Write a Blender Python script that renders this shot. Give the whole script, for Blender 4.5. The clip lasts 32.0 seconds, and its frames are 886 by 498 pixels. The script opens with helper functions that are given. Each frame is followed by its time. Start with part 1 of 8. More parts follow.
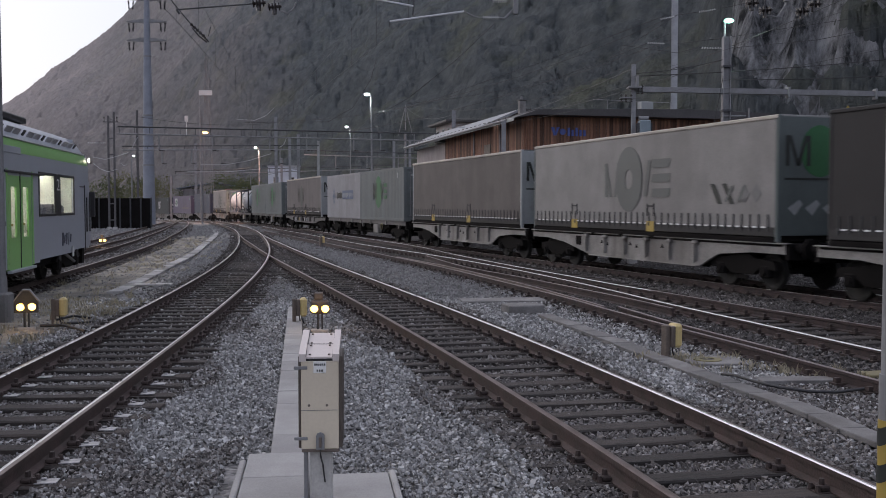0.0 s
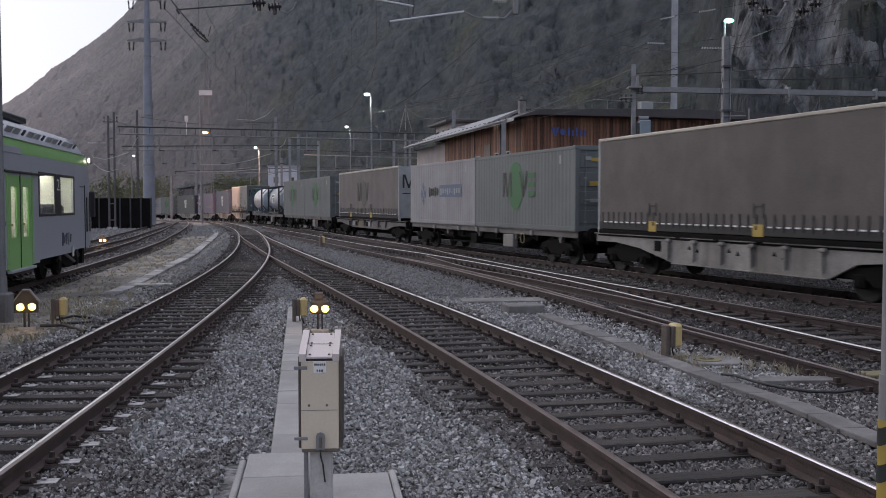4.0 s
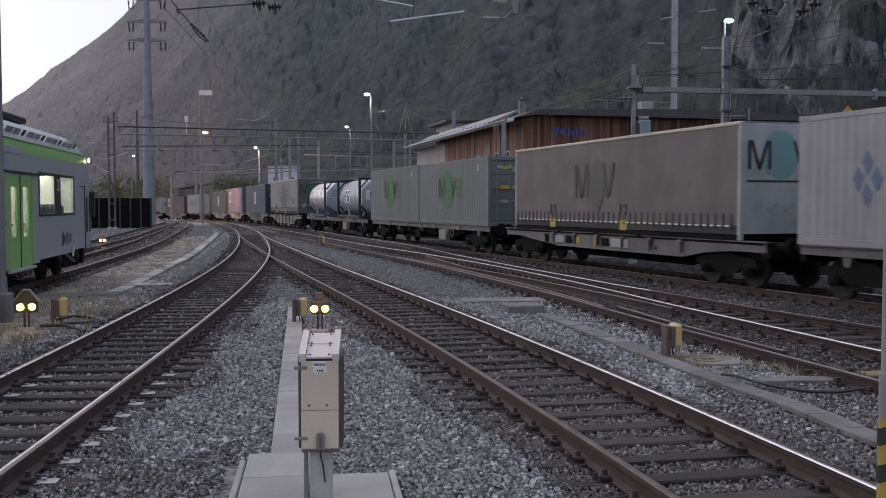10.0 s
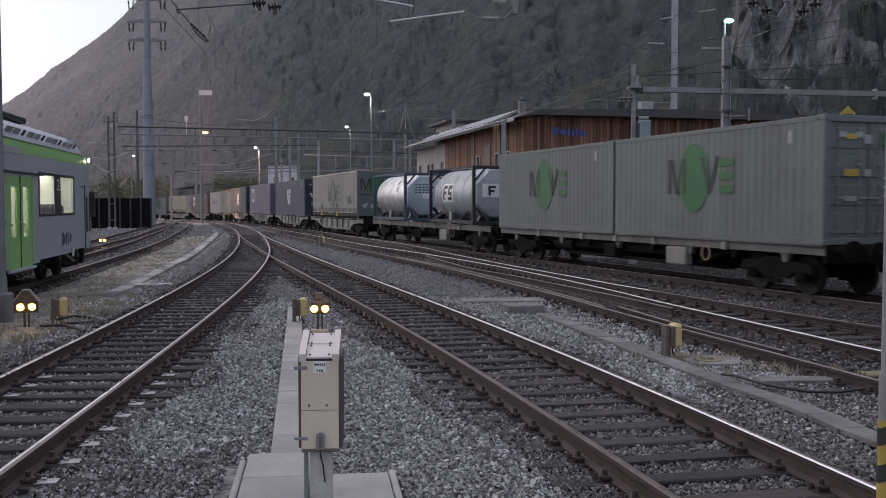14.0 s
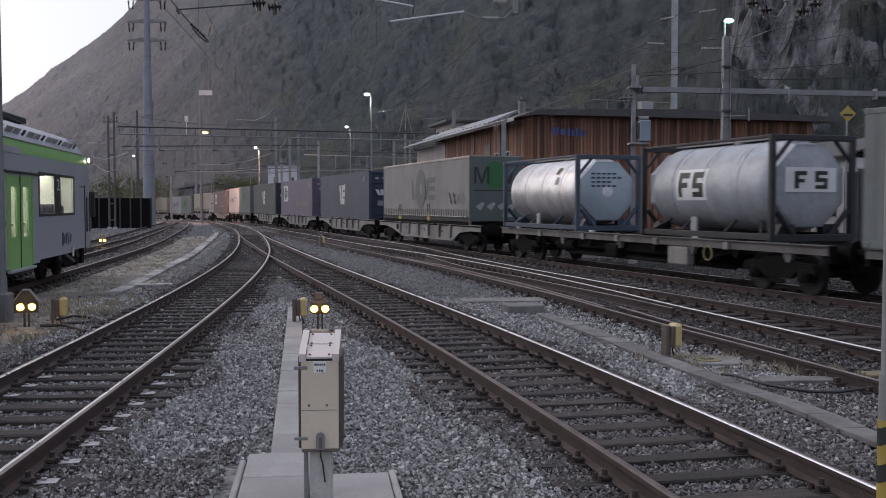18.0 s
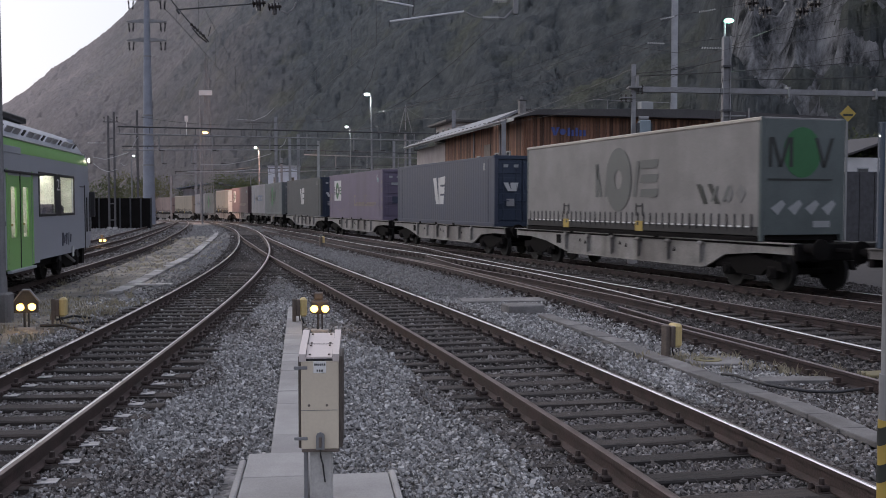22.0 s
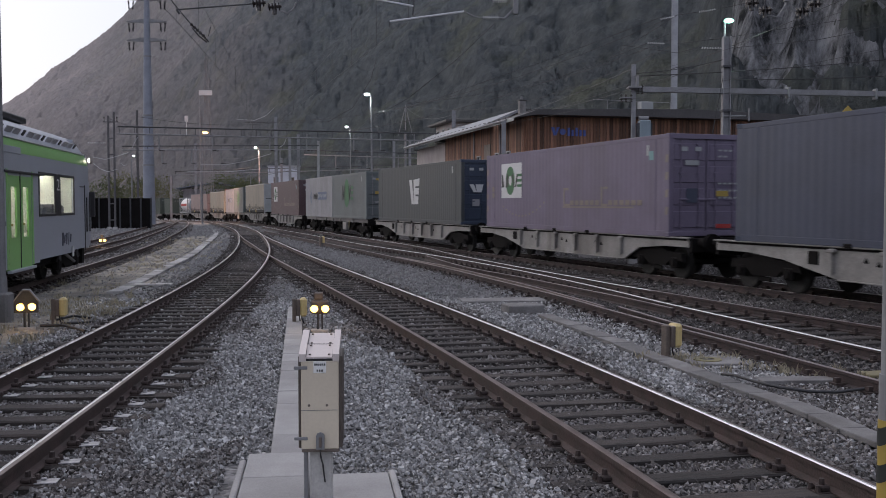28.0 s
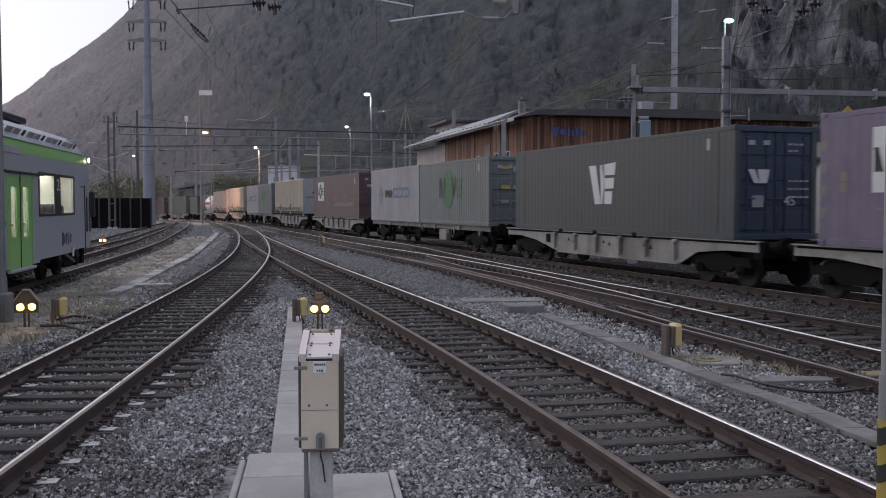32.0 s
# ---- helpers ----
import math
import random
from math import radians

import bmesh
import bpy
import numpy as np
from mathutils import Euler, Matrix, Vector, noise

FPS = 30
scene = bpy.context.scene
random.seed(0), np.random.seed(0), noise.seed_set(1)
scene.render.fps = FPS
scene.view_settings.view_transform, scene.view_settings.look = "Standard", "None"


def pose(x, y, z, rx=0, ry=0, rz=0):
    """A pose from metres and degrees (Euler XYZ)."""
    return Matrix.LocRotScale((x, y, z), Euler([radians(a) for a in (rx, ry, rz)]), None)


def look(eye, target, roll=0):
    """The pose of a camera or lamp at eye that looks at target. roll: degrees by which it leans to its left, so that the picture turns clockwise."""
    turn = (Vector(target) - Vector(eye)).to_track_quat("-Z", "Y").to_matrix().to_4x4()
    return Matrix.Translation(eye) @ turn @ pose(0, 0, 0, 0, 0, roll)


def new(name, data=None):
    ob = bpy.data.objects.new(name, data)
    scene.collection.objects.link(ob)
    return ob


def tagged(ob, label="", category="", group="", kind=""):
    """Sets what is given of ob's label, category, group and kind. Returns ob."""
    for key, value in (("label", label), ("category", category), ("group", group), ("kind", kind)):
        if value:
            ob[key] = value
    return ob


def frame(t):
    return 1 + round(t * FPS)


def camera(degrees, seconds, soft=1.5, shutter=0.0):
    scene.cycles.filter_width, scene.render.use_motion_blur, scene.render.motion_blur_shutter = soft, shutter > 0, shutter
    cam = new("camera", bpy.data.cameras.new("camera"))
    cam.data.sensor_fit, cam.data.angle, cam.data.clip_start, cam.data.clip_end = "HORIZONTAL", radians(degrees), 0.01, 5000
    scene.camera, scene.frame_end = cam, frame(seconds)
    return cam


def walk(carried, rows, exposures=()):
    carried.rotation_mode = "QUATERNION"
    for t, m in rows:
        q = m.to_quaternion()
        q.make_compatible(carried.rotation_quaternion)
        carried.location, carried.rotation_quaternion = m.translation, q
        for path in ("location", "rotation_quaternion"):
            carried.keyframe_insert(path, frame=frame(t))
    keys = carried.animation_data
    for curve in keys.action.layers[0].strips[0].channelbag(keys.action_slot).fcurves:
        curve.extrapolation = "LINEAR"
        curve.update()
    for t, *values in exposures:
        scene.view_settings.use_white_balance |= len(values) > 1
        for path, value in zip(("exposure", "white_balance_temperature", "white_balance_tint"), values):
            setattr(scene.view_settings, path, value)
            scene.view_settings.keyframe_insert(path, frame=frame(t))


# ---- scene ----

# ---------------------------------------------------------------- camera
cam = camera(48.4, 32.0, soft=0.95, shutter=0.7)
EYE = pose(0, 0, 2.0, 87.4, 0, 0)
walk(cam, [(0.0, EYE), (32.0, EYE)], exposures=[(0.0, 0.5), (32.0, 0.5)])

# ---------------------------------------------------------------- world and sun
SUN_AZ, SUN_EL = -52.0, 34.0
world = bpy.data.worlds.new("dusk_sky")
scene.world = world
world.use_nodes = True
wn, wl = world.node_tree.nodes, world.node_tree.links
sky = wn.new("ShaderNodeTexSky")
sky.sky_type, sky.sun_disc = "NISHITA", False
sky.sun_elevation, sky.sun_rotation = radians(SUN_EL), radians(SUN_AZ)
sky.air_density, sky.dust_density, sky.ozone_density = 1.0, 3.5, 1.5
veil = wn.new("ShaderNodeMix")   # a thin even cloud veil over the whole sky
veil.data_type = "RGBA"
veil.inputs[0].default_value = 0.72
veil.inputs[7].default_value = (4.5, 4.6, 5.6, 1)
wl.new(sky.outputs[0], veil.inputs[6])
wl.new(veil.outputs[2], wn["Background"].inputs[0])
wn["Background"].inputs[1].default_value = 0.12
sun = new("sun", bpy.data.lights.new("sun", "SUN"))
sun.data.energy, sun.data.angle, sun.data.color = 0.5, radians(120), (1.0, 0.94, 0.92)
az = radians(SUN_AZ)
sun.matrix_world = look((0, 0, 60), (-60 * math.sin(az), -60 * math.cos(az), 60 - 60 * math.tan(radians(SUN_EL))))


# ---------------------------------------------------------------- mesh helpers
class Geo:
    """Vertices and faces of one mesh."""

    def __init__(self):
        self.v, self.f = [], []

    def add(self, vs, fs, m=None):
        k = len(self.v)
        self.v += [tuple(m @ Vector(p)) for p in vs] if m is not None else [tuple(p) for p in vs]
        self.f += [tuple(i + k for i in q) for q in fs]
        return self

    def box(self, x, y, z, sx, sy, sz, bev=0.0, m=None):
        """A box by its centre and size, with chamfered edges where bev is given."""
        hx, hy, hz = sx / 2, sy / 2, sz / 2
        if bev <= 0:
            vs = [(x + i * hx, y + j * hy, z + k * hz) for i in (-1, 1) for j in (-1, 1) for k in (-1, 1)]
            fs = [(0, 1, 3, 2), (4, 6, 7, 5), (0, 4, 5, 1), (2, 3, 7, 6), (0, 2, 6, 4), (1, 5, 7, 3)]
            return self.add(vs, fs, m)
        b = min(bev, hx * 0.9, hy * 0.9, hz * 0.9)
        vs, at = [], {}
        for i in (-1, 1):
            for j in (-1, 1):
                for k in (-1, 1):
                    for a in range(3):
                        at[i, j, k, a] = len(vs)
                        vs.append((x + i * (hx - (b if a != 0 else 0)), y + j * (hy - (b if a != 1 else 0)), z + k * (hz - (b if a != 2 else 0))))
        fs = []
        for s in (-1, 1):
            o = 1 if s > 0 else -1
            fs.append([at[s, -1, -1, 0], at[s, 1, -1, 0], at[s, 1, 1, 0], at[s, -1, 1, 0]][::o])
            fs.append([at[-1, s, -1, 1], at[-1, s, 1, 1], at[1, s, 1, 1], at[1, s, -1, 1]][::o])
            fs.append([at[-1, -1, s, 2], at[1, -1, s, 2], at[1, 1, s, 2], at[-1, 1, s, 2]][::o])
            for u in (-1, 1):
                p = 1 if s * u > 0 else -1
                fs.append([at[s, u, -1, 0], at[s, u, -1, 1], at[s, u, 1, 1], at[s, u, 1, 0]][::p])
                fs.append([at[-1, s, u, 1], at[-1, s, u, 2], at[1, s, u, 2], at[1, s, u, 1]][::p])
                fs.append([at[s, -1, u, 2], at[s, -1, u, 0], at[s, 1, u, 0], at[s, 1, u, 2]][::p])
                for w in (-1, 1):
                    fs.append([at[s, u, w, 0], at[s, u, w, 1], at[s, u, w, 2]][::p * w])
        return self.add(vs, [tuple(q) for q in fs], m)

    def cyl(self, p0, p1, r0, r1=None, n=10, m=None):
        p0, p1, r1 = Vector(p0), Vector(p1), r0 if r1 is None else r1
        q = (p1 - p0).to_track_quat("Z", "Y")
        ring = [q @ Vector((math.cos(2 * math.pi * i / n), math.sin(2 * math.pi * i / n), 0)) for i in range(n)]
        vs = [p0 + r0 * c for c in ring] + [p1 + r1 * c for c in ring]
        fs = [(i, (i + 1) % n, n + (i + 1) % n, n + i) for i in range(n)] + [tuple(range(n))[::-1], tuple(range(n, 2 * n))]
        return self.add(vs, fs, m)

    def tube(self, pts, r, n=6, m=None):
        """A round bar along a line of points."""
        pts = [Vector(p) for p in pts]
        vs, fs = [], []
        for k, p in enumerate(pts):
            d = pts[min(k + 1, len(pts) - 1)] - pts[max(k - 1, 0)]
            q = d.to_track_quat("Z", "Y")
            vs += [p + q @ Vector((r * math.cos(2 * math.pi * i / n), r * math.sin(2 * math.pi * i / n), 0)) for i in range(n)]
        for k in range(len(pts) - 1):
            fs += [(k * n + i, k * n + (i + 1) % n, (k + 1) * n + (i + 1) % n, (k + 1) * n + i) for i in range(n)]
        fs += [tuple(range(n))[::-1], tuple(range((len(pts) - 1) * n, len(pts) * n))]
        return self.add(vs, fs, m)

    def sweep(self, line, profile, closed=True):
        """A profile of (side, up) carried level along a line of points."""
        n, vs, fs = len(profile), [], []
        for k, p in enumerate(line):
            a, b = line[max(k - 1, 0)], line[min(k + 1, len(line) - 1)]
            dx, dy = b[0] - a[0], b[1] - a[1]
            s = math.hypot(dx, dy) or 1.0
            rx, ry = dy / s, -dx / s
            vs += [(p[0] + rx * u, p[1] + ry * u, p[2] + w) for u, w in profile]
        for k in range(len(line) - 1):
            fs += [(k * n + i, (k + 1) * n + i, (k + 1) * n + (i + 1) % n, k * n + (i + 1) % n) for i in range(n if closed else n - 1)]
        if closed:
            fs += [tuple(range(n)), tuple(range((len(line) - 1) * n, len(line) * n))[::-1]]
        return self.add(vs, fs)

    def prism(self, pts, h0, h1, axis="z", m=None):
        """A flat outline drawn out between two heights along an axis."""
        n = len(pts)
        put = {"z": lambda a, b, h: (a, b, h), "y": lambda a, b, h: (a, h, b), "x": lambda a, b, h: (h, a, b)}[axis]
        vs = [put(a, b, h0) for a, b in pts] + [put(a, b, h1) for a, b in pts]
        fs = [(i, (i + 1) % n, n + (i + 1) % n, n + i) for i in range(n)] + [tuple(range(n))[::-1], tuple(range(n, 2 * n))]
        return self.add(vs, fs, m)

    def lathe(self, prof, n=16, m=None, caps=True):
        """A profile of (radius, height) turned about z."""
        vs = [(r * math.cos(2 * math.pi * i / n), r * math.sin(2 * math.pi * i / n), z) for r, z in prof for i in range(n)]
        k = len(prof)
        fs = [(j * n + i, j * n + (i + 1) % n, (j + 1) * n + (i + 1) % n, (j + 1) * n + i) for j in range(k - 1) for i in range(n)]
        if caps:
            fs += [tuple(range(n))[::-1], tuple(range((k - 1) * n, k * n))]
        return self.add(vs, fs, m)

    def mesh(self, name, material, smooth=0.6):
        me = bpy.data.meshes.new(name)
        me.from_pydata(self.v, [], self.f)
        bm = bmesh.new()
        bm.from_mesh(me)
        bmesh.ops.recalc_face_normals(bm, faces=bm.faces)
        bm.to_mesh(me)
        bm.free()
        if smooth:
            me.shade_smooth()
            me.set_sharp_from_angle(angle=smooth)
        me.materials.append(material)
        return me


def part(name, geo, material, parent, label=""):
    """One mesh object under a thing or a part, in that thing's own space."""
    ob = new(name, geo.mesh(name, material) if isinstance(geo, Geo) else geo)
    ob.parent = parent
    return tagged(ob, label)


def piece(name, me, parent, m):
    """An object on a shared mesh."""
    ob = new(name, me)
    ob.parent, ob.matrix_basis = parent, m
    return ob


def thing(name, m, label, category, group="", kind=""):
    ob = new(name)
    ob.empty_display_size = 0.2
    ob.matrix_basis = m
    return tagged(ob, label, category, group, kind)


def solid(name, geo, material, label, category, m=None, group="", kind="", smooth=0.6):
    """A thing of one mesh."""
    ob = new(name, geo.mesh(name, material, smooth))
    if m is not None:
        ob.matrix_basis = m
    return tagged(ob, label, category, group, kind)


def big_mesh(name, verts, faces, material, smooth=False):
    """A mesh from arrays of vertices and of equal faces."""
    me = bpy.data.meshes.new(name)
    nv, (nf, k) = len(verts), faces.shape
    me.vertices.add(nv)
    me.vertices.foreach_set("co", np.ascontiguousarray(verts, dtype=np.float32).ravel())
    me.loops.add(nf * k)
    me.loops.foreach_set("vertex_index", np.ascontiguousarray(faces, dtype=np.int32).ravel())
    me.polygons.add(nf)
    me.polygons.foreach_set("loop_start", np.arange(0, nf * k, k, dtype=np.int32))
    me.polygons.foreach_set("use_smooth", np.full(nf, smooth, dtype=bool))
    me.update(calc_edges=True)
    me.materials.append(material)
    return me


# ---------------------------------------------------------------- materials
def material(name, base, rough=0.7, metal=0.0, vary=0.25, scale=3.0, bump=0.15, fine=40.0, tint=None, dirt=0.0, dirt_col=(0.05, 0.045, 0.04), by="object", spec=0.5, stretch=(1, 1, 1), pieces=0.0):
    """A surface with broad stains, fine grain and relief. tint: the second colour of the stains. pieces: how far single pieces differ."""
    mt = bpy.data.materials.new(name)
    mt.use_nodes = True
    nd, ln = mt.node_tree.nodes, mt.node_tree.links
    bs = nd["Principled BSDF"]
    bs.inputs["Roughness"].default_value, bs.inputs["Metallic"].default_value = rough, metal
    bs.inputs["Specular IOR Level"].default_value = spec
    co = nd.new("ShaderNodeTexCoord")
    mp = nd.new("ShaderNodeMapping")
    mp.inputs["Scale"].default_value = stretch
    ln.new(co.outputs["Object"], mp.inputs[0])
    n1, n2 = nd.new("ShaderNodeTexNoise"), nd.new("ShaderNodeTexNoise")
    n1.inputs["Scale"].default_value, n1.inputs["Detail"].default_value, n1.inputs["Roughness"].default_value = scale, 6, 0.6
    n2.inputs["Scale"].default_value, n2.inputs["Detail"].default_value = fine, 4
    ln.new(mp.outputs[0], n1.inputs[0]), ln.new(mp.outputs[0], n2.inputs[0])
    second = tint or tuple(c * (1 - vary) for c in base)
    first = tuple(min(1, c * (1 + vary * 0.6)) for c in base)
    r1 = nd.new("ShaderNodeValToRGB")
    r1.color_ramp.elements[0].position, r1.color_ramp.elements[1].position = 0.35, 0.65
    r1.color_ramp.elements[0].color, r1.color_ramp.elements[1].color = (*second, 1), (*first, 1)
    ln.new(n1.outputs[0], r1.inputs[0])
    mx = nd.new("ShaderNodeMix")
    mx.data_type, mx.blend_type = "RGBA", "MULTIPLY"
    mx.inputs[0].default_value = min(1.0, vary * 1.6)
    r2 = nd.new("ShaderNodeValToRGB")
    r2.color_ramp.elements[0].position, r2.color_ramp.elements[1].position = 0.3, 0.7
    r2.color_ramp.elements[0].color, r2.color_ramp.elements[1].color = (0.55, 0.55, 0.55, 1), (1.15, 1.15, 1.15, 1)
    ln.new(n2.outputs[0], r2.inputs[0])
    ln.new(r1.outputs[0], mx.inputs[6]), ln.new(r2.outputs[0], mx.inputs[7])
    out = mx.outputs[2]
    if dirt > 0:
        n3 = nd.new("ShaderNodeTexNoise")
        n3.inputs["Scale"].default_value, n3.inputs["Detail"].default_value, n3.inputs["Distortion"].default_value = scale * 0.6, 8, 0.6
        m3 = nd.new("ShaderNodeMapping")
        m3.inputs["Scale"].default_value, m3.inputs["Location"].default_value = (1, 1, 0.25), (3, 7, 1)
        ln.new(co.outputs["Object"], m3.inputs[0]), ln.new(m3.outputs[0], n3.inputs[0])
        r3 = nd.new("ShaderNodeMapRange")
        r3.inputs[1].default_value, r3.inputs[2].default_value, r3.inputs[4].default_value = 0.48, 0.72, dirt
        ln.new(n3.outputs[0], r3.inputs[0])
        md = nd.new("ShaderNodeMix")
        md.data_type = "RGBA"
        ln.new(r3.outputs[0], md.inputs[0]), ln.new(out, md.inputs[6])
        md.inputs[7].default_value = (*dirt_col, 1)
        out = md.outputs[2]
    if pieces > 0:
        oi = nd.new("ShaderNodeObjectInfo" if by == "object" else "ShaderNodeNewGeometry")
        rp = nd.new("ShaderNodeMapRange")
        rp.inputs[3].default_value, rp.inputs[4].default_value = 1 - pieces, 1 + pieces
        ln.new(oi.outputs["Random" if by == "object" else "Random Per Island"], rp.inputs[0])
        mp2 = nd.new("ShaderNodeMix")
        mp2.data_type, mp2.blend_type = "RGBA", "MULTIPLY"
        mp2.inputs[0].default_value = 1
        ln.new(out, mp2.inputs[6]), ln.new(rp.outputs[0], mp2.inputs[7])
        out = mp2.outputs[2]
    ln.new(out, bs.inputs["Base Color"])
    rr = nd.new("ShaderNodeMapRange")
    rr.inputs[3].default_value, rr.inputs[4].default_value = max(0.02, rough - 0.12), min(1, rough + 0.12)
    ln.new(n1.outputs[0], rr.inputs[0]), ln.new(rr.outputs[0], bs.inputs["Roughness"])
    if bump > 0:
        bp = nd.new("ShaderNodeBump")
        bp.inputs["Strength"].default_value, bp.inputs["Distance"].default_value = bump, 0.02
        ln.new(n2.outputs[0], bp.inputs["Height"]), ln.new(bp.outputs[0], bs.inputs["Normal"])
    return mt


def glow(name, colour, strength):
    mt = bpy.data.materials.new(name)
    mt.use_nodes = True
    bs = mt.node_tree.nodes["Principled BSDF"]
    bs.inputs["Base Color"].default_value = (*colour, 1)
    bs.inputs["Emission Color"].default_value, bs.inputs["Emission Strength"].default_value = (*colour, 1), strength
    return mt


def stones_material(name, a, b, c):
    """Broken stone: each stone its own grey, with dust."""
    mt = material(name, a, 0.85, vary=0.3, scale=9, fine=60, bump=0.4)
    nd, ln = mt.node_tree.nodes, mt.node_tree.links
    bs = nd["Principled BSDF"]
    g = nd.new("ShaderNodeNewGeometry")
    rp = nd.new("ShaderNodeValToRGB")
    e = rp.color_ramp.elements
    e[0].color, e[1].color = (*b, 1), (*c, 1)
    m = e.new(0.6)
    m.color = (*a, 1)
    ln.new(g.outputs["Random Per Island"], rp.inputs[0])
    old = bs.inputs["Base Color"].links[0].from_socket
    mx = nd.new("ShaderNodeMix")
    mx.data_type = "RGBA"
    mx.inputs[0].default_value = 0.7
    ln.new(old, mx.inputs[6]), ln.new(rp.outputs[0], mx.inputs[7]), ln.new(mx.outputs[2], bs.inputs["Base Color"])
    return mt


def ground_material():
    """Ballast between the stones: small broken stone, with browner, weedy strips."""
    mt = bpy.data.materials.new("ballast_bed")
    mt.use_nodes = True
    nd, ln = mt.node_tree.nodes, mt.node_tree.links
    bs = nd["Principled BSDF"]
    bs.inputs["Roughness"].default_value = 0.9
    co = nd.new("ShaderNodeTexCoord")
    vo = nd.new("ShaderNodeTexVoronoi")
    vo.inputs["Scale"].default_value = 16
    ln.new(co.outputs["Object"], vo.inputs[0])
    hs = nd.new("ShaderNodeSeparateColor")
    ln.new(vo.outputs["Color"], hs.inputs[0])
    rp = nd.new("ShaderNodeValToRGB")
    e = rp.color_ramp.elements
    e[0].color, e[1].color = (0.085, 0.083, 0.083, 1), (0.25, 0.245, 0.245, 1)
    m = e.new(0.55)
    m.color = (0.155, 0.151, 0.15, 1)
    ln.new(hs.outputs[0], rp.inputs[0])
    nz = nd.new("ShaderNodeTexNoise")
    nz.inputs["Scale"].default_value, nz.inputs["Detail"].default_value = 0.22, 7
    ln.new(co.outputs["Object"], nz.inputs[0])
    r2 = nd.new("ShaderNodeMapRange")
    r2.inputs[1].default_value, r2.inputs[2].default_value, r2.inputs[4].default_value = 0.5, 0.66, 0.55
    ln.new(nz.outputs[0], r2.inputs[0])
    mx = nd.new("ShaderNodeMix")
    mx.data_type = "RGBA"
    mx.inputs[7].default_value = (0.16, 0.14, 0.11, 1)
    ln.new(r2.outputs[0], mx.inputs[0]), ln.new(rp.outputs[0], mx.inputs[6])
    # brake dust and oil brown both beds; shade under the train is painted in too
    sx = nd.new("ShaderNodeSeparateXYZ")
    ln.new(co.outputs["Object"], sx.inputs[0])
    off = nd.new("ShaderNodeMath")
    off.operation = "MULTIPLY_ADD"
    off.inputs[1].default_value = 0.27
    ln.new(sx.outputs[1], off.inputs[0]), ln.new(sx.outputs[0], off.inputs[2])
    wob = nd.new("ShaderNodeMath")
    wob.operation = "MULTIPLY_ADD"
    wob.inputs[1].default_value = 1.6
    ln.new(nz.outputs[0], wob.inputs[0]), ln.new(off.outputs[0], wob.inputs[2])
    sc = nd.new("ShaderNodeMapRange")
    sc.inputs[1].default_value, sc.inputs[2].default_value = 6.8, 18.8
    ln.new(wob.outputs[0], sc.inputs[0])
    mk = nd.new("ShaderNodeValToRGB")
    me = mk.color_ramp.elements
    me[0].position, me[0].color, me[1].position, me[1].color = 0.17, (0, 0, 0, 1), 0.235, (0.8, 0.8, 0.8, 1)
    for pos, val in ((0.44, 0.75), (0.49, 0.3), (0.58, 0.3), (0.66, 0.9)):
        me.new(pos).color = (val, val, val, 1)
    ln.new(sc.outputs[0], mk.inputs[0])
    ms = nd.new("ShaderNodeMix")
    ms.data_type = "RGBA"
    ms.inputs[7].default_value = (0.045, 0.039, 0.037, 1)
    ln.new(mk.outputs[0], ms.inputs[0]), ln.new(mx.outputs[2], ms.inputs[6]), ln.new(ms.outputs[2], bs.inputs["Base Color"])
    bp = nd.new("ShaderNodeBump")
    bp.inputs["Strength"].default_value, bp.inputs["Distance"].default_value = 1.0, 0.03
    bp.invert = True
    ln.new(vo.outputs["Distance"], bp.inputs["Height"]), ln.new(bp.outputs[0], bs.inputs["Normal"])
    return mt


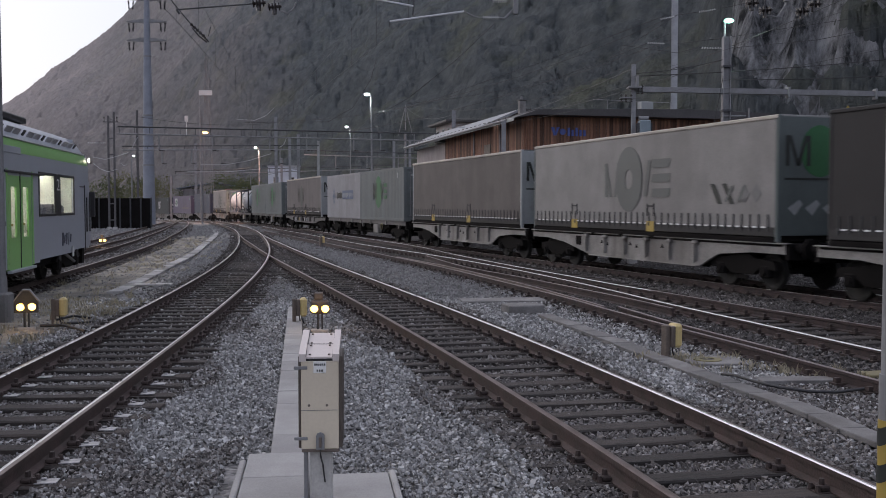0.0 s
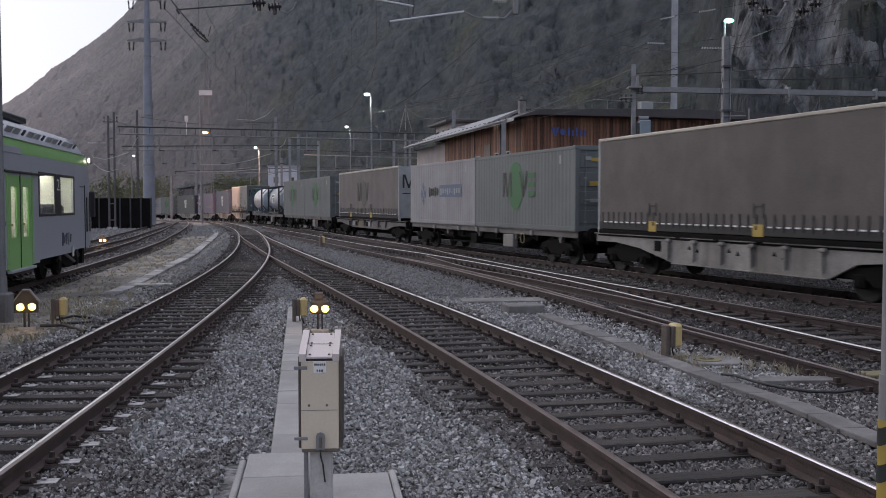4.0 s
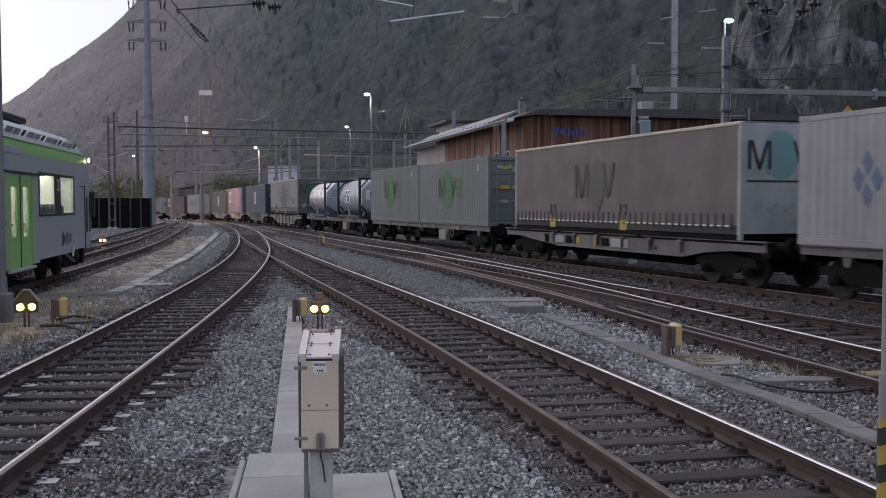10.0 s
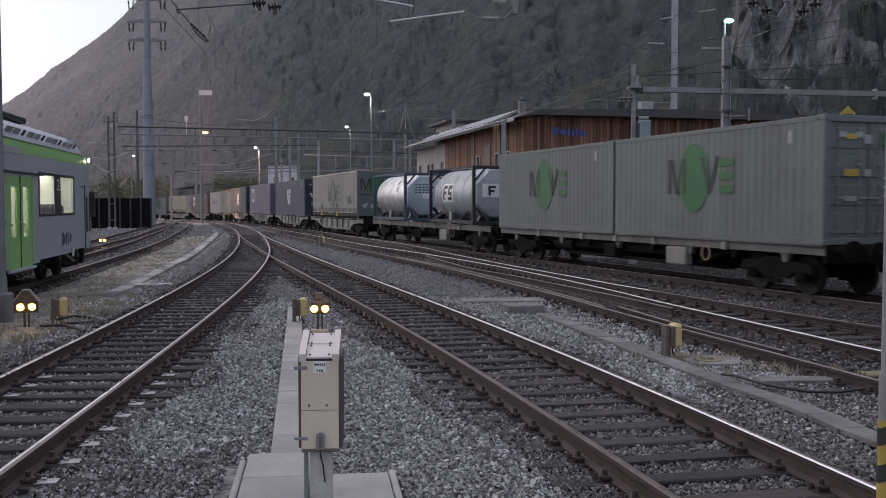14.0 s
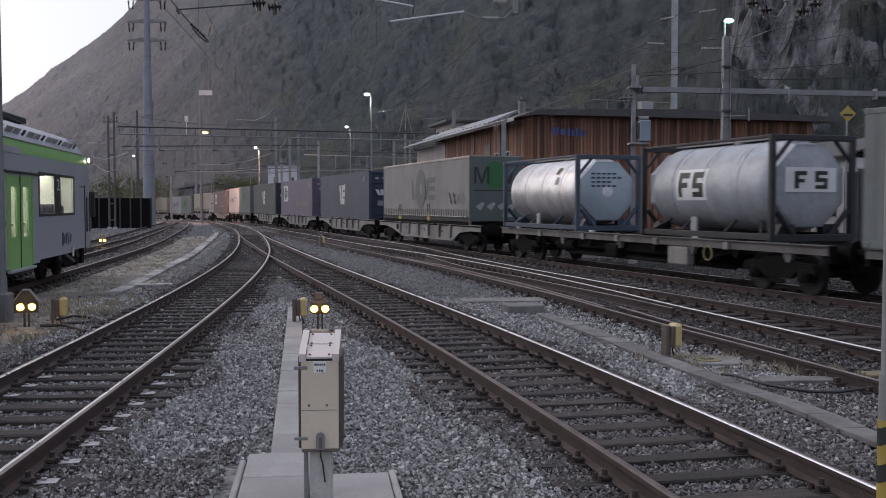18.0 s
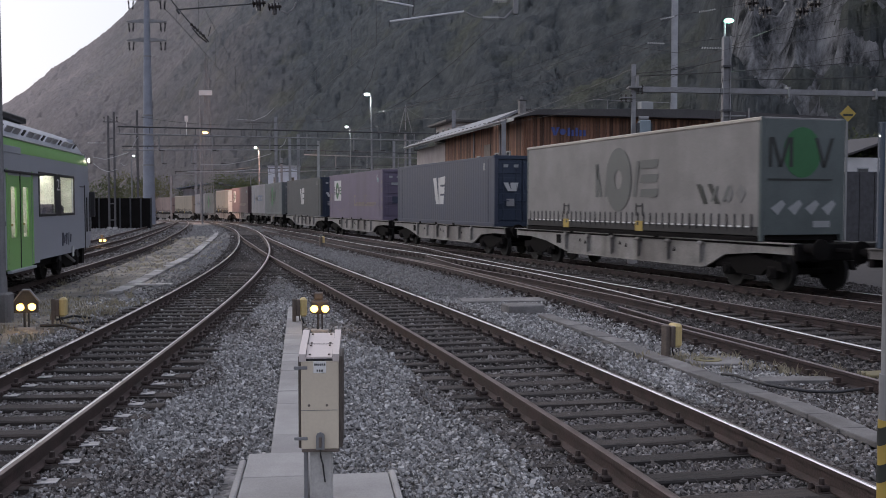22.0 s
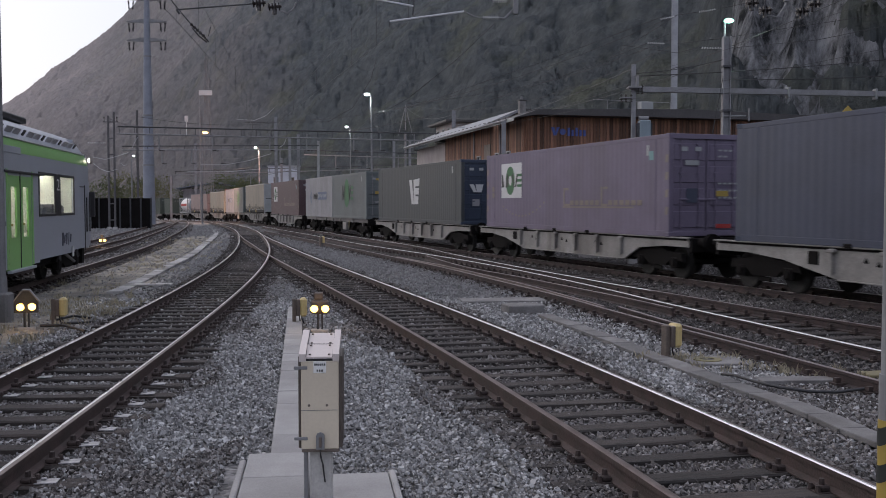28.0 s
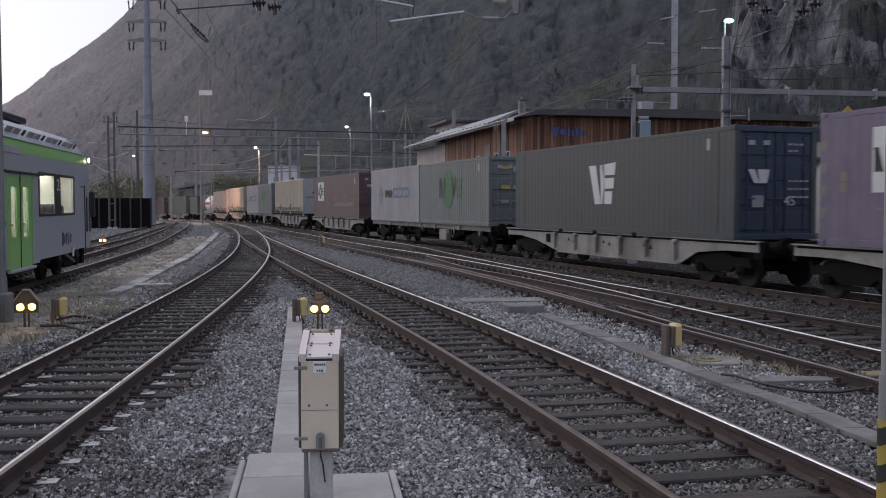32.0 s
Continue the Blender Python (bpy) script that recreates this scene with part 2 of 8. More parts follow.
def slope_material():
    """The mountain: thin forest floor, broken by bare grey rock."""
    mt = bpy.data.materials.new("mountain_side")
    mt.use_nodes = True
    nd, ln = mt.node_tree.nodes, mt.node_tree.links
    bs = nd["Principled BSDF"]
    bs.inputs["Roughness"].default_value = 0.95
    bs.inputs["Specular IOR Level"].default_value = 0.1
    co = nd.new("ShaderNodeTexCoord")
    mp = nd.new("ShaderNodeMapping")
    mp.inputs["Scale"].default_value = (1, 1, 0.35)
    ln.new(co.outputs["Object"], mp.inputs[0])
    n1, n2 = nd.new("ShaderNodeTexNoise"), nd.new("ShaderNodeTexNoise")
    n1.inputs["Scale"].default_value, n1.inputs["Detail"].default_value, n1.inputs["Roughness"].default_value = 0.06, 8, 0.65
    n2.inputs["Scale"].default_value, n2.inputs["Detail"].default_value, n2.inputs["Roughness"].default_value = 0.3, 11, 0.74
    ln.new(mp.outputs[0], n1.inputs[0]), ln.new(mp.outputs[0], n2.inputs[0])
    ge = nd.new("ShaderNodeNewGeometry")
    sp = nd.new("ShaderNodeSeparateXYZ")
    ln.new(ge.outputs["True Normal"], sp.inputs[0])
    ad = nd.new("ShaderNodeMath")
    ad.operation = "MULTIPLY_ADD"
    ad.inputs[1].default_value = 0.55
    ln.new(n1.outputs[0], ad.inputs[0]), ln.new(sp.outputs[2], ad.inputs[2])
    st = nd.new("ShaderNodeMapRange")
    st.inputs[1].default_value, st.inputs[2].default_value = 0.72, 0.98
    ln.new(ad.outputs[0], st.inputs[0])
    rk, gr = nd.new("ShaderNodeValToRGB"), nd.new("ShaderNodeValToRGB")
    rk.color_ramp.elements[0].position, rk.color_ramp.elements[1].position = 0.35, 0.7
    rk.color_ramp.elements[0].color, rk.color_ramp.elements[1].color = (0.03, 0.033, 0.035, 1), (0.41, 0.415, 0.43, 1)
    gr.color_ramp.elements[0].position, gr.color_ramp.elements[1].position = 0.35, 0.7
    gr.color_ramp.elements[0].color, gr.color_ramp.elements[1].color = (0.075, 0.078, 0.074, 1), (0.15, 0.148, 0.14, 1)
    m3, n3, sm = nd.new("ShaderNodeMapping"), nd.new("ShaderNodeTexNoise"), nd.new("ShaderNodeMath")
    m3.inputs["Scale"].default_value = (1, 1, 0.22)
    n3.inputs["Scale"].default_value, n3.inputs["Detail"].default_value, n3.inputs["Roughness"].default_value = 0.9, 6, 0.7
    ln.new(co.outputs["Object"], m3.inputs[0]), ln.new(m3.outputs[0], n3.inputs[0])
    sm.operation = "MULTIPLY_ADD"
    sm.inputs[1].default_value = 0.75
    sb = nd.new("ShaderNodeMath")
    sb.operation = "SUBTRACT"
    sb.inputs[1].default_value = 0.375
    ln.new(n2.outputs[0], sb.inputs[0]), ln.new(n3.outputs[0], sm.inputs[0]), ln.new(sb.outputs[0], sm.inputs[2])
    ln.new(sm.outputs[0], rk.inputs[0]), ln.new(n2.outputs[0], gr.inputs[0])
    mx = nd.new("ShaderNodeMix")
    mx.data_type = "RGBA"
    ln.new(st.outputs[0], mx.inputs[0]), ln.new(rk.outputs[0], mx.inputs[6]), ln.new(gr.outputs[0], mx.inputs[7])
    ln.new(mx.outputs[2], bs.inputs["Base Color"])
    bp = nd.new("ShaderNodeBump")
    bp.inputs["Strength"].default_value, bp.inputs["Distance"].default_value = 1.0, 4.0
    ln.new(n2.outputs[0], bp.inputs["Height"]), ln.new(bp.outputs[0], bs.inputs["Normal"])
    return mt


def canopy_material():
    """Leaves seen from afar: green-grey woods, with glare and haze painted in towards the far end of the valley."""
    mt = bpy.data.materials.new("mixed_forest_leaves")
    mt.use_nodes = True
    nd, ln = mt.node_tree.nodes, mt.node_tree.links
    bs = nd["Principled BSDF"]
    bs.inputs["Roughness"].default_value = 1.0
    bs.inputs["Specular IOR Level"].default_value = 0.03
    co = nd.new("ShaderNodeTexCoord")

    def grain(scale, detail, rough=0.6):
        n = nd.new("ShaderNodeTexNoise")
        n.inputs["Scale"].default_value, n.inputs["Detail"].default_value, n.inputs["Roughness"].default_value = scale, detail, rough
        ln.new(co.outputs["Object"], n.inputs[0])
        return n.outputs[0]

    def ramp(value, c0, c1, p0=0.35, p1=0.68):
        r = nd.new("ShaderNodeValToRGB")
        r.color_ramp.elements[0].position, r.color_ramp.elements[1].position = p0, p1
        r.color_ramp.elements[0].color, r.color_ramp.elements[1].color = (*c0, 1), (*c1, 1)
        ln.new(value, r.inputs[0])
        return r.outputs[0]

    tone = grain(0.2, 11, 0.78)
    woods_col = ramp(tone, (0.085, 0.096, 0.101), (0.165, 0.178, 0.182))
    olive = ramp(tone, (0.098, 0.106, 0.078), (0.19, 0.196, 0.148))
    spots = nd.new("ShaderNodeMapRange")
    spots.inputs[1].default_value, spots.inputs[2].default_value, spots.inputs[4].default_value = 0.52, 0.7, 0.75
    ln.new(grain(0.045, 4, 0.6), spots.inputs[0])
    mo = nd.new("ShaderNodeMix")
    mo.data_type = "RGBA"
    ln.new(spots.outputs[0], mo.inputs[0]), ln.new(woods_col, mo.inputs[6]), ln.new(olive, mo.inputs[7])
    woods_col = mo.outputs[2]
    # paler, redder tone that paints the glare and haze over the far end
    hazy_scrub_col = ramp(tone, (0.255, 0.228, 0.222), (0.395, 0.353, 0.343))
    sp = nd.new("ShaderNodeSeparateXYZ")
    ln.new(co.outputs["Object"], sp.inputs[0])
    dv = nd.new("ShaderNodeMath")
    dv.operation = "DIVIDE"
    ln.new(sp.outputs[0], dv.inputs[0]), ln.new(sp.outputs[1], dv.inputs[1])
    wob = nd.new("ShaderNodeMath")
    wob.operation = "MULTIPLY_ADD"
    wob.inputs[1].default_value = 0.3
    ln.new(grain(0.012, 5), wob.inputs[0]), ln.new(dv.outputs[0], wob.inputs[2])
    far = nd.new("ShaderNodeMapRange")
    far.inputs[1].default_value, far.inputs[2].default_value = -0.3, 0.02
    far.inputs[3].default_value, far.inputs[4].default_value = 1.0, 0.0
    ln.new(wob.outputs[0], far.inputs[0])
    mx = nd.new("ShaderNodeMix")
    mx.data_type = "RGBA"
    ln.new(far.outputs[0], mx.inputs[0]), ln.new(woods_col, mx.inputs[6]), ln.new(hazy_scrub_col, mx.inputs[7])
    # haze near the sky painted in: paler on the upper slope, in patches
    up = nd.new("ShaderNodeMath")
    up.operation = "MULTIPLY_ADD"
    up.inputs[1].default_value = 70.0
    ln.new(grain(0.02, 5, 0.65), up.inputs[0]), ln.new(sp.outputs[2], up.inputs[2])
    hi = nd.new("ShaderNodeMapRange")
    hi.inputs[1].default_value, hi.inputs[2].default_value, hi.inputs[3].default_value, hi.inputs[4].default_value = 62.0, 145.0, 0.88, 1.1
    ln.new(up.outputs[0], hi.inputs[0])
    mh = nd.new("ShaderNodeMix")
    mh.data_type, mh.blend_type = "RGBA", "MULTIPLY"
    mh.inputs[0].default_value = 1.0
    ln.new(mx.outputs[2], mh.inputs[6]), ln.new(hi.outputs[0], mh.inputs[7])
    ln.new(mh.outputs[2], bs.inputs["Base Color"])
    bp = nd.new("ShaderNodeBump")
    bp.inputs["Strength"].default_value, bp.inputs["Distance"].default_value = 1.0, 1.6
    ln.new(grain(0.9, 8, 0.75), bp.inputs["Height"]), ln.new(bp.outputs[0], bs.inputs["Normal"])
    return mt


BALLAST = ground_material()
STONE = stones_material("broken_stone", (0.31, 0.306, 0.3), (0.08, 0.078, 0.077), (0.64, 0.636, 0.628))
BROWNSTONE = stones_material("rust_dusted_stone", (0.15, 0.136, 0.129), (0.04, 0.036, 0.034), (0.36, 0.345, 0.335))
# the same ballast far off, its light and dark flattened in the colour
FARSTONE = stones_material("far_grey_stone", (0.215, 0.212, 0.21), (0.135, 0.132, 0.131), (0.33, 0.327, 0.325))
# oil-stained stone, darkened further for the shade beneath the train
OILYSHADE = stones_material("oily_shaded_stone", (0.068, 0.061, 0.059), (0.024, 0.021, 0.02), (0.17, 0.16, 0.155))
RUSTY = material("rusty_rail", (0.07, 0.046, 0.041), 0.8, 0.0, 0.4, 4, 0.3, 60, tint=(0.05, 0.036, 0.03))
RAILTOP = material("polished_rail_head", (0.78, 0.77, 0.77), 0.3, 1.0, 0.12, 3, 0.05, 80)
CROSSTOP = material("brown_rail_head", (0.25, 0.21, 0.205), 0.42, 0.6, 0.3, 2.5, 0.1, 70, tint=(0.15, 0.12, 0.115))
RUSTDARK = material("dark_rusty_rail", (0.055, 0.036, 0.034), 0.8, 0.0, 0.4, 4, 0.3, 60, tint=(0.03, 0.022, 0.021))
DULLTOP = material("dull_rail_head", (0.16, 0.127, 0.116), 0.45, 0.6, 0.35, 2.5, 0.1, 70, tint=(0.11, 0.075, 0.06))
SLEEPER = material("tarred_sleeper_wood", (0.058, 0.047, 0.041), 0.88, 0, 0.5, 6, 0.8, 30, tint=(0.028, 0.025, 0.023), stretch=(0.25, 3, 1), pieces=0.35)
PLATE = material("rusty_rail_plate", (0.055, 0.039, 0.035), 0.7, 0.2, 0.4, 12, 0.2, 60)
CLIP = material("galvanised_rail_plate", (0.36, 0.355, 0.36), 0.5, 0.4, 0.3, 12, 0.2, 60)
OLDCONCRETE = material("dirty_old_concrete", (0.2, 0.193, 0.187), 0.9, 0, 0.3, 2.5, 0.3, 60, dirt=0.7, dirt_col=(0.11, 0.1, 0.095), pieces=0.18)
CONCRETE = material("weathered_concrete", (0.36, 0.35, 0.34), 0.85, 0, 0.16, 1.6, 0.2, 70, dirt=0.35, dirt_col=(0.16, 0.15, 0.14), pieces=0.12)
SLOPE = slope_material()
FOREST = canopy_material()
BED = material("oily_track_bed", (0.066, 0.058, 0.055), 0.9, 0, 0.5, 5, 0.6, 30, tint=(0.05, 0.045, 0.043), spec=0.2)
EARTH = material("trodden_earth", (0.28, 0.255, 0.21), 0.95, 0, 0.45, 0.7, 0.5, 45, tint=(0.13, 0.122, 0.112), spec=0.1)
MASTGREY = material("weathered_mast_paint", (0.25, 0.25, 0.26), 0.65, 0.1, 0.2, 2, 0.1, 30, dirt=0.3, dirt_col=(0.1, 0.09, 0.08))
BUSH = material("bush_leaves", (0.1, 0.115, 0.055), 0.9, 0, 0.4, 0.6, 0.0, 6, tint=(0.07, 0.085, 0.045), by="island", pieces=0.2, spec=0.2)
GALV = material("galvanised_steel", (0.22, 0.22, 0.225), 0.6, 0.15, 0.2, 2, 0.1, 30, dirt=0.25, dirt_col=(0.14, 0.13, 0.12))
DARKSTEEL = material("dark_painted_steel", (0.06, 0.06, 0.065), 0.6, 0.3, 0.3, 3, 0.1, 40)
WIRE = material("weathered_copper_wire", (0.06, 0.057, 0.057), 0.5, 0.5, 0.2, 1, 0, 10)

# ---------------------------------------------------------------- the plan
SLOPE_X, TRAIN_X0 = -0.3435, 17.15          # the through track: x = TRAIN_X0 + SLOPE_X * y
TRAIN_Z = -0.10
HEAD = Vector((SLOPE_X, 1, 0)).normalized()  # away from the camera along it
BEND, RADIUS, BEND_LONG = 138.0, 290.0, 110.0


def fall(y):
    """The yard drops slightly beyond 115 m."""
    return -0.012 * max(0.0, min(y, 320.0) - 115.0)


def through_track(s):
    """Place and heading on the through track, s metres from the line beside the camera."""
    a0 = math.atan2(HEAD.y, HEAD.x)
    p = Vector((TRAIN_X0, 0, 0)) + HEAD * min(s, BEND)
    a = a0
    if s > BEND:
        w = min(s - BEND, BEND_LONG) / RADIUS
        a = a0 + w
        p += RADIUS * Vector((math.sin(a) - math.sin(a0), math.cos(a0) - math.cos(a), 0))
        p += max(0.0, s - BEND - BEND_LONG) * Vector((math.cos(a), math.sin(a), 0))
    p.z = TRAIN_Z + fall(p.y)
    return p, a


def spline(knots, step=0.5):
    """A smooth line through (y, x) knots, as points (x, y)."""
    out = []
    for i in range(len(knots) - 1):
        y0, x0 = knots[i]
        y1, x1 = knots[i + 1]
        def grad(j):
            a, b = knots[max(j - 1, 0)], knots[min(j + 1, len(knots) - 1)]
            return (b[1] - a[1]) / (b[0] - a[0])
        g0, g1, h = grad(i), grad(i + 1), y1 - y0
        n = max(1, int(h / step))
        for k in range(n):
            t = k / n
            out.append(((2 * t**3 - 3 * t**2 + 1) * x0 + (t**3 - 2 * t**2 + t) * h * g0 + (3 * t**2 - 2 * t**3) * x1 + (t**3 - t**2) * h * g1, y0 + t * h))
    out.append((knots[-1][1], knots[-1][0]))
    return out


def beside(line, d):
    """The line moved d metres to its right."""
    out = []
    for k, p in enumerate(line):
        a, b = line[max(k - 1, 0)], line[min(k + 1, len(line) - 1)]
        dx, dy = b[0] - a[0], b[1] - a[1]
        s = math.hypot(dx, dy)
        out.append((p[0] + d * dy / s, p[1] - d * dx / s))
    return out


def raised(line, z):
    return [(x, y, z + fall(y)) for x, y in line]


TRACK_LEFT = spline([(-20, -1.9), (0, -3.476), (6, -3.964), (12, -4.456), (18, -4.996), (24, -5.618), (30, -6.346), (36, -7.191), (42, -8.158), (50, -9.621), (58, -11.239), (66, -12.934), (74, -14.75), (86, -17.85), (102, -22.6), (120, -28.5), (140, -35.8), (170, -48.0)])
TRACK_RIGHT = spline([(-20, 6.6), (0, 3.583), (6, 2.498), (12, 1.139), (18, -0.395), (24, -2.022), (30, -3.678), (36, -5.316), (42, -6.908), (50, -8.942), (58, -10.98), (66, -12.88)])
TRACK_UNIT = spline([(-40, -4.0), (-10, -6.2), (10, -9.15), (28.3, -11.85), (38, -13.35), (45, -14.5), (55, -16.4), (60, -17.5), (77.6, -21.3), (102.7, -27.3), (125, -33.5), (160, -45.0)])
TRACK_FENCE = spline([(20, -13.3), (35, -15.4), (51.3, -18.2), (60, -19.8), (68.4, -21.6), (92, -26.6), (120, -33.0), (160, -45.5)])


CROSS_NEAR = spline([(2, 7.3), (11.2, 5.06), (14.5, 4.28), (18.3, 3.36), (22, 2.55), (27.9, 1.02), (31.7, 0.0), (37.9, -1.85), (43.6, -3.6), (60, -8.7), (76, -13.8)])


def yard_z(x, y):
    """The height of the ballast."""
    w = x - SLOPE_X * y
    t = max(0.0, min(1.0, (w - 10.5) / 3.5))
    return -0.205 - 0.09 * t * t * (3 - 2 * t) + fall(y)


# ---------------------------------------------------------------- ground
def spread(a, b, n, power):
    u = np.linspace(-1, 1, n)
    return np.sign(u) * np.abs(u) ** power * (b - a) / 2 + (a + b) / 2


gx, gy = spread(-2400, 2400, 171, 3.2), spread(-2200, 2400, 171, 3.2)
gv = np.array([(x, y, yard_z(x, y) - 0.018 + (0.012 * noise.noise((x * 0.7, y * 0.7, 0)) if abs(x) < 60 and abs(y) < 100 else 0)) for y in gy for x in gx])
gi = np.array([(j * 171 + i, j * 171 + i + 1, (j + 1) * 171 + i + 1, (j + 1) * 171 + i) for j in range(170) for i in range(170)])
tagged(new("ground", big_mesh("ground", gv, gi, BALLAST, True)), "grey broken-stone ballast of a railway yard with brown patches", "ground", kind="structure")


# ---------------------------------------------------------------- mountain
def ridge(a):
    """How steeply the skyline stands above the camera, by the azimuth in degrees."""
    knots = [(-60, 0.02), (-40, 0.045), (-28, 0.07), (-24.2, 0.094), (-22.8, 0.11), (-21.4, 0.131), (-20.6, 0.14), (-19.5, 0.156), (-18.5, 0.17), (-17.6, 0.185), (-17.0, 0.198), (-14, 0.27), (-8, 0.36), (0, 0.42), (12, 0.46), (30, 0.5), (60, 0.46), (95, 0.3)]
    return float(np.interp(a, [k[0] for k in knots], [k[1] for k in knots]))


def foot(a):
    """Where the slope begins."""
    return float(np.interp(a, [-60, -30, -20, -12, -4, 6, 16, 30, 60, 95], [620, 560, 430, 300, 205, 150, 118, 110, 120, 160]))


def mountain_at(a, s):
    """A point of the slope: azimuth in degrees, and 0 to 1 from its foot to the skyline."""
    r0 = foot(a)
    r1 = r0 + float(np.interp(a, [-60, -20, 0, 20, 95], [900, 700, 560, 500, 500]))
    r = r0 + (r1 - r0) * s
    x, y = r * math.sin(radians(a)), r * math.cos(radians(a))
    top = ridge(a) * r1
    z = top * (0.85 * s + 0.15 * s * s)
    f1 = noise.fractal((x * 0.008, y * 0.008, 1.7), 1.0, 2.0, 5) * min(1.0, s * 5) * (1 - s * 0.75)
    z += 26 * f1
    cliff = max(0.0, min(1.0, (a - 14.5) / 3.0)) * max(0.0, min(1.0, (46 - a) / 10))
    step = noise.fractal((x * 0.035, y * 0.035, z * 0.03), 0.55, 2.1, 7)
    z += cliff * (30 * max(0.0, min(1.0, (s - 0.03) / 0.05)) * (1 - s) + 13 * step * min(1.0, s * 12))
    z += cliff * min(1.0, s * 12) * (5.0 * noise.noise((a * 1.7, s * 6, 2.0)) + 3.0 * noise.noise((a * 4.1, s * 13, 5.0)))
    band = max(0.0, noise.noise((a * 0.22, s * 9, 4.0)) - 0.12)
    z += 16 * band * min(1.0, s * 6) * (1 - s) * (1 if a < 16 else 0.5)
    return x, y, z - 3.0 + fall(400)


NA, NS = 420, 170
mv = np.array([mountain_at(-60 + 155 * i / (NA - 1), (j / (NS - 1)) ** 1.8) for j in range(NS) for i in range(NA)])
mf = np.array([(j * NA + i, j * NA + i + 1, (j + 1) * NA + i + 1, (j + 1) * NA + i) for j in range(NS - 1) for i in range(NA - 1)])
tagged(new("mountain", big_mesh("mountain", mv, mf, SLOPE, True)), "steep dark mountain side with forest and bare grey rock faces", "mountain", kind="structure")


def domes(u, v, cell, seed):
    """Rounded lumps of uneven size, one in each cell of a shaken grid, as heights from 0 to about 1."""
    rng = np.random.default_rng(seed)
    size = 512
    ju, jv, jh, jr = (rng.uniform(0, 1, (size, size)) for _ in range(4))
    cu, cv = np.floor(u / cell).astype(int), np.floor(v / cell).astype(int)
    out = np.zeros_like(u)
    for du in (-1, 0, 1):
        for dv in (-1, 0, 1):
            a, b = (cu + du) % size, (cv + dv) % size
            d2 = (u / cell - (cu + du + ju[a, b])) ** 2 + (v / cell - (cv + dv + jv[a, b])) ** 2
            r2 = (0.5 + 0.55 * jr[a, b]) ** 2
            out = np.maximum(out, (0.45 + 0.55 * jh[a, b]) * np.sqrt(np.clip(1 - d2 / r2, 0, 1)))
    return out


def woods():
    """The canopy of the far woods: lumps of crowns, and of boughs on them, over the mountain side; open where the rock is bare."""
    na, ns = 1150, 380
    a = np.linspace(-28, 29, na)[None, :].repeat(ns, 0)
    s = (np.linspace(0, 1, ns) ** 1.35)[:, None].repeat(na, 1)
    fi, fj = (a + 60) / 155 * (NA - 1), s ** (1 / 1.8) * (NS - 1.001)
    i0, j0 = fi.astype(int), fj.astype(int)
    ti, tj = (fi - i0)[..., None], (fj - j0)[..., None]
    g = mv.reshape(NS, NA, 3)
    p = (g[j0, i0] * (1 - ti) + g[j0, i0 + 1] * ti) * (1 - tj) + (g[j0 + 1, i0] * (1 - ti) + g[j0 + 1, i0 + 1] * ti) * tj
    r = np.hypot(p[..., 0], p[..., 1])
    u, v = np.radians(a) * r, p[..., 2] * 1.25 + (r - r[:1]) * 0.12
    rng = np.random.default_rng(5)
    lump = 1.9 * domes(u, v, 9.0, 9) + 1.9 * domes(u, v, 4.6, 1) + 1.2 * domes(u, v, 2.5, 2) + 0.5 * domes(u, v, 1.3, 3) + rng.uniform(-0.15, 0.15, u.shape)
    cliff = np.clip((a - 14.6) / 2.4, 0, 1) * np.clip((s - 0.02) / 0.05, 0, 1) * np.clip((0.62 - s) / 0.12, 0, 1)
    patch = domes(u, v, 26, 7) + 0.6 * domes(u, v, 11, 8)
    cover = patch - 0.12 - cliff * (1.25 - 0.3 * (domes(u, v, 4.6, 1) - 0.4))
    lift = np.clip(cover * 3, -1.0, 1.0) * 1.2 + lump * np.clip(cover * 3 + 0.35, 0, 1) - 0.6
    out = np.stack([-p[..., 0] / r * 0.45, -p[..., 1] / r * 0.45, np.full_like(r, 0.9)], 2)
    p = p + out * lift[..., None]
    idx = np.arange(na * ns).reshape(ns, na)
    quad = np.stack([idx[:-1, :-1], idx[:-1, 1:], idx[1:, 1:], idx[1:, :-1]], 2).reshape(-1, 4)
    steep = ((p[..., 2] - 2) / r).ravel()
    keep = (cover.ravel()[quad].max(1) > -0.3) & (steep[quad].min(1) < 0.29)
    quad = quad[keep]
    used = np.unique(quad)
    back = np.zeros(na * ns, int)
    back[used] = np.arange(len(used))
    tagged(new("forest", big_mesh("forest", p.reshape(-1, 3)[used], back[quad], FOREST, True)), "dim autumn forest covering the mountain side, haze painted into its far colour", "forest", kind="stuff")


woods()

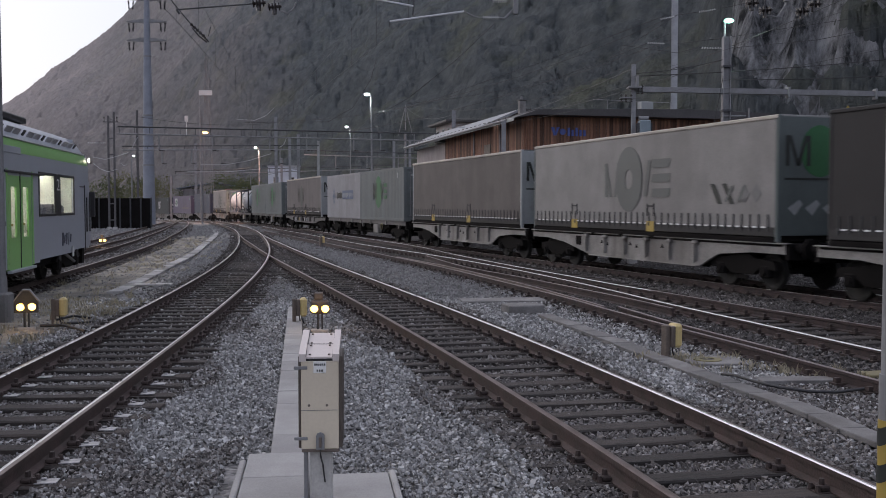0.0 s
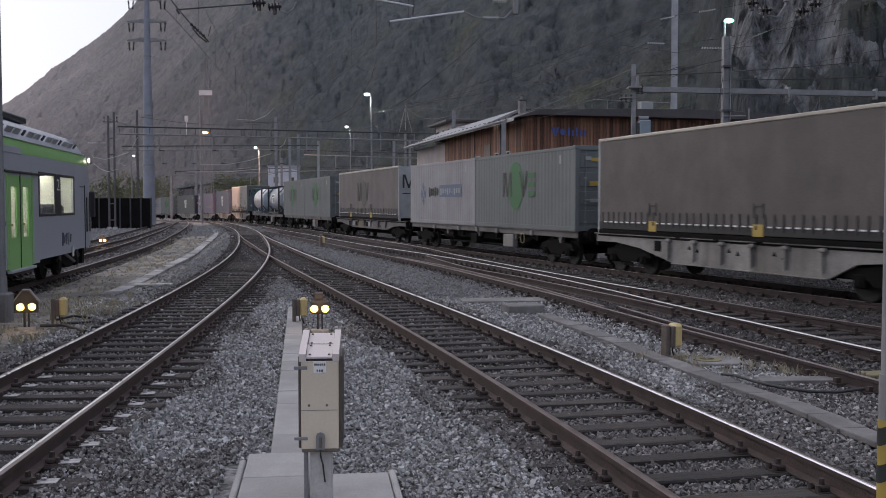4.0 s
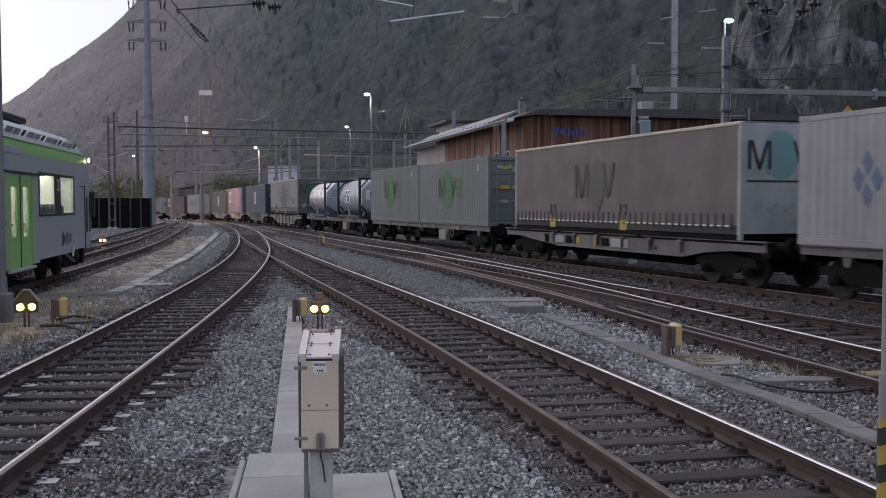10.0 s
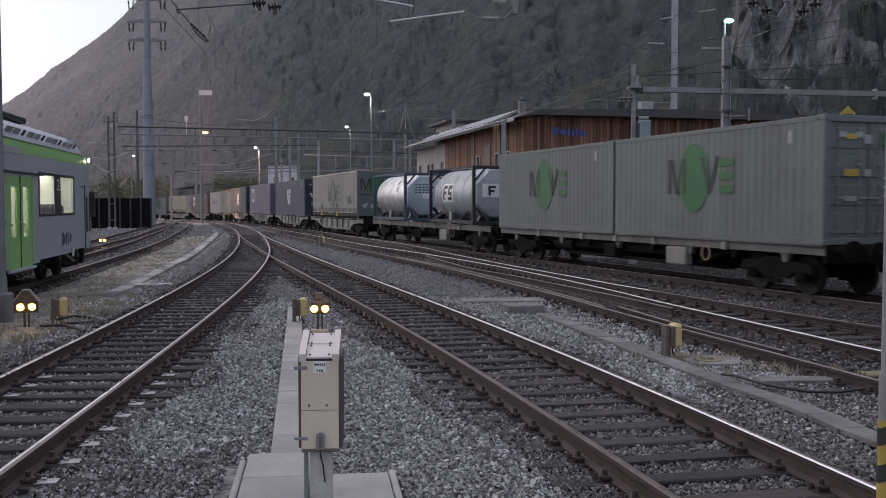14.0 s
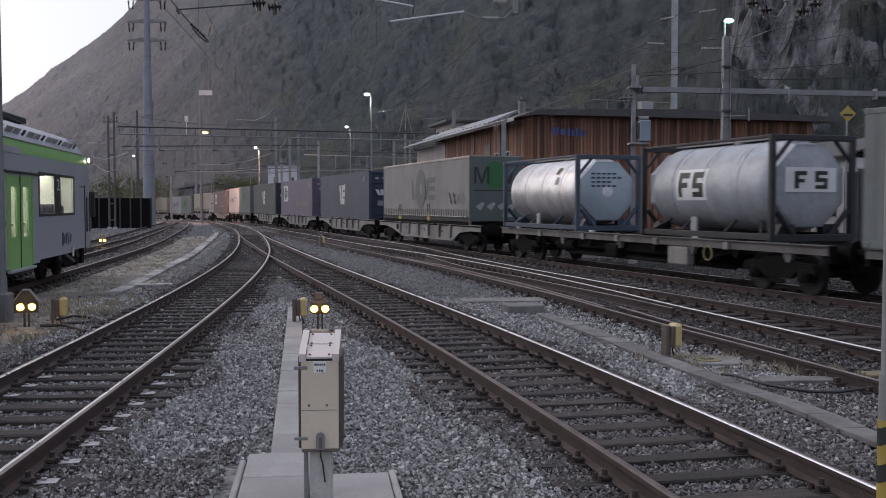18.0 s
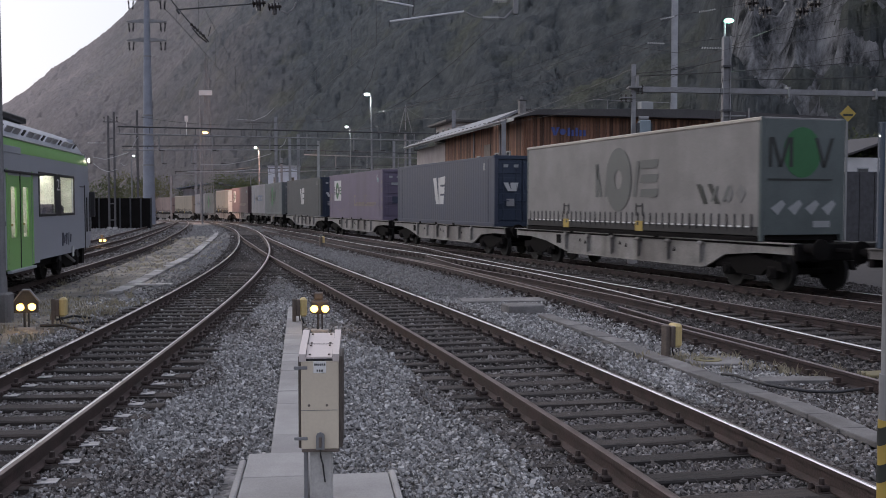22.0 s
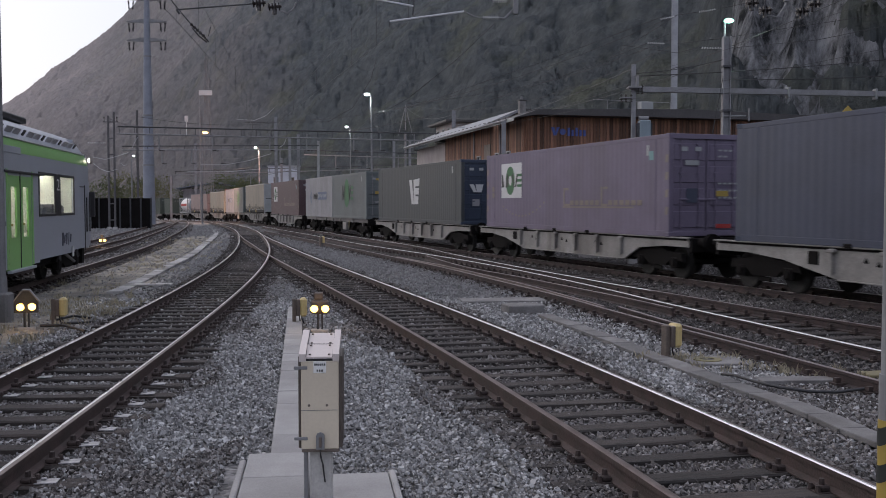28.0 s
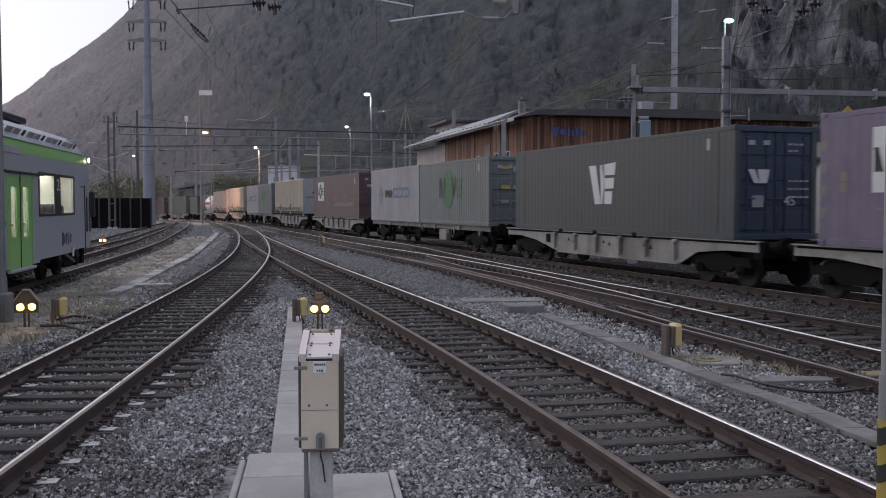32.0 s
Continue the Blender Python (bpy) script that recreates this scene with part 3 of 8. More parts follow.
def earth_strip():
    """Trodden earth with thin grass between the railcar's track and the curving one."""
    n, k = 90, 13
    vs = []
    for i in range(n + 1):
        y = 12 + 56 * i / n
        cx, w = float(np.interp(y, [14, 30, 60, 70], [-7.6, -9.9, -15.5, -17.4])), 1.15 + 0.004 * y
        for j in range(k):
            f = 2 * j / (k - 1) - 1
            x = cx + f * w * (1 + 0.3 * noise.noise((y * 0.6, f, 2.0)))
            vs.append((x, y, yard_z(x, y) - 0.012 + 0.026 * (1 - f ** 4) + 0.014 * noise.noise((x * 1.7, y * 1.7, 0))))
    fs = np.array([(i * k + j, i * k + j + 1, (i + 1) * k + j + 1, (i + 1) * k + j) for i in range(n) for j in range(k - 1)])
    tagged(new("ground_path", big_mesh("ground_path", np.array(vs), fs, EARTH, True)), "trodden yellowish earth with thin grass beside the curving track", "ground", kind="structure")


earth_strip()

# ---------------------------------------------------------------- rails and sleepers
RAIL_BODY = [(-0.075, -0.172), (0.075, -0.172), (0.075, -0.160), (0.013, -0.140), (0.011, -0.052), (0.036, -0.040), (0.036, -0.004), (-0.036, -0.004), (-0.036, -0.040), (-0.011, -0.052), (-0.013, -0.140), (-0.075, -0.160)]
RAIL_HEAD = [(-0.035, -0.012), (0.035, -0.012), (0.034, -0.003), (0.027, 0.0), (-0.027, 0.0), (-0.034, -0.003)]


RUN_BAND = [(-0.0075, -0.006), (0.0075, -0.006), (0.0075, 0.0012), (-0.0075, 0.0012)]


def rail(line, parent, top, label="", body=None, side=0.0):
    """A rail; where it is much used a polished band runs along its head, off to one side."""
    r = part("rail", Geo().sweep(line, RAIL_BODY), body or RUSTY, parent, label)
    part("rail_head", Geo().sweep(line, RAIL_HEAD), CROSSTOP if body is RUSTDARK else DULLTOP, r)
    if top is RAILTOP:
        part("running_band", Geo().sweep(line, [(u + side, w) for u, w in RUN_BAND]), RAILTOP, r, "worn running band")
        k = 1 if side > 0 else -1
        edge = [(-0.0395, -0.0065), (-0.03, -0.01), (-0.022, 0.0), (-0.026, 0.0025)]
        part("running_edge", Geo().sweep(line, [(-u * k, w) for u, w in (edge if k < 0 else edge[::-1])]), RAILTOP, r, "polished gauge corner")
    return r


def sleeper_mesh(name, long, seed):
    r = random.Random(seed)
    g = Geo().box(0, 0, -0.075, long, 0.25, 0.15, 0.012)
    g.v = [(x + r.uniform(-0.012, 0.012), y + r.uniform(-0.012, 0.012), z + r.uniform(-0.006, 0.006)) for x, y, z in g.v]
    return g.mesh(name, SLEEPER)


def chair_geo():
    """A rail plate with its clips and screws, at the foot of a rail; the rail runs along y."""
    g = Geo().box(0, 0, 0.006, 0.36, 0.16, 0.012, 0.003)
    for s in (-1, 1):
        g.box(s * 0.105, 0, 0.032, 0.085, 0.12, 0.045, 0.012)
        g.cyl((s * 0.105, 0, 0.035), (s * 0.105, 0, 0.1), 0.026, 0.022, 6)
        g.cyl((s * 0.165, 0.045, 0.01), (s * 0.165, 0.045, 0.06), 0.024, 0.018, 6).cyl((s * 0.165, -0.045, 0.01), (s * 0.165, -0.045, 0.06), 0.024, 0.018, 6)
    return g


SLEEPERS = [sleeper_mesh("sleeper", 2.6, k) for k in range(4)]
CHAIR = chair_geo().mesh("rail_plate", PLATE)
TIE_PLATE = Geo().box(0, 0, 0.014, 0.17, 0.13, 0.012, 0.003).box(-0.03, 0.03, 0.026, 0.04, 0.04, 0.02, 0.004).mesh("tie_plate", CLIP)


def along(line, step, start=0.0):
    """Places every step metres on a line, with the heading there."""
    d, want, out = 0.0, start, []
    for a, b in zip(line[:-1], line[1:]):
        s = math.hypot(b[0] - a[0], b[1] - a[1])
        while want <= d + s and s > 0:
            t = (want - d) / s
            out.append((a[0] + t * (b[0] - a[0]), a[1] + t * (b[1] - a[1]), math.atan2(b[1] - a[1], b[0] - a[0])))
            want += step
        d += s
    return out


def track(label, line, z, top, y0, y1, plates=(0, 0), gap=0.6, bright=-1, body=None):
    """Two rails on wooden sleepers with their plates."""
    t = thing("railway_track", pose(0, 0, 0), label, "railway track", kind="structure")
    for s in (-1, 1):
        rail(raised(beside(line, s * 0.7535), z), t, top[0 if s < 0 else 1], "", body, -s * 0.01)
    rest = Geo()
    r = random.Random(len(line))
    for k, (x, y, a) in enumerate(along(line, gap)):
        if not y0 <= y <= y1:
            continue
        zz = z - 0.173 + fall(y)
        piece("sleeper", SLEEPERS[k % 4], t, pose(x, y, zz, 0, 0, math.degrees(a) - 90 + r.uniform(-0.8, 0.8)))
        for s in (-1, 1):
            m = pose(x + s * 0.7535 * math.sin(a), y - s * 0.7535 * math.cos(a), zz, 0, 0, math.degrees(a) - 90)
            if plates[0] <= y <= plates[1]:
                piece("rail_plate", CHAIR, t, m)
                if y < bright:
                    piece("tie_plate", TIE_PLATE, t, m @ pose(0.25, 0, 0, 0, 0, r.uniform(-8, 8)))
            elif y < 48:
                rest.box(0, 0, 0.02, 0.36, 0.16, 0.04, 0.0, m)
                rest.box(0.1, 0, 0.05, 0.05, 0.08, 0.05, 0.0, m)
                rest.box(-0.1, 0, 0.05, 0.05, 0.08, 0.05, 0.0, m)
    if rest.v:
        tagged(part("rail_plates", rest, PLATE, t), kind="stuff")
    return t


def bed_strip(line, y0, y1):
    """The darkened ballast between and beside two rails."""
    pts = [p for p in line if y0 <= p[1] <= y1][::4]
    vs = []
    for k, (x, y) in enumerate(pts):
        for d in (-1.45, -0.8, 0.0, 0.8, 1.45):
            w = d * (1 + 0.16 * noise.noise((y * 0.5, d, 1.0)))
            vs.append((x + w, y, yard_z(x, y) + (0.012 if abs(d) < 1 else -0.03)))
    fs = np.array([(i * 5 + j, i * 5 + j + 1, (i + 1) * 5 + j + 1, (i + 1) * 5 + j) for i in range(len(pts) - 1) for j in range(4)])
    tagged(new("ground_track_bed", big_mesh("ground_track_bed", np.array(vs), fs, BED, True)), "oily dark brown ballast between the rails", "ground", kind="structure")


def built_tracks():
    bed_strip(TRACK_LEFT, 30, 110)
    bed_strip(TRACK_RIGHT, 36, 66)
    bed_strip(TRACK_UNIT, 8, 120)
    bed_strip(TRACK_FENCE, 28, 120)
    track("curving track with worn rails on dark wooden sleepers", TRACK_LEFT, 0.0, (RAILTOP, RAILTOP), -16, 70, (5, 26), 0.6, 12.5)
    track("straight track with bright rails on dark wooden sleepers", TRACK_RIGHT, -0.002, (DULLTOP, RAILTOP), -16, 55, (5, 26))
    track("track with rusty rails where the green railcar stands", TRACK_UNIT, 0.0, (DULLTOP, DULLTOP), 6, 90)
    track("disused track with rusty rails beside a dark fence", TRACK_FENCE, 0.0, (DULLTOP, DULLTOP), 32, 90)
    line = [tuple(through_track(s)[0].xy) for s in [-190, -100, -40] + [float(k) for k in range(-20, 340, 2)]]
    track("through track with polished rails under the goods train", line, TRAIN_Z, (RAILTOP, RAILTOP), 12, 110, (0, 0), 0.6, -1, RUSTDARK)
    # the crossover between the straight track and the through track
    t = thing("railway_track", pose(0, 0, 0), "crossover of rusty rails with long timber sleepers", "railway track", kind="structure")
    near = CROSS_NEAR
    mid = spline([(2, 9.0), (13.6, 6.1), (16.6, 5.42), (20.2, 4.6), (23.5, 3.95), (27.5, 3.05), (30.66, 2.25), (35.95, 0.72), (41.5, -1.12), (49.1, -3.8), (55.4, -5.8), (64.2, -8.4), (76, -12.1), (90, -16.5)])
    far = spline([(2, 12.3), (8, 10.2), (16.1, 7.32), (18.8, 6.35), (21.6, 5.46), (24.9, 4.42), (28.3, 3.5), (32.4, 2.36), (39.7, 0.55), (47.9, -1.3), (60, -5.0), (83, -12.0)])
    check = spline([(13.6, 4.74), (16.5, 4.05), (19.5, 3.5)])
    wing = spline([(19.2, 4.5), (21.5, 3.93), (27.9, 2.04), (31.7, 0.8), (38.9, -0.68)])
    blade = spline([(19.6, 3.2), (24.6, 2.14), (31.7, 0.29), (38.1, -1.77)])
    for ln, top, up in ((near, DULLTOP, 0.0), (mid, RAILTOP, 0.002), ([p for p in far if p[1] < 23.5], DULLTOP, 0.0), ([p for p in far if p[1] >= 23], RAILTOP, 0.0), (check, DULLTOP, 0.003), (wing, DULLTOP, 0.004)):
        rail(raised(ln, -0.03 + up), t, top, "", RUSTDARK)
    part("blade_rail", Geo().sweep(raised(blade, -0.024), [(-0.03, -0.1), (0.03, -0.1), (0.03, 0.0), (-0.03, 0.0)]), CROSSTOP, t, "pale brown switch blade")
    timbers = [sleeper_mesh("timber", 4.4, 20 + k) for k in range(3)]
    rest = Geo()
    r = random.Random(3)
    for k, (x, y, a) in enumerate(along(beside(mid, -0.1), 0.6)):
        if 6 < y < 62:
            piece("timber", timbers[k % 3], t, pose(x, y, -0.203, 0, 0, math.degrees(a) - 90 + r.uniform(-1, 1)))
    for ln in (near, mid, far):
        for x, y, a in along(ln, 0.6):
            if 6 < y < 48:
                m = pose(x, y, -0.203, 0, 0, math.degrees(a) - 90)
                rest.box(0, 0, 0.02, 0.34, 0.15, 0.04, 0.0, m)
                rest.box(0.11, 0, 0.06, 0.06, 0.07, 0.08, 0.0, m)
                rest.box(-0.11, 0, 0.06, 0.06, 0.07, 0.08, 0.0, m)
    tagged(part("rail_plates", rest, PLATE, t), kind="stuff")


built_tracks()


# ---------------------------------------------------------------- ballast stones
def ballast_stones():
    """Broken stone: sharp-edged wedges and double pyramids of uneven size."""
    rng = np.random.default_rng(11)
    wedge = np.array([(-0.7, -0.55, -0.6), (0.7, -0.55, -0.6), (0.0, 0.72, -0.6), (-0.7, -0.55, 0.6), (0.7, -0.55, 0.6), (0.0, 0.72, 0.6)])
    wedge_f = np.array([(0, 2, 1), (3, 4, 5), (0, 1, 4), (0, 4, 3), (1, 2, 5), (1, 5, 4), (2, 0, 3), (2, 3, 5)])
    octa = np.array([(-0.85, 0, 0), (0.85, 0, 0), (0, -0.85, 0), (0, 0.85, 0), (0, 0, -0.8), (0, 0, 0.8)])
    octa_f = np.array([(0, 2, 5), (2, 1, 5), (1, 3, 5), (3, 0, 5), (2, 0, 4), (1, 2, 4), (3, 1, 4), (0, 3, 4)])
    near_rail = [p for p in CROSS_NEAR if p[1] > 4]
    heap = {"grey": [], "oily": [], "brown": [], "fine": []}
    for y0, y1, x0, x1, dens, size in ((5.3, 9, -5.5, 5.5, 1050, 0.022), (9, 13, -7, 7.5, 720, 0.025), (13, 23, -11.5, 11, 330, 0.031), (23, 42, -18, 12, 135, 0.035), (42, 62, -22, 6, 50, 0.048), (62, 100, -34, -6, 15, 0.075)):
        n = int((y1 - y0) * (x1 - x0) * dens)
        x, y = rng.uniform(x0, x1, n), rng.uniform(y0, y1, n)
        keep = (np.abs(x) < 0.455 * y + 0.35)
        in_bed, dusty, right_bed, heaped = (np.zeros(n, bool) for _ in range(4))
        for ln in (TRACK_LEFT, TRACK_RIGHT):
            cx = np.interp(y, [p[1] for p in ln], [p[0] for p in ln])
            in_bed |= np.abs(x - cx) < 1.32
            dusty |= np.abs(x - cx) < 1.4 + 0.3 * np.sin(y * 1.3 + x * 0.7)
            right_bed |= (np.abs(x - cx) < 1.3) & (ln is TRACK_RIGHT)
            heaped |= (np.abs(x - cx) > 0.92) & (np.abs(x - cx) < 1.55) & (np.sin(y * 0.9 + 2 * x) > (-0.75 if ln is TRACK_RIGHT else 0.1))
        w = x + 0.145 * y
        keep &= ~((w > -0.27) & (w < 0.03) & (y > 8.2) & (y < 20.6)) & ~((w > -0.64) & (w < 0.06) & (y < 8.28)) & ~((w > 0.0) & (w < 0.76) & (y < 7.62))
        path = np.abs(x - np.interp(y, [14, 30, 60], [-7.5, -9.5, -15.0])) < 1.1 + 0.008 * y
        keep &= ~(path & (y > 13) & (rng.uniform(size=n) < 0.8))
        lids = np.interp(y, [6.2, 8.2, 9.4, 10.6, 11.8, 13.5, 15.2, 17.4, 19.2], [4.35, 4.12, 3.95, 3.78, 3.47, 3.1, 2.78, 2.36, 2.0])
        keep &= ~((np.abs(x - lids) < 0.17) & (y < 19) & (rng.uniform(size=n) < np.where(y < 11, 0.88, 0.66)))
        x, y, in_bed, dusty, right_bed, heaped = x[keep], y[keep], in_bed[keep], dusty[keep], right_bed[keep], heaped[keep]
        n = len(x)
        z = np.array([yard_z(a, b) for a, b in zip(x, y)])
        z += rng.uniform(-0.35, 0.75, n) * size - np.where(in_bed, 0.006 + size * np.where(y < 13, 0.55, 0.3), 0.0) + np.where(heaped, 0.034, np.where(right_bed & (y < 13), 0.012, 0.0))
        sc = size * rng.lognormal(-0.1, 0.26, n)[:, None] * rng.uniform(0.72, 1.22, (n, 3)) * np.array([1.0, 0.95, 0.9])
        kind = rng.uniform(size=n) < 0.6
        co = np.where(kind[:, None, None], wedge[None], octa[None]) * sc[:, None, :] * (1 + rng.uniform(-0.3, 0.3, (n, 6, 3))) + rng.uniform(-0.12, 0.12, (n, 6, 3)) * size
        fs = np.where(kind[:, None, None], wedge_f[None], octa_f[None])
        q = rng.normal(size=(n, 4))
        q /= np.linalg.norm(q, axis=1)[:, None]
        u, v = q[:, None, 1:], co
        tt = 2 * np.cross(np.broadcast_to(u, v.shape), v)
        co = v + q[:, None, :1] * tt + np.cross(np.broadcast_to(u, v.shape), tt)
        co += np.stack([x, y, z], 1)[:, None, :]
        past = x - np.interp(y, [p[1] for p in near_rail], [p[0] for p in near_rail]) + rng.normal(0, 0.22, n)
        # oil on the beds, plus the train's shade painted in on the far side
        oil_shade = rng.uniform(size=n) < np.interp(past, [-0.5, 0.0, 2.9, 3.5, 4.6, 5.4], [0.0, 0.85, 0.85, 0.45, 0.45, 0.95])
        oil_shade |= (past > 2.6) & (y < 22) & (rng.uniform(size=n) < 0.7)
        half = (past > -0.15) & (rng.uniform(size=n) < 0.92)
        for ln in (TRACK_UNIT, TRACK_FENCE):
            dusty |= np.abs(x - np.interp(y, [p[1] for p in ln], [p[0] for p in ln])) < 1.4
        dusty = ((dusty | ((y < 12) & (x > 3.0)) | ((y < 8.8 + 0.6 * np.sin(3 * x)) & (np.abs(x + 0.3) > 1.5))) & (rng.uniform(size=n) < 0.75)) | half | right_bed
        if y0 >= 13:
            oil_shade |= in_bed & (rng.uniform(size=n) < min(0.75, 0.025 * y0))
        clean = ~oil_shade & ~dusty
        # "fine" holds the same stones beyond 20 m, painted in flatter tones
        for key, pick in (("grey", clean & (y0 < 20)), ("fine", clean & (y0 >= 20)), ("oily", oil_shade), ("brown", ~oil_shade & dusty)):
            m = int(pick.sum())
            heap[key].append((co[pick].reshape(-1, 3), (fs[pick] + (np.arange(m) * 6)[:, None, None]).reshape(-1, 3)))
    for key, mat, label in (("grey", STONE, "loose grey broken stones of the track ballast"), ("fine", FARSTONE, "grey ballast further along the yard, light and dark flattened in its colour"), ("brown", BROWNSTONE, "rust-dusted brownish stones between the rails"), ("oily", OILYSHADE, "oily dark broken stones under the crossover and through track, train's shade in their colour")):
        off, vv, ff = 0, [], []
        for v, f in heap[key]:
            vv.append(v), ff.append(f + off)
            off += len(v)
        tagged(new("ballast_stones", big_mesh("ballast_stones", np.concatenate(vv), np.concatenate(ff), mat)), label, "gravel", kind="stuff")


ballast_stones()


# ---------------------------------------------------------------- the goods train
def paint(name, base, dirt=0.35, rough=0.55, vary=0.14, dirt_col=(0.07, 0.062, 0.055)):
    return material(name, base, rough, 0.0, vary, 0.9, 0.08, 26, dirt=dirt, dirt_col=dirt_col, spec=0.3)


P_BEIGE = paint("brown_grey_tarpaulin", (0.116, 0.102, 0.096), 0.4, 0.65, 0.22)
P_WHITE = paint("off_white_tarpaulin", (0.236, 0.226, 0.218), 0.4, 0.6, 0.16, (0.12, 0.112, 0.105))
P_DARKTARP = paint("dark_grey_tarpaulin", (0.032, 0.03, 0.03), 0.3, 0.75, 0.14, (0.03, 0.028, 0.026))
P_SAND = paint("sand_tarpaulin", (0.28, 0.245, 0.196), 0.25, 0.6)
P_GREY = paint("light_grey_paint", (0.27, 0.266, 0.277), 0.25, 0.55)
P_GREENGREY = paint("green_grey_paint", (0.137, 0.152, 0.152), 0.3, 0.55)
P_NAVY = paint("navy_paint", (0.054, 0.062, 0.092), 0.2, 0.5)
P_SLATE = paint("slate_paint", (0.056, 0.062, 0.066), 0.25, 0.55)
P_DUSTY = paint("dusty_mauve_tarpaulin", (0.14, 0.125, 0.121), 0.35, 0.65, 0.22, (0.09, 0.08, 0.078))
C_DARKBOARD = paint("dark_side_board", (0.035, 0.034, 0.034), 0.3, 0.7)
P_NAVYDOOR = paint("blue_door_paint", (0.034, 0.046, 0.075), 0.2, 0.5)
P_MAROON = paint("faded_maroon_paint", (0.145, 0.12, 0.17), 0.3, 0.55)
P_BROWNRED = paint("brown_red_paint", (0.104, 0.068, 0.072), 0.3, 0.55)
# pale tarpaulin; the orange yard lamp's pink tint is put into the colour
P_LAMPPINK = paint("lamp_tinted_pink_paint", (0.27, 0.203, 0.191), 0.3, 0.55)
P_MOSS = paint("dark_green_paint", (0.072, 0.092, 0.076), 0.3, 0.55)
P_ENDGREEN = paint("dark_green_bulkhead", (0.1, 0.118, 0.115), 0.25, 0.55)
P_ENDWHITE = paint("white_bulkhead", (0.34, 0.357, 0.357), 0.3, 0.55)
P_RAILTRIM = paint("light_roof_rail", (0.425, 0.383, 0.332), 0.3, 0.5)
P_FLATFRAME = paint("sooty_grey_wagon_paint", (0.15, 0.14, 0.137), 0.6, 0.6, 0.35)
P_FRAME = paint("grey_wagon_paint", (0.27, 0.257, 0.242), 0.75, 0.65, 0.3, (0.075, 0.064, 0.055))
# soot, with the shade under the wagons put into the colour as well
P_UNDER = material("sooty_shaded_underframe", (0.011, 0.0098, 0.0095), 0.9, 0.0, 0.35, 0.9, 0.08, 26, dirt=0.4, dirt_col=(0.016, 0.0145, 0.0135), spec=0.08)
P_TANK = material("brushed_tank_cladding", (0.66, 0.65, 0.66), 0.4, 0.65, 0.2, 1.6, 0.2, 9, dirt=0.3, dirt_col=(0.2, 0.19, 0.18))
P_TANKGREY = material("grey_tank_shell", (0.36, 0.38, 0.41), 0.42, 0.15, 0.18, 1.6, 0.2, 9, dirt=0.25, dirt_col=(0.2, 0.19, 0.18))
P_TANKWHITE = material("white_tank_paint", (0.72, 0.72, 0.71), 0.4, 0.0, 0.1, 1.2, 0.06, 20, dirt=0.2, dirt_col=(0.3, 0.29, 0.28))
P_TANKEND = material("pale_blue_grey_tank_end", (0.32, 0.38, 0.42), 0.4, 0.2, 0.1, 1.2, 0.04, 20, dirt=0.2, dirt_col=(0.2, 0.2, 0.2))
P_TANKBLUE = paint("blue_tank_frame", (0.05, 0.07, 0.1), 0.2, 0.5)
P_TANKDARK = paint("dark_tank_frame", (0.026, 0.027, 0.032), 0.2, 0.5)
C_WHITE = paint("white_lettering", (0.527, 0.527, 0.527), 0.1, 0.5, 0.08)
C_HEM = paint("white_hem", (0.75, 0.75, 0.74), 0.1, 0.5, 0.08)
C_BLACK = paint("black_lettering", (0.03, 0.033, 0.03), 0.1, 0.5, 0.08)
C_GREY = paint("grey_lettering", (0.115, 0.121, 0.115), 0.1, 0.5, 0.08)
C_PALEGREY = paint("worn_grey_lettering", (0.17, 0.168, 0.166), 0.2, 0.5, 0.1)
C_LIGHT = paint("pale_lettering", (0.3, 0.31, 0.31), 0.1, 0.5, 0.08)
C_GREEN = paint("green_emblem", (0.035, 0.13, 0.05), 0.1, 0.5, 0.1)
C_BLUEBAR = paint("blue_lettering", (0.1, 0.13, 0.2), 0.1, 0.5, 0.08)
C_TEAL = paint("pale_teal_emblem", (0.16, 0.3, 0.3), 0.1, 0.5, 0.1)
C_YELLOW = paint("yellow_marking", (0.42, 0.3, 0.07), 0.2, 0.5, 0.15)
C_WORNYELLOW = paint("worn_yellow_paint", (0.25, 0.22, 0.12), 0.5, 0.7, 0.3)
C_STRAP = paint("grey_strap", (0.05, 0.05, 0.052), 0.2, 0.7, 0.2)
C_RED = paint("red_marking", (0.4, 0.04, 0.035), 0.1, 0.5, 0.1)

FADED = paint("faded_ochre_lettering", (0.2, 0.165, 0.14), 0.1)
C_MIST = paint("faint_teal_emblem", (0.094, 0.097, 0.088), 0.2, 0.65)
C_FAINT = paint("faint_dark_lettering", (0.072, 0.066, 0.062), 0.2, 0.65)
W2 = 1.25  # half the width of a load


def bar(g, x, z, w, h, lean=0.0, side=-1, y=None):
    """A painted bar on the side of a load; lean moves its top along x."""
    yy = (W2 + 0.005) if y is None else y
    pts = [(x - w / 2, z - h / 2), (x + w / 2, z - h / 2), (x + w / 2 + lean, z + h / 2), (x - w / 2 + lean, z + h / 2)]
    return g.prism(pts, side * yy, side * (yy + 0.003), "y")


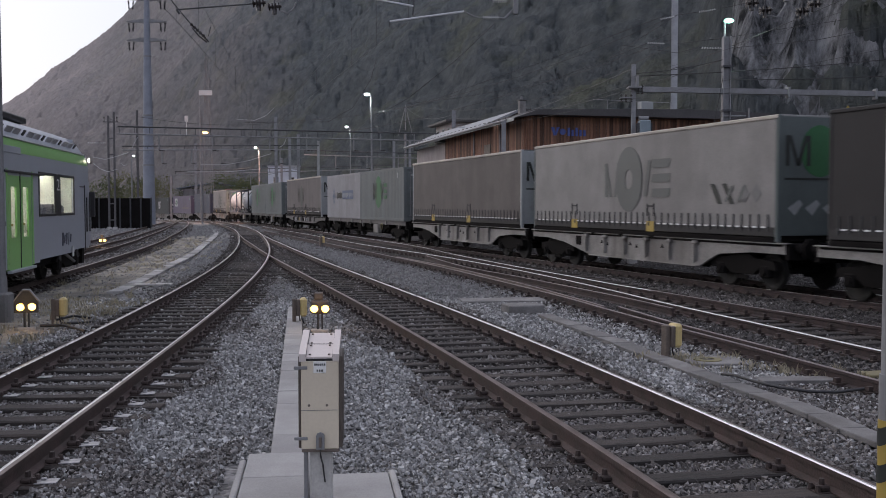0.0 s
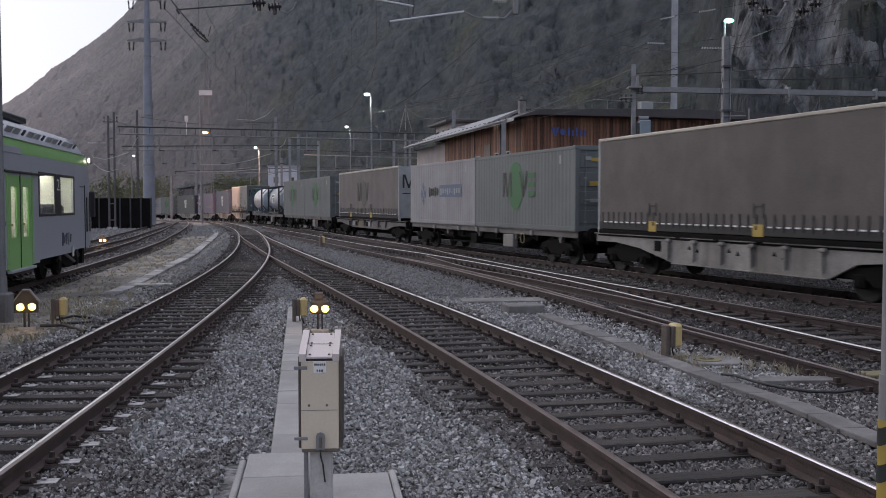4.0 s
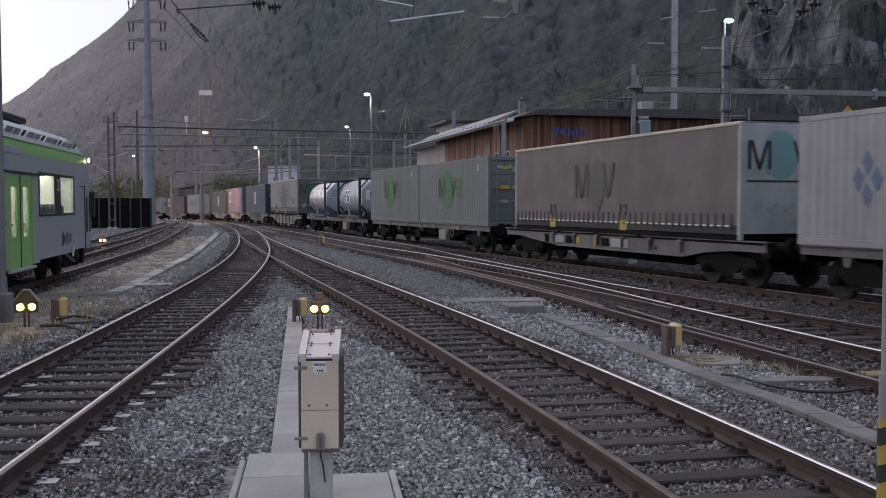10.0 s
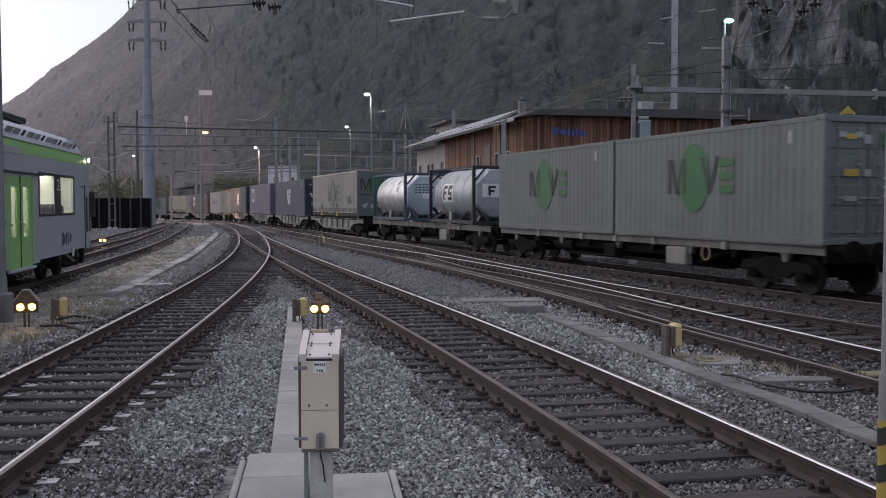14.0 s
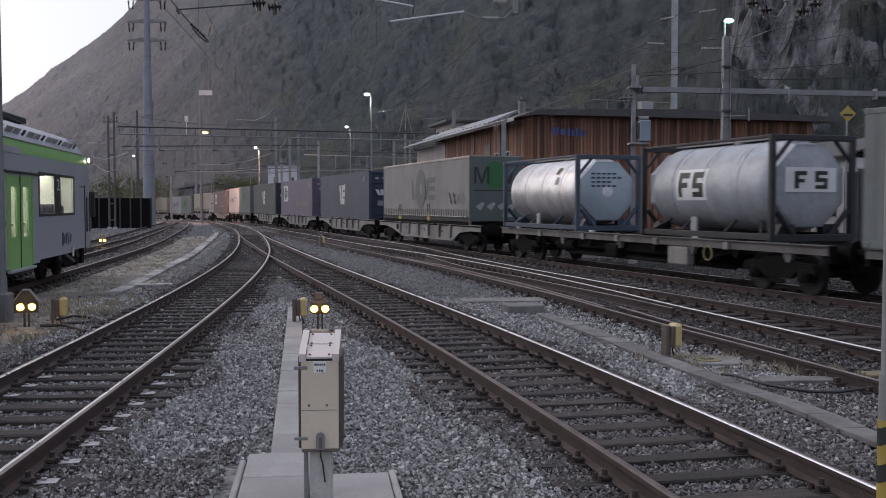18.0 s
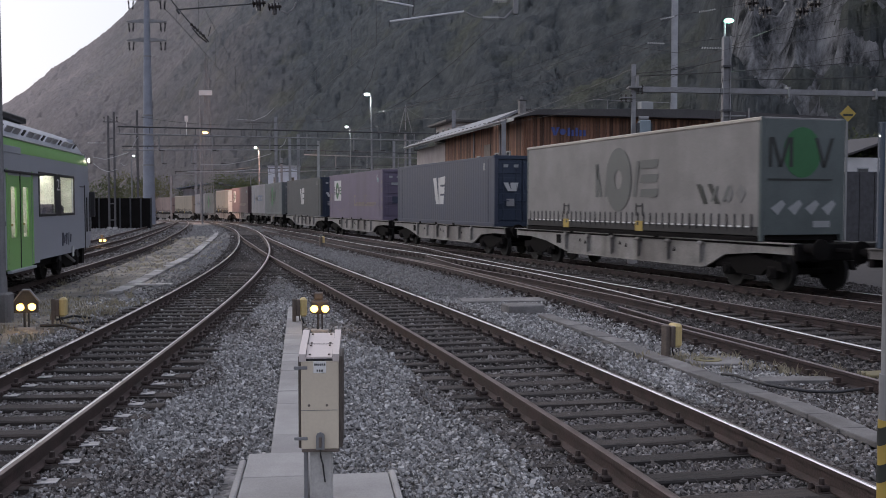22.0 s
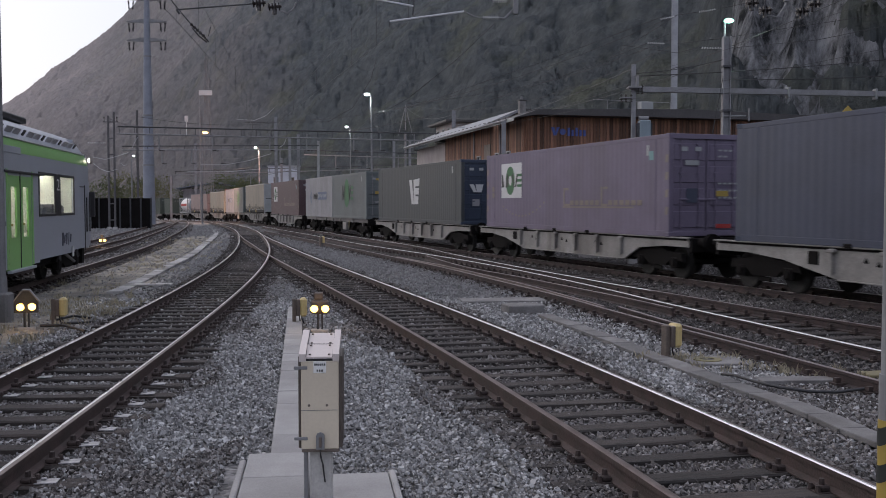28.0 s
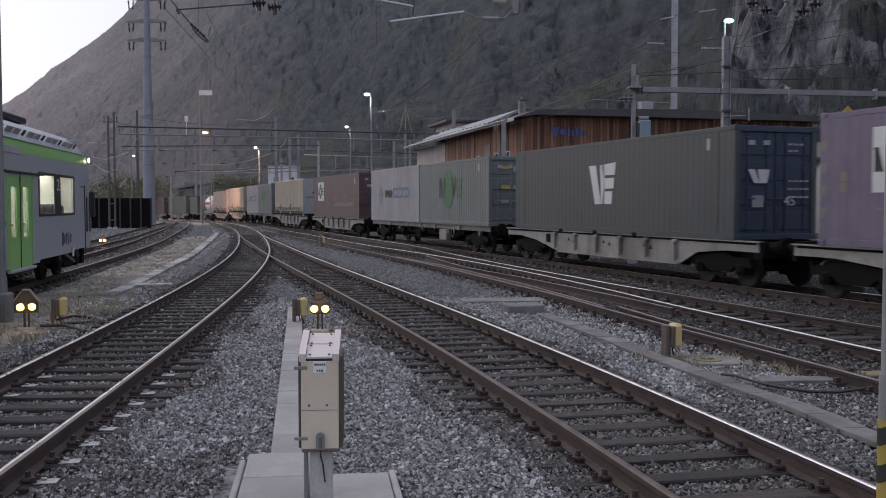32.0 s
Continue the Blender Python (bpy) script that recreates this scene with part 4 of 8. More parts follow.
def disc(g, x, z, r, rz=None, hole=0.0, y=None, n=28):
    yy = (W2 + 0.005) if y is None else y
    rz = rz or r
    ring = [(math.cos(2 * math.pi * i / n), math.sin(2 * math.pi * i / n)) for i in range(n)]
    if hole <= 0:
        return g.prism([(x + r * c, z + rz * s) for c, s in ring], -yy, -(yy + 0.002), "y")
    vs = [(x + k * r * c, h, z + k * rz * s) for h in (-yy, -yy - 0.005) for k in (1, hole) for c, s in ring]
    fs = []
    for i in range(n):
        j = (i + 1) % n
        fs += [(2 * n + i, 2 * n + j, 3 * n + j, 3 * n + i), (i, n + i, n + j, j), (i, j, 2 * n + j, 2 * n + i), (n + i, 3 * n + i, 3 * n + j, n + j)]
    return g.add(vs, fs)


def emblem(box, kind, long, high):
    """The painted shapes on the near side of a load."""
    if kind == "ring":
        g = disc(Geo(), -0.02, 0.55 * high, 0.78, 0.98, 0.3)
        part("emblem_ring", g, C_GREY, box)
        x0 = 0.0
        for x, lean in ((-1.4, 0.0), (-1.12, -0.32), (-0.82, 0.2), (0.62, -0.2), (0.95, 0.22)):
            part("emblem_bar", bar(Geo(), x0 + x, 0.55 * high, 0.17, 1.05, lean, y=W2 + 0.009), C_GREY, box)
        for k in (-1, 0, 1):
            part("emblem_bar", bar(Geo(), x0 + 1.75, 0.55 * high + k * 0.42, 0.95, 0.24, 0.08, y=W2 + 0.009), C_GREY, box)
        for k in range(2):
            part("pattern_bar", bar(Geo(), 0.335 * long + k * 0.52, 0.39 * high, 0.2, 0.52, -0.34), C_BLACK, box)
            part("pattern_bar", bar(Geo(), 0.335 * long + k * 0.52 + 0.26, 0.39 * high, 0.12, 0.4, 0.26, y=W2 + 0.009), C_GREY, box)
        for k in range(2, 4):
            x, z = 0.335 * long + k * 0.5, 0.39 * high
            part("pattern_diamond", Geo().prism([(x - 0.2, z), (x, z - 0.24), (x + 0.2, z), (x, z + 0.24)], -W2 - 0.005, -W2 - 0.008, "y"), C_PALEGREY, box)
    elif kind == "disc":
        r = 0.72
        part("emblem_disc", disc(Geo(), -0.4, 0.56 * high, r, 0.92), C_GREEN, box)
        for x, lean in ((-1.58, 0.0), (-1.2, -0.3), (-1.2, 0.3), (-0.82, 0.0), (0.34, -0.34), (0.34, 0.34)):
            part("emblem_bar", bar(Geo(), x, 0.58 * high, 0.13, 0.95, lean, y=W2 + 0.009), C_BLACK, box)
        for k in (-1, 0, 1):
            part("emblem_bar", bar(Geo(), 1.08, 0.57 * high + 0.34 * k, 0.62, 0.2, y=W2 + 0.009), C_GREEN, box)
    elif kind == "words":
        g = Geo()
        cx, cz = -0.27 * long, 0.5 * high
        for a, b in ((0.0, 0.34), (-0.26, 0.0), (0.26, 0.0), (0.0, -0.34)):
            g.prism([(cx + a - 0.17, cz + b), (cx + a, cz + b - 0.26), (cx + a + 0.17, cz + b), (cx + a, cz + b + 0.26)], -W2 - 0.005, -W2 - 0.008, "y")
        part("emblem_diamond", g, C_BLUEBAR, box)
        for k in range(5):
            part("word_bar", bar(Geo(), -0.1 * long - 0.6 + k * 0.3, 0.52 * high, 0.19, 0.46 if k in (0, 3) else 0.34), C_BLACK, box)
        part("word_panel", bar(Geo(), 0.155 * long, 0.53 * high, 3.0, 0.56), C_BLUEBAR, box)
        for k in range(9):
            part("word_bar", bar(Geo(), 0.155 * long - 1.25 + k * 0.31, 0.53 * high - (0.0 if k % 3 else 0.03), 0.15 if k != 5 else 0.05, 0.22 if k % 3 else 0.3, y=W2 + 0.009), C_LIGHT, box)
    elif kind == "faint":
        x0, z0 = -0.45, 0.56 * high
        for x, lean in ((-1.5, 0.0), (-1.08, -0.36), (-1.08, 0.36), (-0.66, 0.0), (0.75, -0.34), (0.75, 0.34)):
            part("faded_bar", bar(Geo(), x0 + x, z0, 0.16, 1.1, lean, y=W2 + 0.006), C_FAINT, box)
        part("faded_disc", disc(Geo(), x0 + 0.02, z0 - 0.1, 0.5, 0.8, y=W2 + 0.006), C_MIST, box)
    elif kind == "wedge":
        g = Geo()
        x0, z0 = 0.0, 0.53 * high
        y = -W2 - 0.005
        for pts in ([(-0.62, 0.62), (-0.30, 0.62), (-0.05, -0.62), (-0.33, -0.62)], [(-0.05, -0.62), (0.42, -0.62), (0.46, -0.22), (0.06, -0.22)],
                    [(0.1, -0.13), (0.5, -0.13), (0.53, 0.2), (0.06, 0.2)], [(0.02, 0.29), (0.55, 0.29), (0.6, 0.68), (-0.04, 0.62)], [(-0.05, -0.62), (0.12, -0.62), (0.1, 0.62), (-0.1, 0.62)]):
            g.prism([(x0 + 1.45 * a, z0 + b) for a, b in pts], y, y - 0.003, "y")
        part("emblem_wedge", g, C_WHITE, box)
    elif kind == "poster":
        x0, z0 = -0.313 * long, 0.63 * high
        part("poster", bar(Geo(), x0, z0, 2.0, 1.34), C_WHITE, box)
        part("poster_ring", disc(Geo(), x0 - 0.1, z0, 0.44, 0.55, 0.35, y=W2 + 0.009), C_GREEN, box)
        for x, lean in ((-0.88, 0.0), (-0.74, -0.16), (-0.5, 0.12), (-0.34, 0.0), (0.26, -0.14), (0.44, 0.16)):
            part("poster_bar", bar(Geo(), x0 + x, z0, 0.12, 0.5, lean, y=W2 + 0.013), C_BLACK, box)
        for k in (-1, 0, 1):
            part("poster_bar", bar(Geo(), x0 + 0.8, z0 + k * 0.2, 0.42, 0.1, y=W2 + 0.013), C_GREEN, box)
        for k in range(13):
            f = k / 6.0 - 1
            part("worn_mark", bar(Geo(), x0 + 1.1 + 1.9 * f, z0 - 1.35 + 0.42 * f * f + 0.08 * f, 0.13, 0.06), FADED, box)
        for x, w, h in ((0.3, 0.1, 0.62), (0.55, 0.42, 0.08), (0.5, 0.3, 0.08), (3.0, 0.1, 0.62), (3.2, 0.34, 0.08), (3.25, 0.3, 0.08)):
            part("faded_bar", bar(Geo(), x, 0.4 * high + (0.27 if w == 0.3 else -0.27 if h < 0.1 else 0.0), w, h), FADED, box)
        for k in range(12):
            part("faded_bar", bar(Geo(), 0.9 + k * 0.36 + (0.5 if k > 5 else 0.0), 0.4 * high - 0.2, 0.26, 0.16), FADED, box)
        part("faded_bar", bar(Geo(), 2.6, 0.4 * high - 0.34, 4.8, 0.05), FADED, box)
        for k in range(4):
            for e in (-1, 1):
                part("post_bar", bar(Geo(), e * (0.5 * long - 0.13), high * (0.25 + 0.17 * k), 0.14, 0.22, 0.03), FADED, box)
        for z in (0.44, 0.52):
            part("faded_mark", bar(Geo(), -0.5 * long + 0.75, z * high, 0.22, 0.2), FADED, box)
        part("side_label", bar(Geo(), 0.5 * long - 0.95, 0.8 * high, 0.24, 0.26), C_TEAL, box)
        for y, z, w, h, m2 in ((-0.5, 0.4, 0.36, 0.4, P_NAVY), (0.5, 0.42, 0.4, 0.16, C_YELLOW), (-0.5, 0.72, 0.44, 0.14, C_LIGHT), (0.55, 0.1, 0.5, 0.12, C_RED)):
            part("door_label", Geo().box(0.5 * long - 0.005, y, high * z, 0.008, w, h), m2, box)


def lettering(words, size, material, parent, m):
    """Readable words in the built-in font, as a flat mesh."""
    cu = bpy.data.curves.new("lettering", "FONT")
    cu.body, cu.size, cu.align_x, cu.align_y = words, size, "CENTER", "CENTER"
    ob = bpy.data.objects.new("lettering", cu)
    scene.collection.objects.link(ob)
    me = bpy.data.meshes.new_from_object(ob.evaluated_get(bpy.context.evaluated_depsgraph_get()))
    bpy.data.objects.remove(ob)
    me.materials.clear()
    me.materials.append(material)
    me.transform(m)
    return part("lettering", me, None, parent)


def steel_container(long, high, side, end, m, label, kind="", group="containers on the goods train"):
    """A corrugated steel container; it stands on z = 0, its length along x."""
    box = thing("shipping_container", m, label, "shipping container", group)
    hl = long / 2
    for s in (-1, 1):
        n = int((long - 0.5) / 0.28)
        pitch = (long - 0.5) / n
        xs, ys = [], []
        for k in range(n):
            for f, d in ((0.0, 0), (0.3, 0), (0.45, 1), (0.85, 1)):
                xs.append(-hl + 0.25 + (k + f) * pitch)
                ys.append(W2 - 0.004 - (0.005 if long > 12 else 0.015) * d)
        xs.append(hl - 0.25), ys.append(W2 - 0.004)
        vs = [(x, s * y, z) for x, y in zip(xs, ys) for z in (0.16, high - 0.1)]
        part("side_wall", Geo().add(vs, [(2 * i, 2 * i + 2, 2 * i + 3, 2 * i + 1) for i in range(len(xs) - 1)]), side, box)
        part("side_rail", Geo().box(0, s * (W2 - 0.06), 0.08, long - 0.3, 0.12, 0.16, 0.01), side, box)
        part("side_rail", Geo().box(0, s * (W2 - 0.05), high - 0.06, long - 0.3, 0.1, 0.12, 0.01), side, box)
        for e in (-1, 1):
            part("corner_post", Geo().box(e * (hl - 0.13), s * (W2 - 0.08), high / 2, 0.26, 0.16, high - 0.02, 0.012), side, box)
            for z in (0.06, high - 0.05):
                part("corner_casting", Geo().box(e * (hl - 0.085), s * (W2 - 0.08), z, 0.19, 0.18, 0.13, 0.015), end, box)
        if long > 12:
            for x in (-hl + 0.78, hl - 0.78):
                part("side_post", Geo().box(x, s * (W2 - 0.02), high / 2, 0.16, 0.05, high - 0.2, 0.01), side, box)
        part("marking", bar(Geo(), hl - 1.15, high - 0.42, 0.14, 0.3, 0, s), C_LIGHT, box)
    g = Geo()
    for k in range(int(long / 0.6)):
        g.box(-hl + 0.3 + k * 0.6, 0, high - 0.012, 0.3, 2 * W2 - 0.2, 0.03, 0.008)
    part("roof", g.box(0, 0, high - 0.03, long - 0.2, 2 * W2 - 0.15, 0.03), side, box)
    part("floor_frame", Geo().box(0, 0, 0.14, long - 0.3, 2 * W2 - 0.25, 0.1), P_UNDER, box)
    # the doors at the leading end, and the plain wall at the other
    for s in (-1, 1):
        g = Geo().box(hl - 0.09, s * 0.58, high / 2, 0.05, 1.12, high - 0.3)
        door = part("door", g, end, box)
        for k in range(4):
            part("door_panel", Geo().box(hl - 0.06, s * 0.58, 0.48 + k * (high - 0.6) / 3.6, 0.04, 1.0, (high - 0.6) / 3.6 - 0.16, 0.02), end, door)
        for y in (0.28, 0.86):
            g = Geo().cyl((hl - 0.02, s * y, 0.2), (hl - 0.02, s * y, high - 0.15), 0.018, n=6)
            for z in (0.3, high * 0.33, high * 0.62, high - 0.3):
                g.box(hl - 0.03, s * y, z, 0.05, 0.12, 0.06, 0.008)
            g.box(hl - 0.015, s * (y - 0.12), 1.05, 0.03, 0.3, 0.05, 0.008)
            part("lock_rod", g, GALV if kind == "disc" or kind == "words" else end, door)
    for e in (-1, 1):
        for z in (0.08, high - 0.07):
            part("end_beam", Geo().box(e * (hl - 0.07), 0, z, 0.14, 2 * W2 - 0.3, 0.15, 0.012), end, box)
    g = Geo()
    for k in range(8):
        g.box(-hl + 0.06, -1.05 + 0.3 * k, high / 2, 0.05, 0.16, high - 0.3, 0.015)
    part("end_wall", g.box(-hl + 0.08, 0, high / 2, 0.04, 2.3, high - 0.3), end, box)
    g = Geo()
    for z, n in ((high - 0.45, 3), (high - 0.62, 2), (high * 0.52, 4), (high * 0.45, 4), (high * 0.38, 4)):
        for k in range(n):
            g.box(hl - 0.006, 0.42 + 0.17 * k, z, 0.006, 0.12, 0.05)
    for y in (-0.75, -0.3):
        g.box(hl - 0.006, y, high - 0.42, 0.006, 0.2, 0.12)
    tagged(part("door_markings", g, C_LIGHT, box), kind="stuff")
    if kind == "wedge":
        g = Geo()
        for pts in ([(-0.85, high * 0.62), (-0.65, high * 0.62), (-0.5, high * 0.5), (-0.66, high * 0.5)], [(-0.5, high * 0.5), (-0.28, high * 0.5), (-0.2, high * 0.62), (-0.56, high * 0.62)]):
            g.prism(pts, hl - 0.012, hl - 0.004, "x")
        part("door_emblem", g, C_WHITE, box)
        lettering("45", 0.34, C_WHITE, box, Matrix(((0, 0, 1, hl - 0.002), (1, 0, 0, 0.42), (0, 1, 0, high * 0.34), (0, 0, 0, 1))))
        part("door_plate", Geo().box(hl - 0.006, -0.55, high * 0.34, 0.008, 0.34, 0.3), P_GREY, box)
    if kind in ("disc", "words"):
        for y, z, w, h, m2 in ((-0.5, 0.56, 0.4, 0.16, C_YELLOW), (-0.5, 0.84, 0.3, 0.12, C_YELLOW), (-0.52, 0.36, 0.34, 0.12, C_LIGHT), (0.5, 0.82, 0.4, 0.3, C_GREEN), (-0.06, 0.82, 0.2, 0.2, C_LIGHT), (-0.06, 0.56, 0.2, 0.16, C_LIGHT)):
            part("door_label", Geo().box(hl - 0.004, y, high * z, 0.008, w, h), m2, box)
    emblem(box, kind, long, high)
    return box


def curtain_box(long, high, side, end, m, label, kind="", end_disc=None, trim=None):
    """A swap body with tarpaulin sides, straps and a roof rail."""
    box = thing("swap_body", m, label, "swap body", "swap bodies on the goods train")
    hl = long / 2
    rr = random.Random(int(long * 91 + high * 17 + len(label)))
    for s in (-1, 1):
        n = 64
        xs = [-hl + 0.12 + (long - 0.24) * k / n for k in range(n + 1)]
        zs = (0.34, 0.7, high * 0.5, high * 0.8, high - 0.1)
        vs = [(x, s * (W2 - 0.012 + 0.011 * math.sin(x * 5.3 + z) * (1.2 - z / high) + rr.uniform(-0.004, 0.004)), z) for x in xs for z in zs]
        k = len(zs)
        part("tarpaulin", Geo().add(vs, [(i * k + j, (i + 1) * k + j, (i + 1) * k + j + 1, i * k + j + 1) for i in range(n) for j in range(k - 1)]), side, box)
        part("side_board", Geo().box(0, s * (W2 - 0.02), 0.25, long - 0.2, 0.05, 0.22, 0.01), C_DARKBOARD, box)
        part("chassis_rail", Geo().box(0, s * (W2 - 0.04), 0.06, long - 0.16, 0.1, 0.12, 0.01), P_UNDER, box)
        part("roof_rail", Geo().box(0, s * (W2 - 0.03), high - 0.05, long - 0.04, 0.09, 0.1, 0.02), trim or side, box)
        for e in (-1, 1):
            part("corner_post", Geo().box(e * (hl - 0.06), s * (W2 - 0.06), high / 2, 0.12, 0.12, high, 0.02), end, box)
    count = int(long / 0.34)
    sg = Geo().box(0, 0, 0, 0.05, 0.014, 0.42, 0.004).box(0, -0.008, -0.12, 0.08, 0.02, 0.1, 0.006)
    strap = sg.mesh("strap", C_STRAP)
    for k in range(count):
        piece("strap", strap, box, pose(-hl + 0.35 + k * (long - 0.7) / (count - 1), -(W2 + 0.012), 0.46))
    hem = Geo().box(0, 0, 0, 0.17, 0.012, 0.036).mesh("hem_eyelet", C_HEM)
    for k in range(count - 1):
        piece("hem_eyelet", hem, box, pose(-hl + 0.35 + (k + 0.5) * (long - 0.7) / (count - 1), -(W2 + 0.01), 0.36))
    for f in (-0.26, 0.09):
        part("lifting_plate", Geo().box(f * long, -(W2 + 0.01), 0.27, 0.42, 0.02, 0.3, 0.006), C_YELLOW, box)
        part("latch", Geo().box(f * long - 0.18, -(W2 + 0.008), 0.75, 0.04, 0.02, 0.36, 0.004).box(f * long + 0.18, -(W2 + 0.008), 0.75, 0.04, 0.02, 0.36, 0.004).box(f * long, -(W2 + 0.008), 0.86, 0.4, 0.02, 0.04, 0.004), C_STRAP, box)
    part("roof", Geo().box(0, 0, high - 0.02, long - 0.1, 2 * W2 - 0.1, 0.05, 0.02), side, box)
    part("floor_frame", Geo().box(0, 0, 0.1, long - 0.2, 2 * W2 - 0.2, 0.14), P_UNDER, box)
    for e in (-1, 1):
        part("bulkhead", Geo().box(e * (hl - 0.045), 0, high / 2 + 0.06, 0.06, 2 * W2 - 0.22, high - 0.2, 0.01), end, box)
    part("bulkhead_label", Geo().box(hl - 0.01, 0.55, 0.42, 0.01, 0.5, 0.16), C_LIGHT, box)
    part("bulkhead_line", Geo().box(hl - 0.01, -0.1, high * 0.5, 0.01, 1.9, 0.05), C_BLACK, box)
    if end_disc:
        n = 24
        part("end_disc", Geo().prism([(-0.05 + 0.55 * math.cos(2 * math.pi * i / n), high * 0.72 + 0.62 * math.sin(2 * math.pi * i / n)) for i in range(n)], hl - 0.014, hl - 0.006, "x"), end_disc, box)
        for y, lean in ((-0.98, 0.0), (-0.68, -0.24), (-0.68, 0.24), (-0.38, 0.0), (0.6, -0.24), (0.6, 0.24)):
            z = high * 0.72
            part("end_bar", Geo().prism([(y - 0.05, z - 0.36), (y + 0.05, z - 0.36), (y + 0.05 + lean, z + 0.36), (y - 0.05 + lean, z + 0.36)], hl - 0.006, hl - 0.001, "x"), C_BLACK, box)
        for k in range(4):
            y, z = -0.75 + 0.5 * k, high * 0.27
            part("end_pattern", Geo().prism([(y - 0.2, z), (y, z - 0.18), (y + 0.22, z + 0.1), (y + 0.12, z + 0.2)], hl - 0.012, hl - 0.006, "x"), C_LIGHT, box)
    if kind == "diamond":
        part("end_diamond", Geo().prism([(-0.5, high * 0.62), (0.05, high * 0.62 - 0.5), (0.6, high * 0.62), (0.05, high * 0.62 + 0.5)], hl - 0.014, hl - 0.006, "x"), P_NAVYDOOR, box)
    emblem(box, kind, long, high)
    return box


def tank_container(shell, frame_mat, m, label, marked=False, stripe=False, more=0.0):
    """A tank in a box frame, six metres long and a little more."""
    t = thing("tank_container", m, label, "tank container", "tanks on the goods train")
    hl, high, r = 3.03, 2.58, 1.15
    zc = 1.36
    turn = Matrix.Translation((0, 0, zc)) @ Matrix.Rotation(radians(90), 4, "Y")
    prof = [(a, b - more) for a, b in ((0.05, -2.95), (0.55, -2.91), (0.86, -2.82), (1.04, -2.66), (1.12, -2.5), (r, -2.34))] + [(r, 0.0), (r, 2.34), (1.12, 2.5), (1.04, 2.66), (0.86, 2.8), (0.55, 2.86), (0.05, 2.88)]
    part("tank", Geo().lathe(prof, 32, turn), shell, t)
    for x in (-1.5, 0.0, 1.5):
        part("hoop", Geo().lathe([(r + 0.002, x - 0.04), (r + 0.014, x - 0.03), (r + 0.014, x + 0.03), (r + 0.002, x + 0.04)], 32, turn), shell, t)
    for e in (-1, 1):
        g = Geo()
        hl = 3.03 + (more if e < 0 else 0.0)
        for s in (-1, 1):
            g.box(e * (hl - 0.08), s * (W2 - 0.08), high / 2, 0.13, 0.15, high, 0.015)
            g.tube([(e * (hl - 0.08), s * (W2 - 0.2), 0.75), (e * (hl - 0.08), s * (W2 - 0.75), 0.12)], 0.07, 6)
            g.tube([(e * (hl - 0.08), s * (W2 - 0.16), high - 0.62), (e * (hl - 0.08), s * (W2 - 0.62), high - 0.1)], 0.05, 6)
        g.box(e * (hl - 0.08), 0, 0.09, 0.16, 2 * W2 - 0.2, 0.18, 0.015).box(e * (hl - 0.08), 0, high - 0.07, 0.14, 2 * W2 - 0.2, 0.14, 0.015)
        part("end_frame", g, frame_mat, t)
        part("end_plate", Geo().lathe([(0.98, 2.5), (1.08, 2.52), (1.08, 2.84), (1.0, 2.87), (0.05, 2.875)], 8, Matrix.Translation((0, 0, zc)) @ Matrix.Rotation(radians(90 * e), 4, "Y") @ Matrix.Rotation(radians(22.5), 4, "Z")), P_TANKEND if not marked else shell, t)
        for s in (-1, 1):
            part("end_leg", Geo().prism([(s * 0.45, 0.16), (s * 0.95, 0.16), (s * 0.8, 0.42), (s * 0.4, 0.42)], e * 2.6, e * 2.85, "x"), frame_mat, t)
    for s in (-1, 1):
        part("bottom_rail", Geo().box(-more / 2, s * (W2 - 0.1), 0.12, 5.76 + more, 0.12, 0.16, 0.012), frame_mat, t)
        part("top_rail", Geo().box(-more / 2, s * (W2 - 0.1), high - 0.04, 5.76 + more, 0.08, 0.07, 0.012), frame_mat, t)
        g = Geo()
        for x in (-2.5, -1.0, 1.0, 2.5):
            g.tube([(x, s * (W2 - 0.12), 0.18), (x + (0.5 if x < 0 else -0.5) * (abs(x) > 2) - (0.0), s * 0.72, 0.55)], 0.045, 6)
        part("saddle", g, frame_mat, t)
        part("saddle_leg", Geo().box(-0.6, s * (W2 - 0.28), 0.36, 0.3, 0.06, 0.42, 0.01), C_LIGHT, t)
    part("walkway", Geo().box(0, 0, high - 0.02, 5.2, 0.5, 0.04, 0.006), GALV, t)
    part("manhole", Geo().cyl((0.3, 0, zc + r - 0.05), (0.3, 0, high - 0.04), 0.3, n=16), GALV, t)
    if marked:
        def on_shell(x0, x1, a0, a1, lift, k=6):
            vs = [(x, -(r + lift) * math.cos(a0 + (a1 - a0) * j / k), zc + (r + lift) * math.sin(a0 + (a1 - a0) * j / k)) for x in (x0, x1) for j in range(k + 1)]
            return vs, [(j, j + 1, k + 2 + j, k + 1 + j) for j in range(k)]
        part("sign_plate", Geo().add(*on_shell(-1.24, 0.2, -0.3, 0.44, 0.012)), C_HEM, t)
        g = Geo()
        for x0, x1, a0, a1 in ((-1.5, -1.32, -0.16, 0.42), (-1.32, -0.98, 0.28, 0.42), (-1.32, -1.05, 0.06, 0.18), (-0.82, -0.32, 0.28, 0.42), (-0.82, -0.62, 0.14, 0.28), (-0.82, -0.32, 0.04, 0.16), (-0.5, -0.32, -0.04, 0.04), (-0.82, -0.32, -0.16, -0.04)):
            g.add(*on_shell(x0 + 0.38, x1 + 0.38, a0 - 0.06, a1 - 0.06, 0.018, 3))
        part("sign_bars", g, C_BLACK, t)
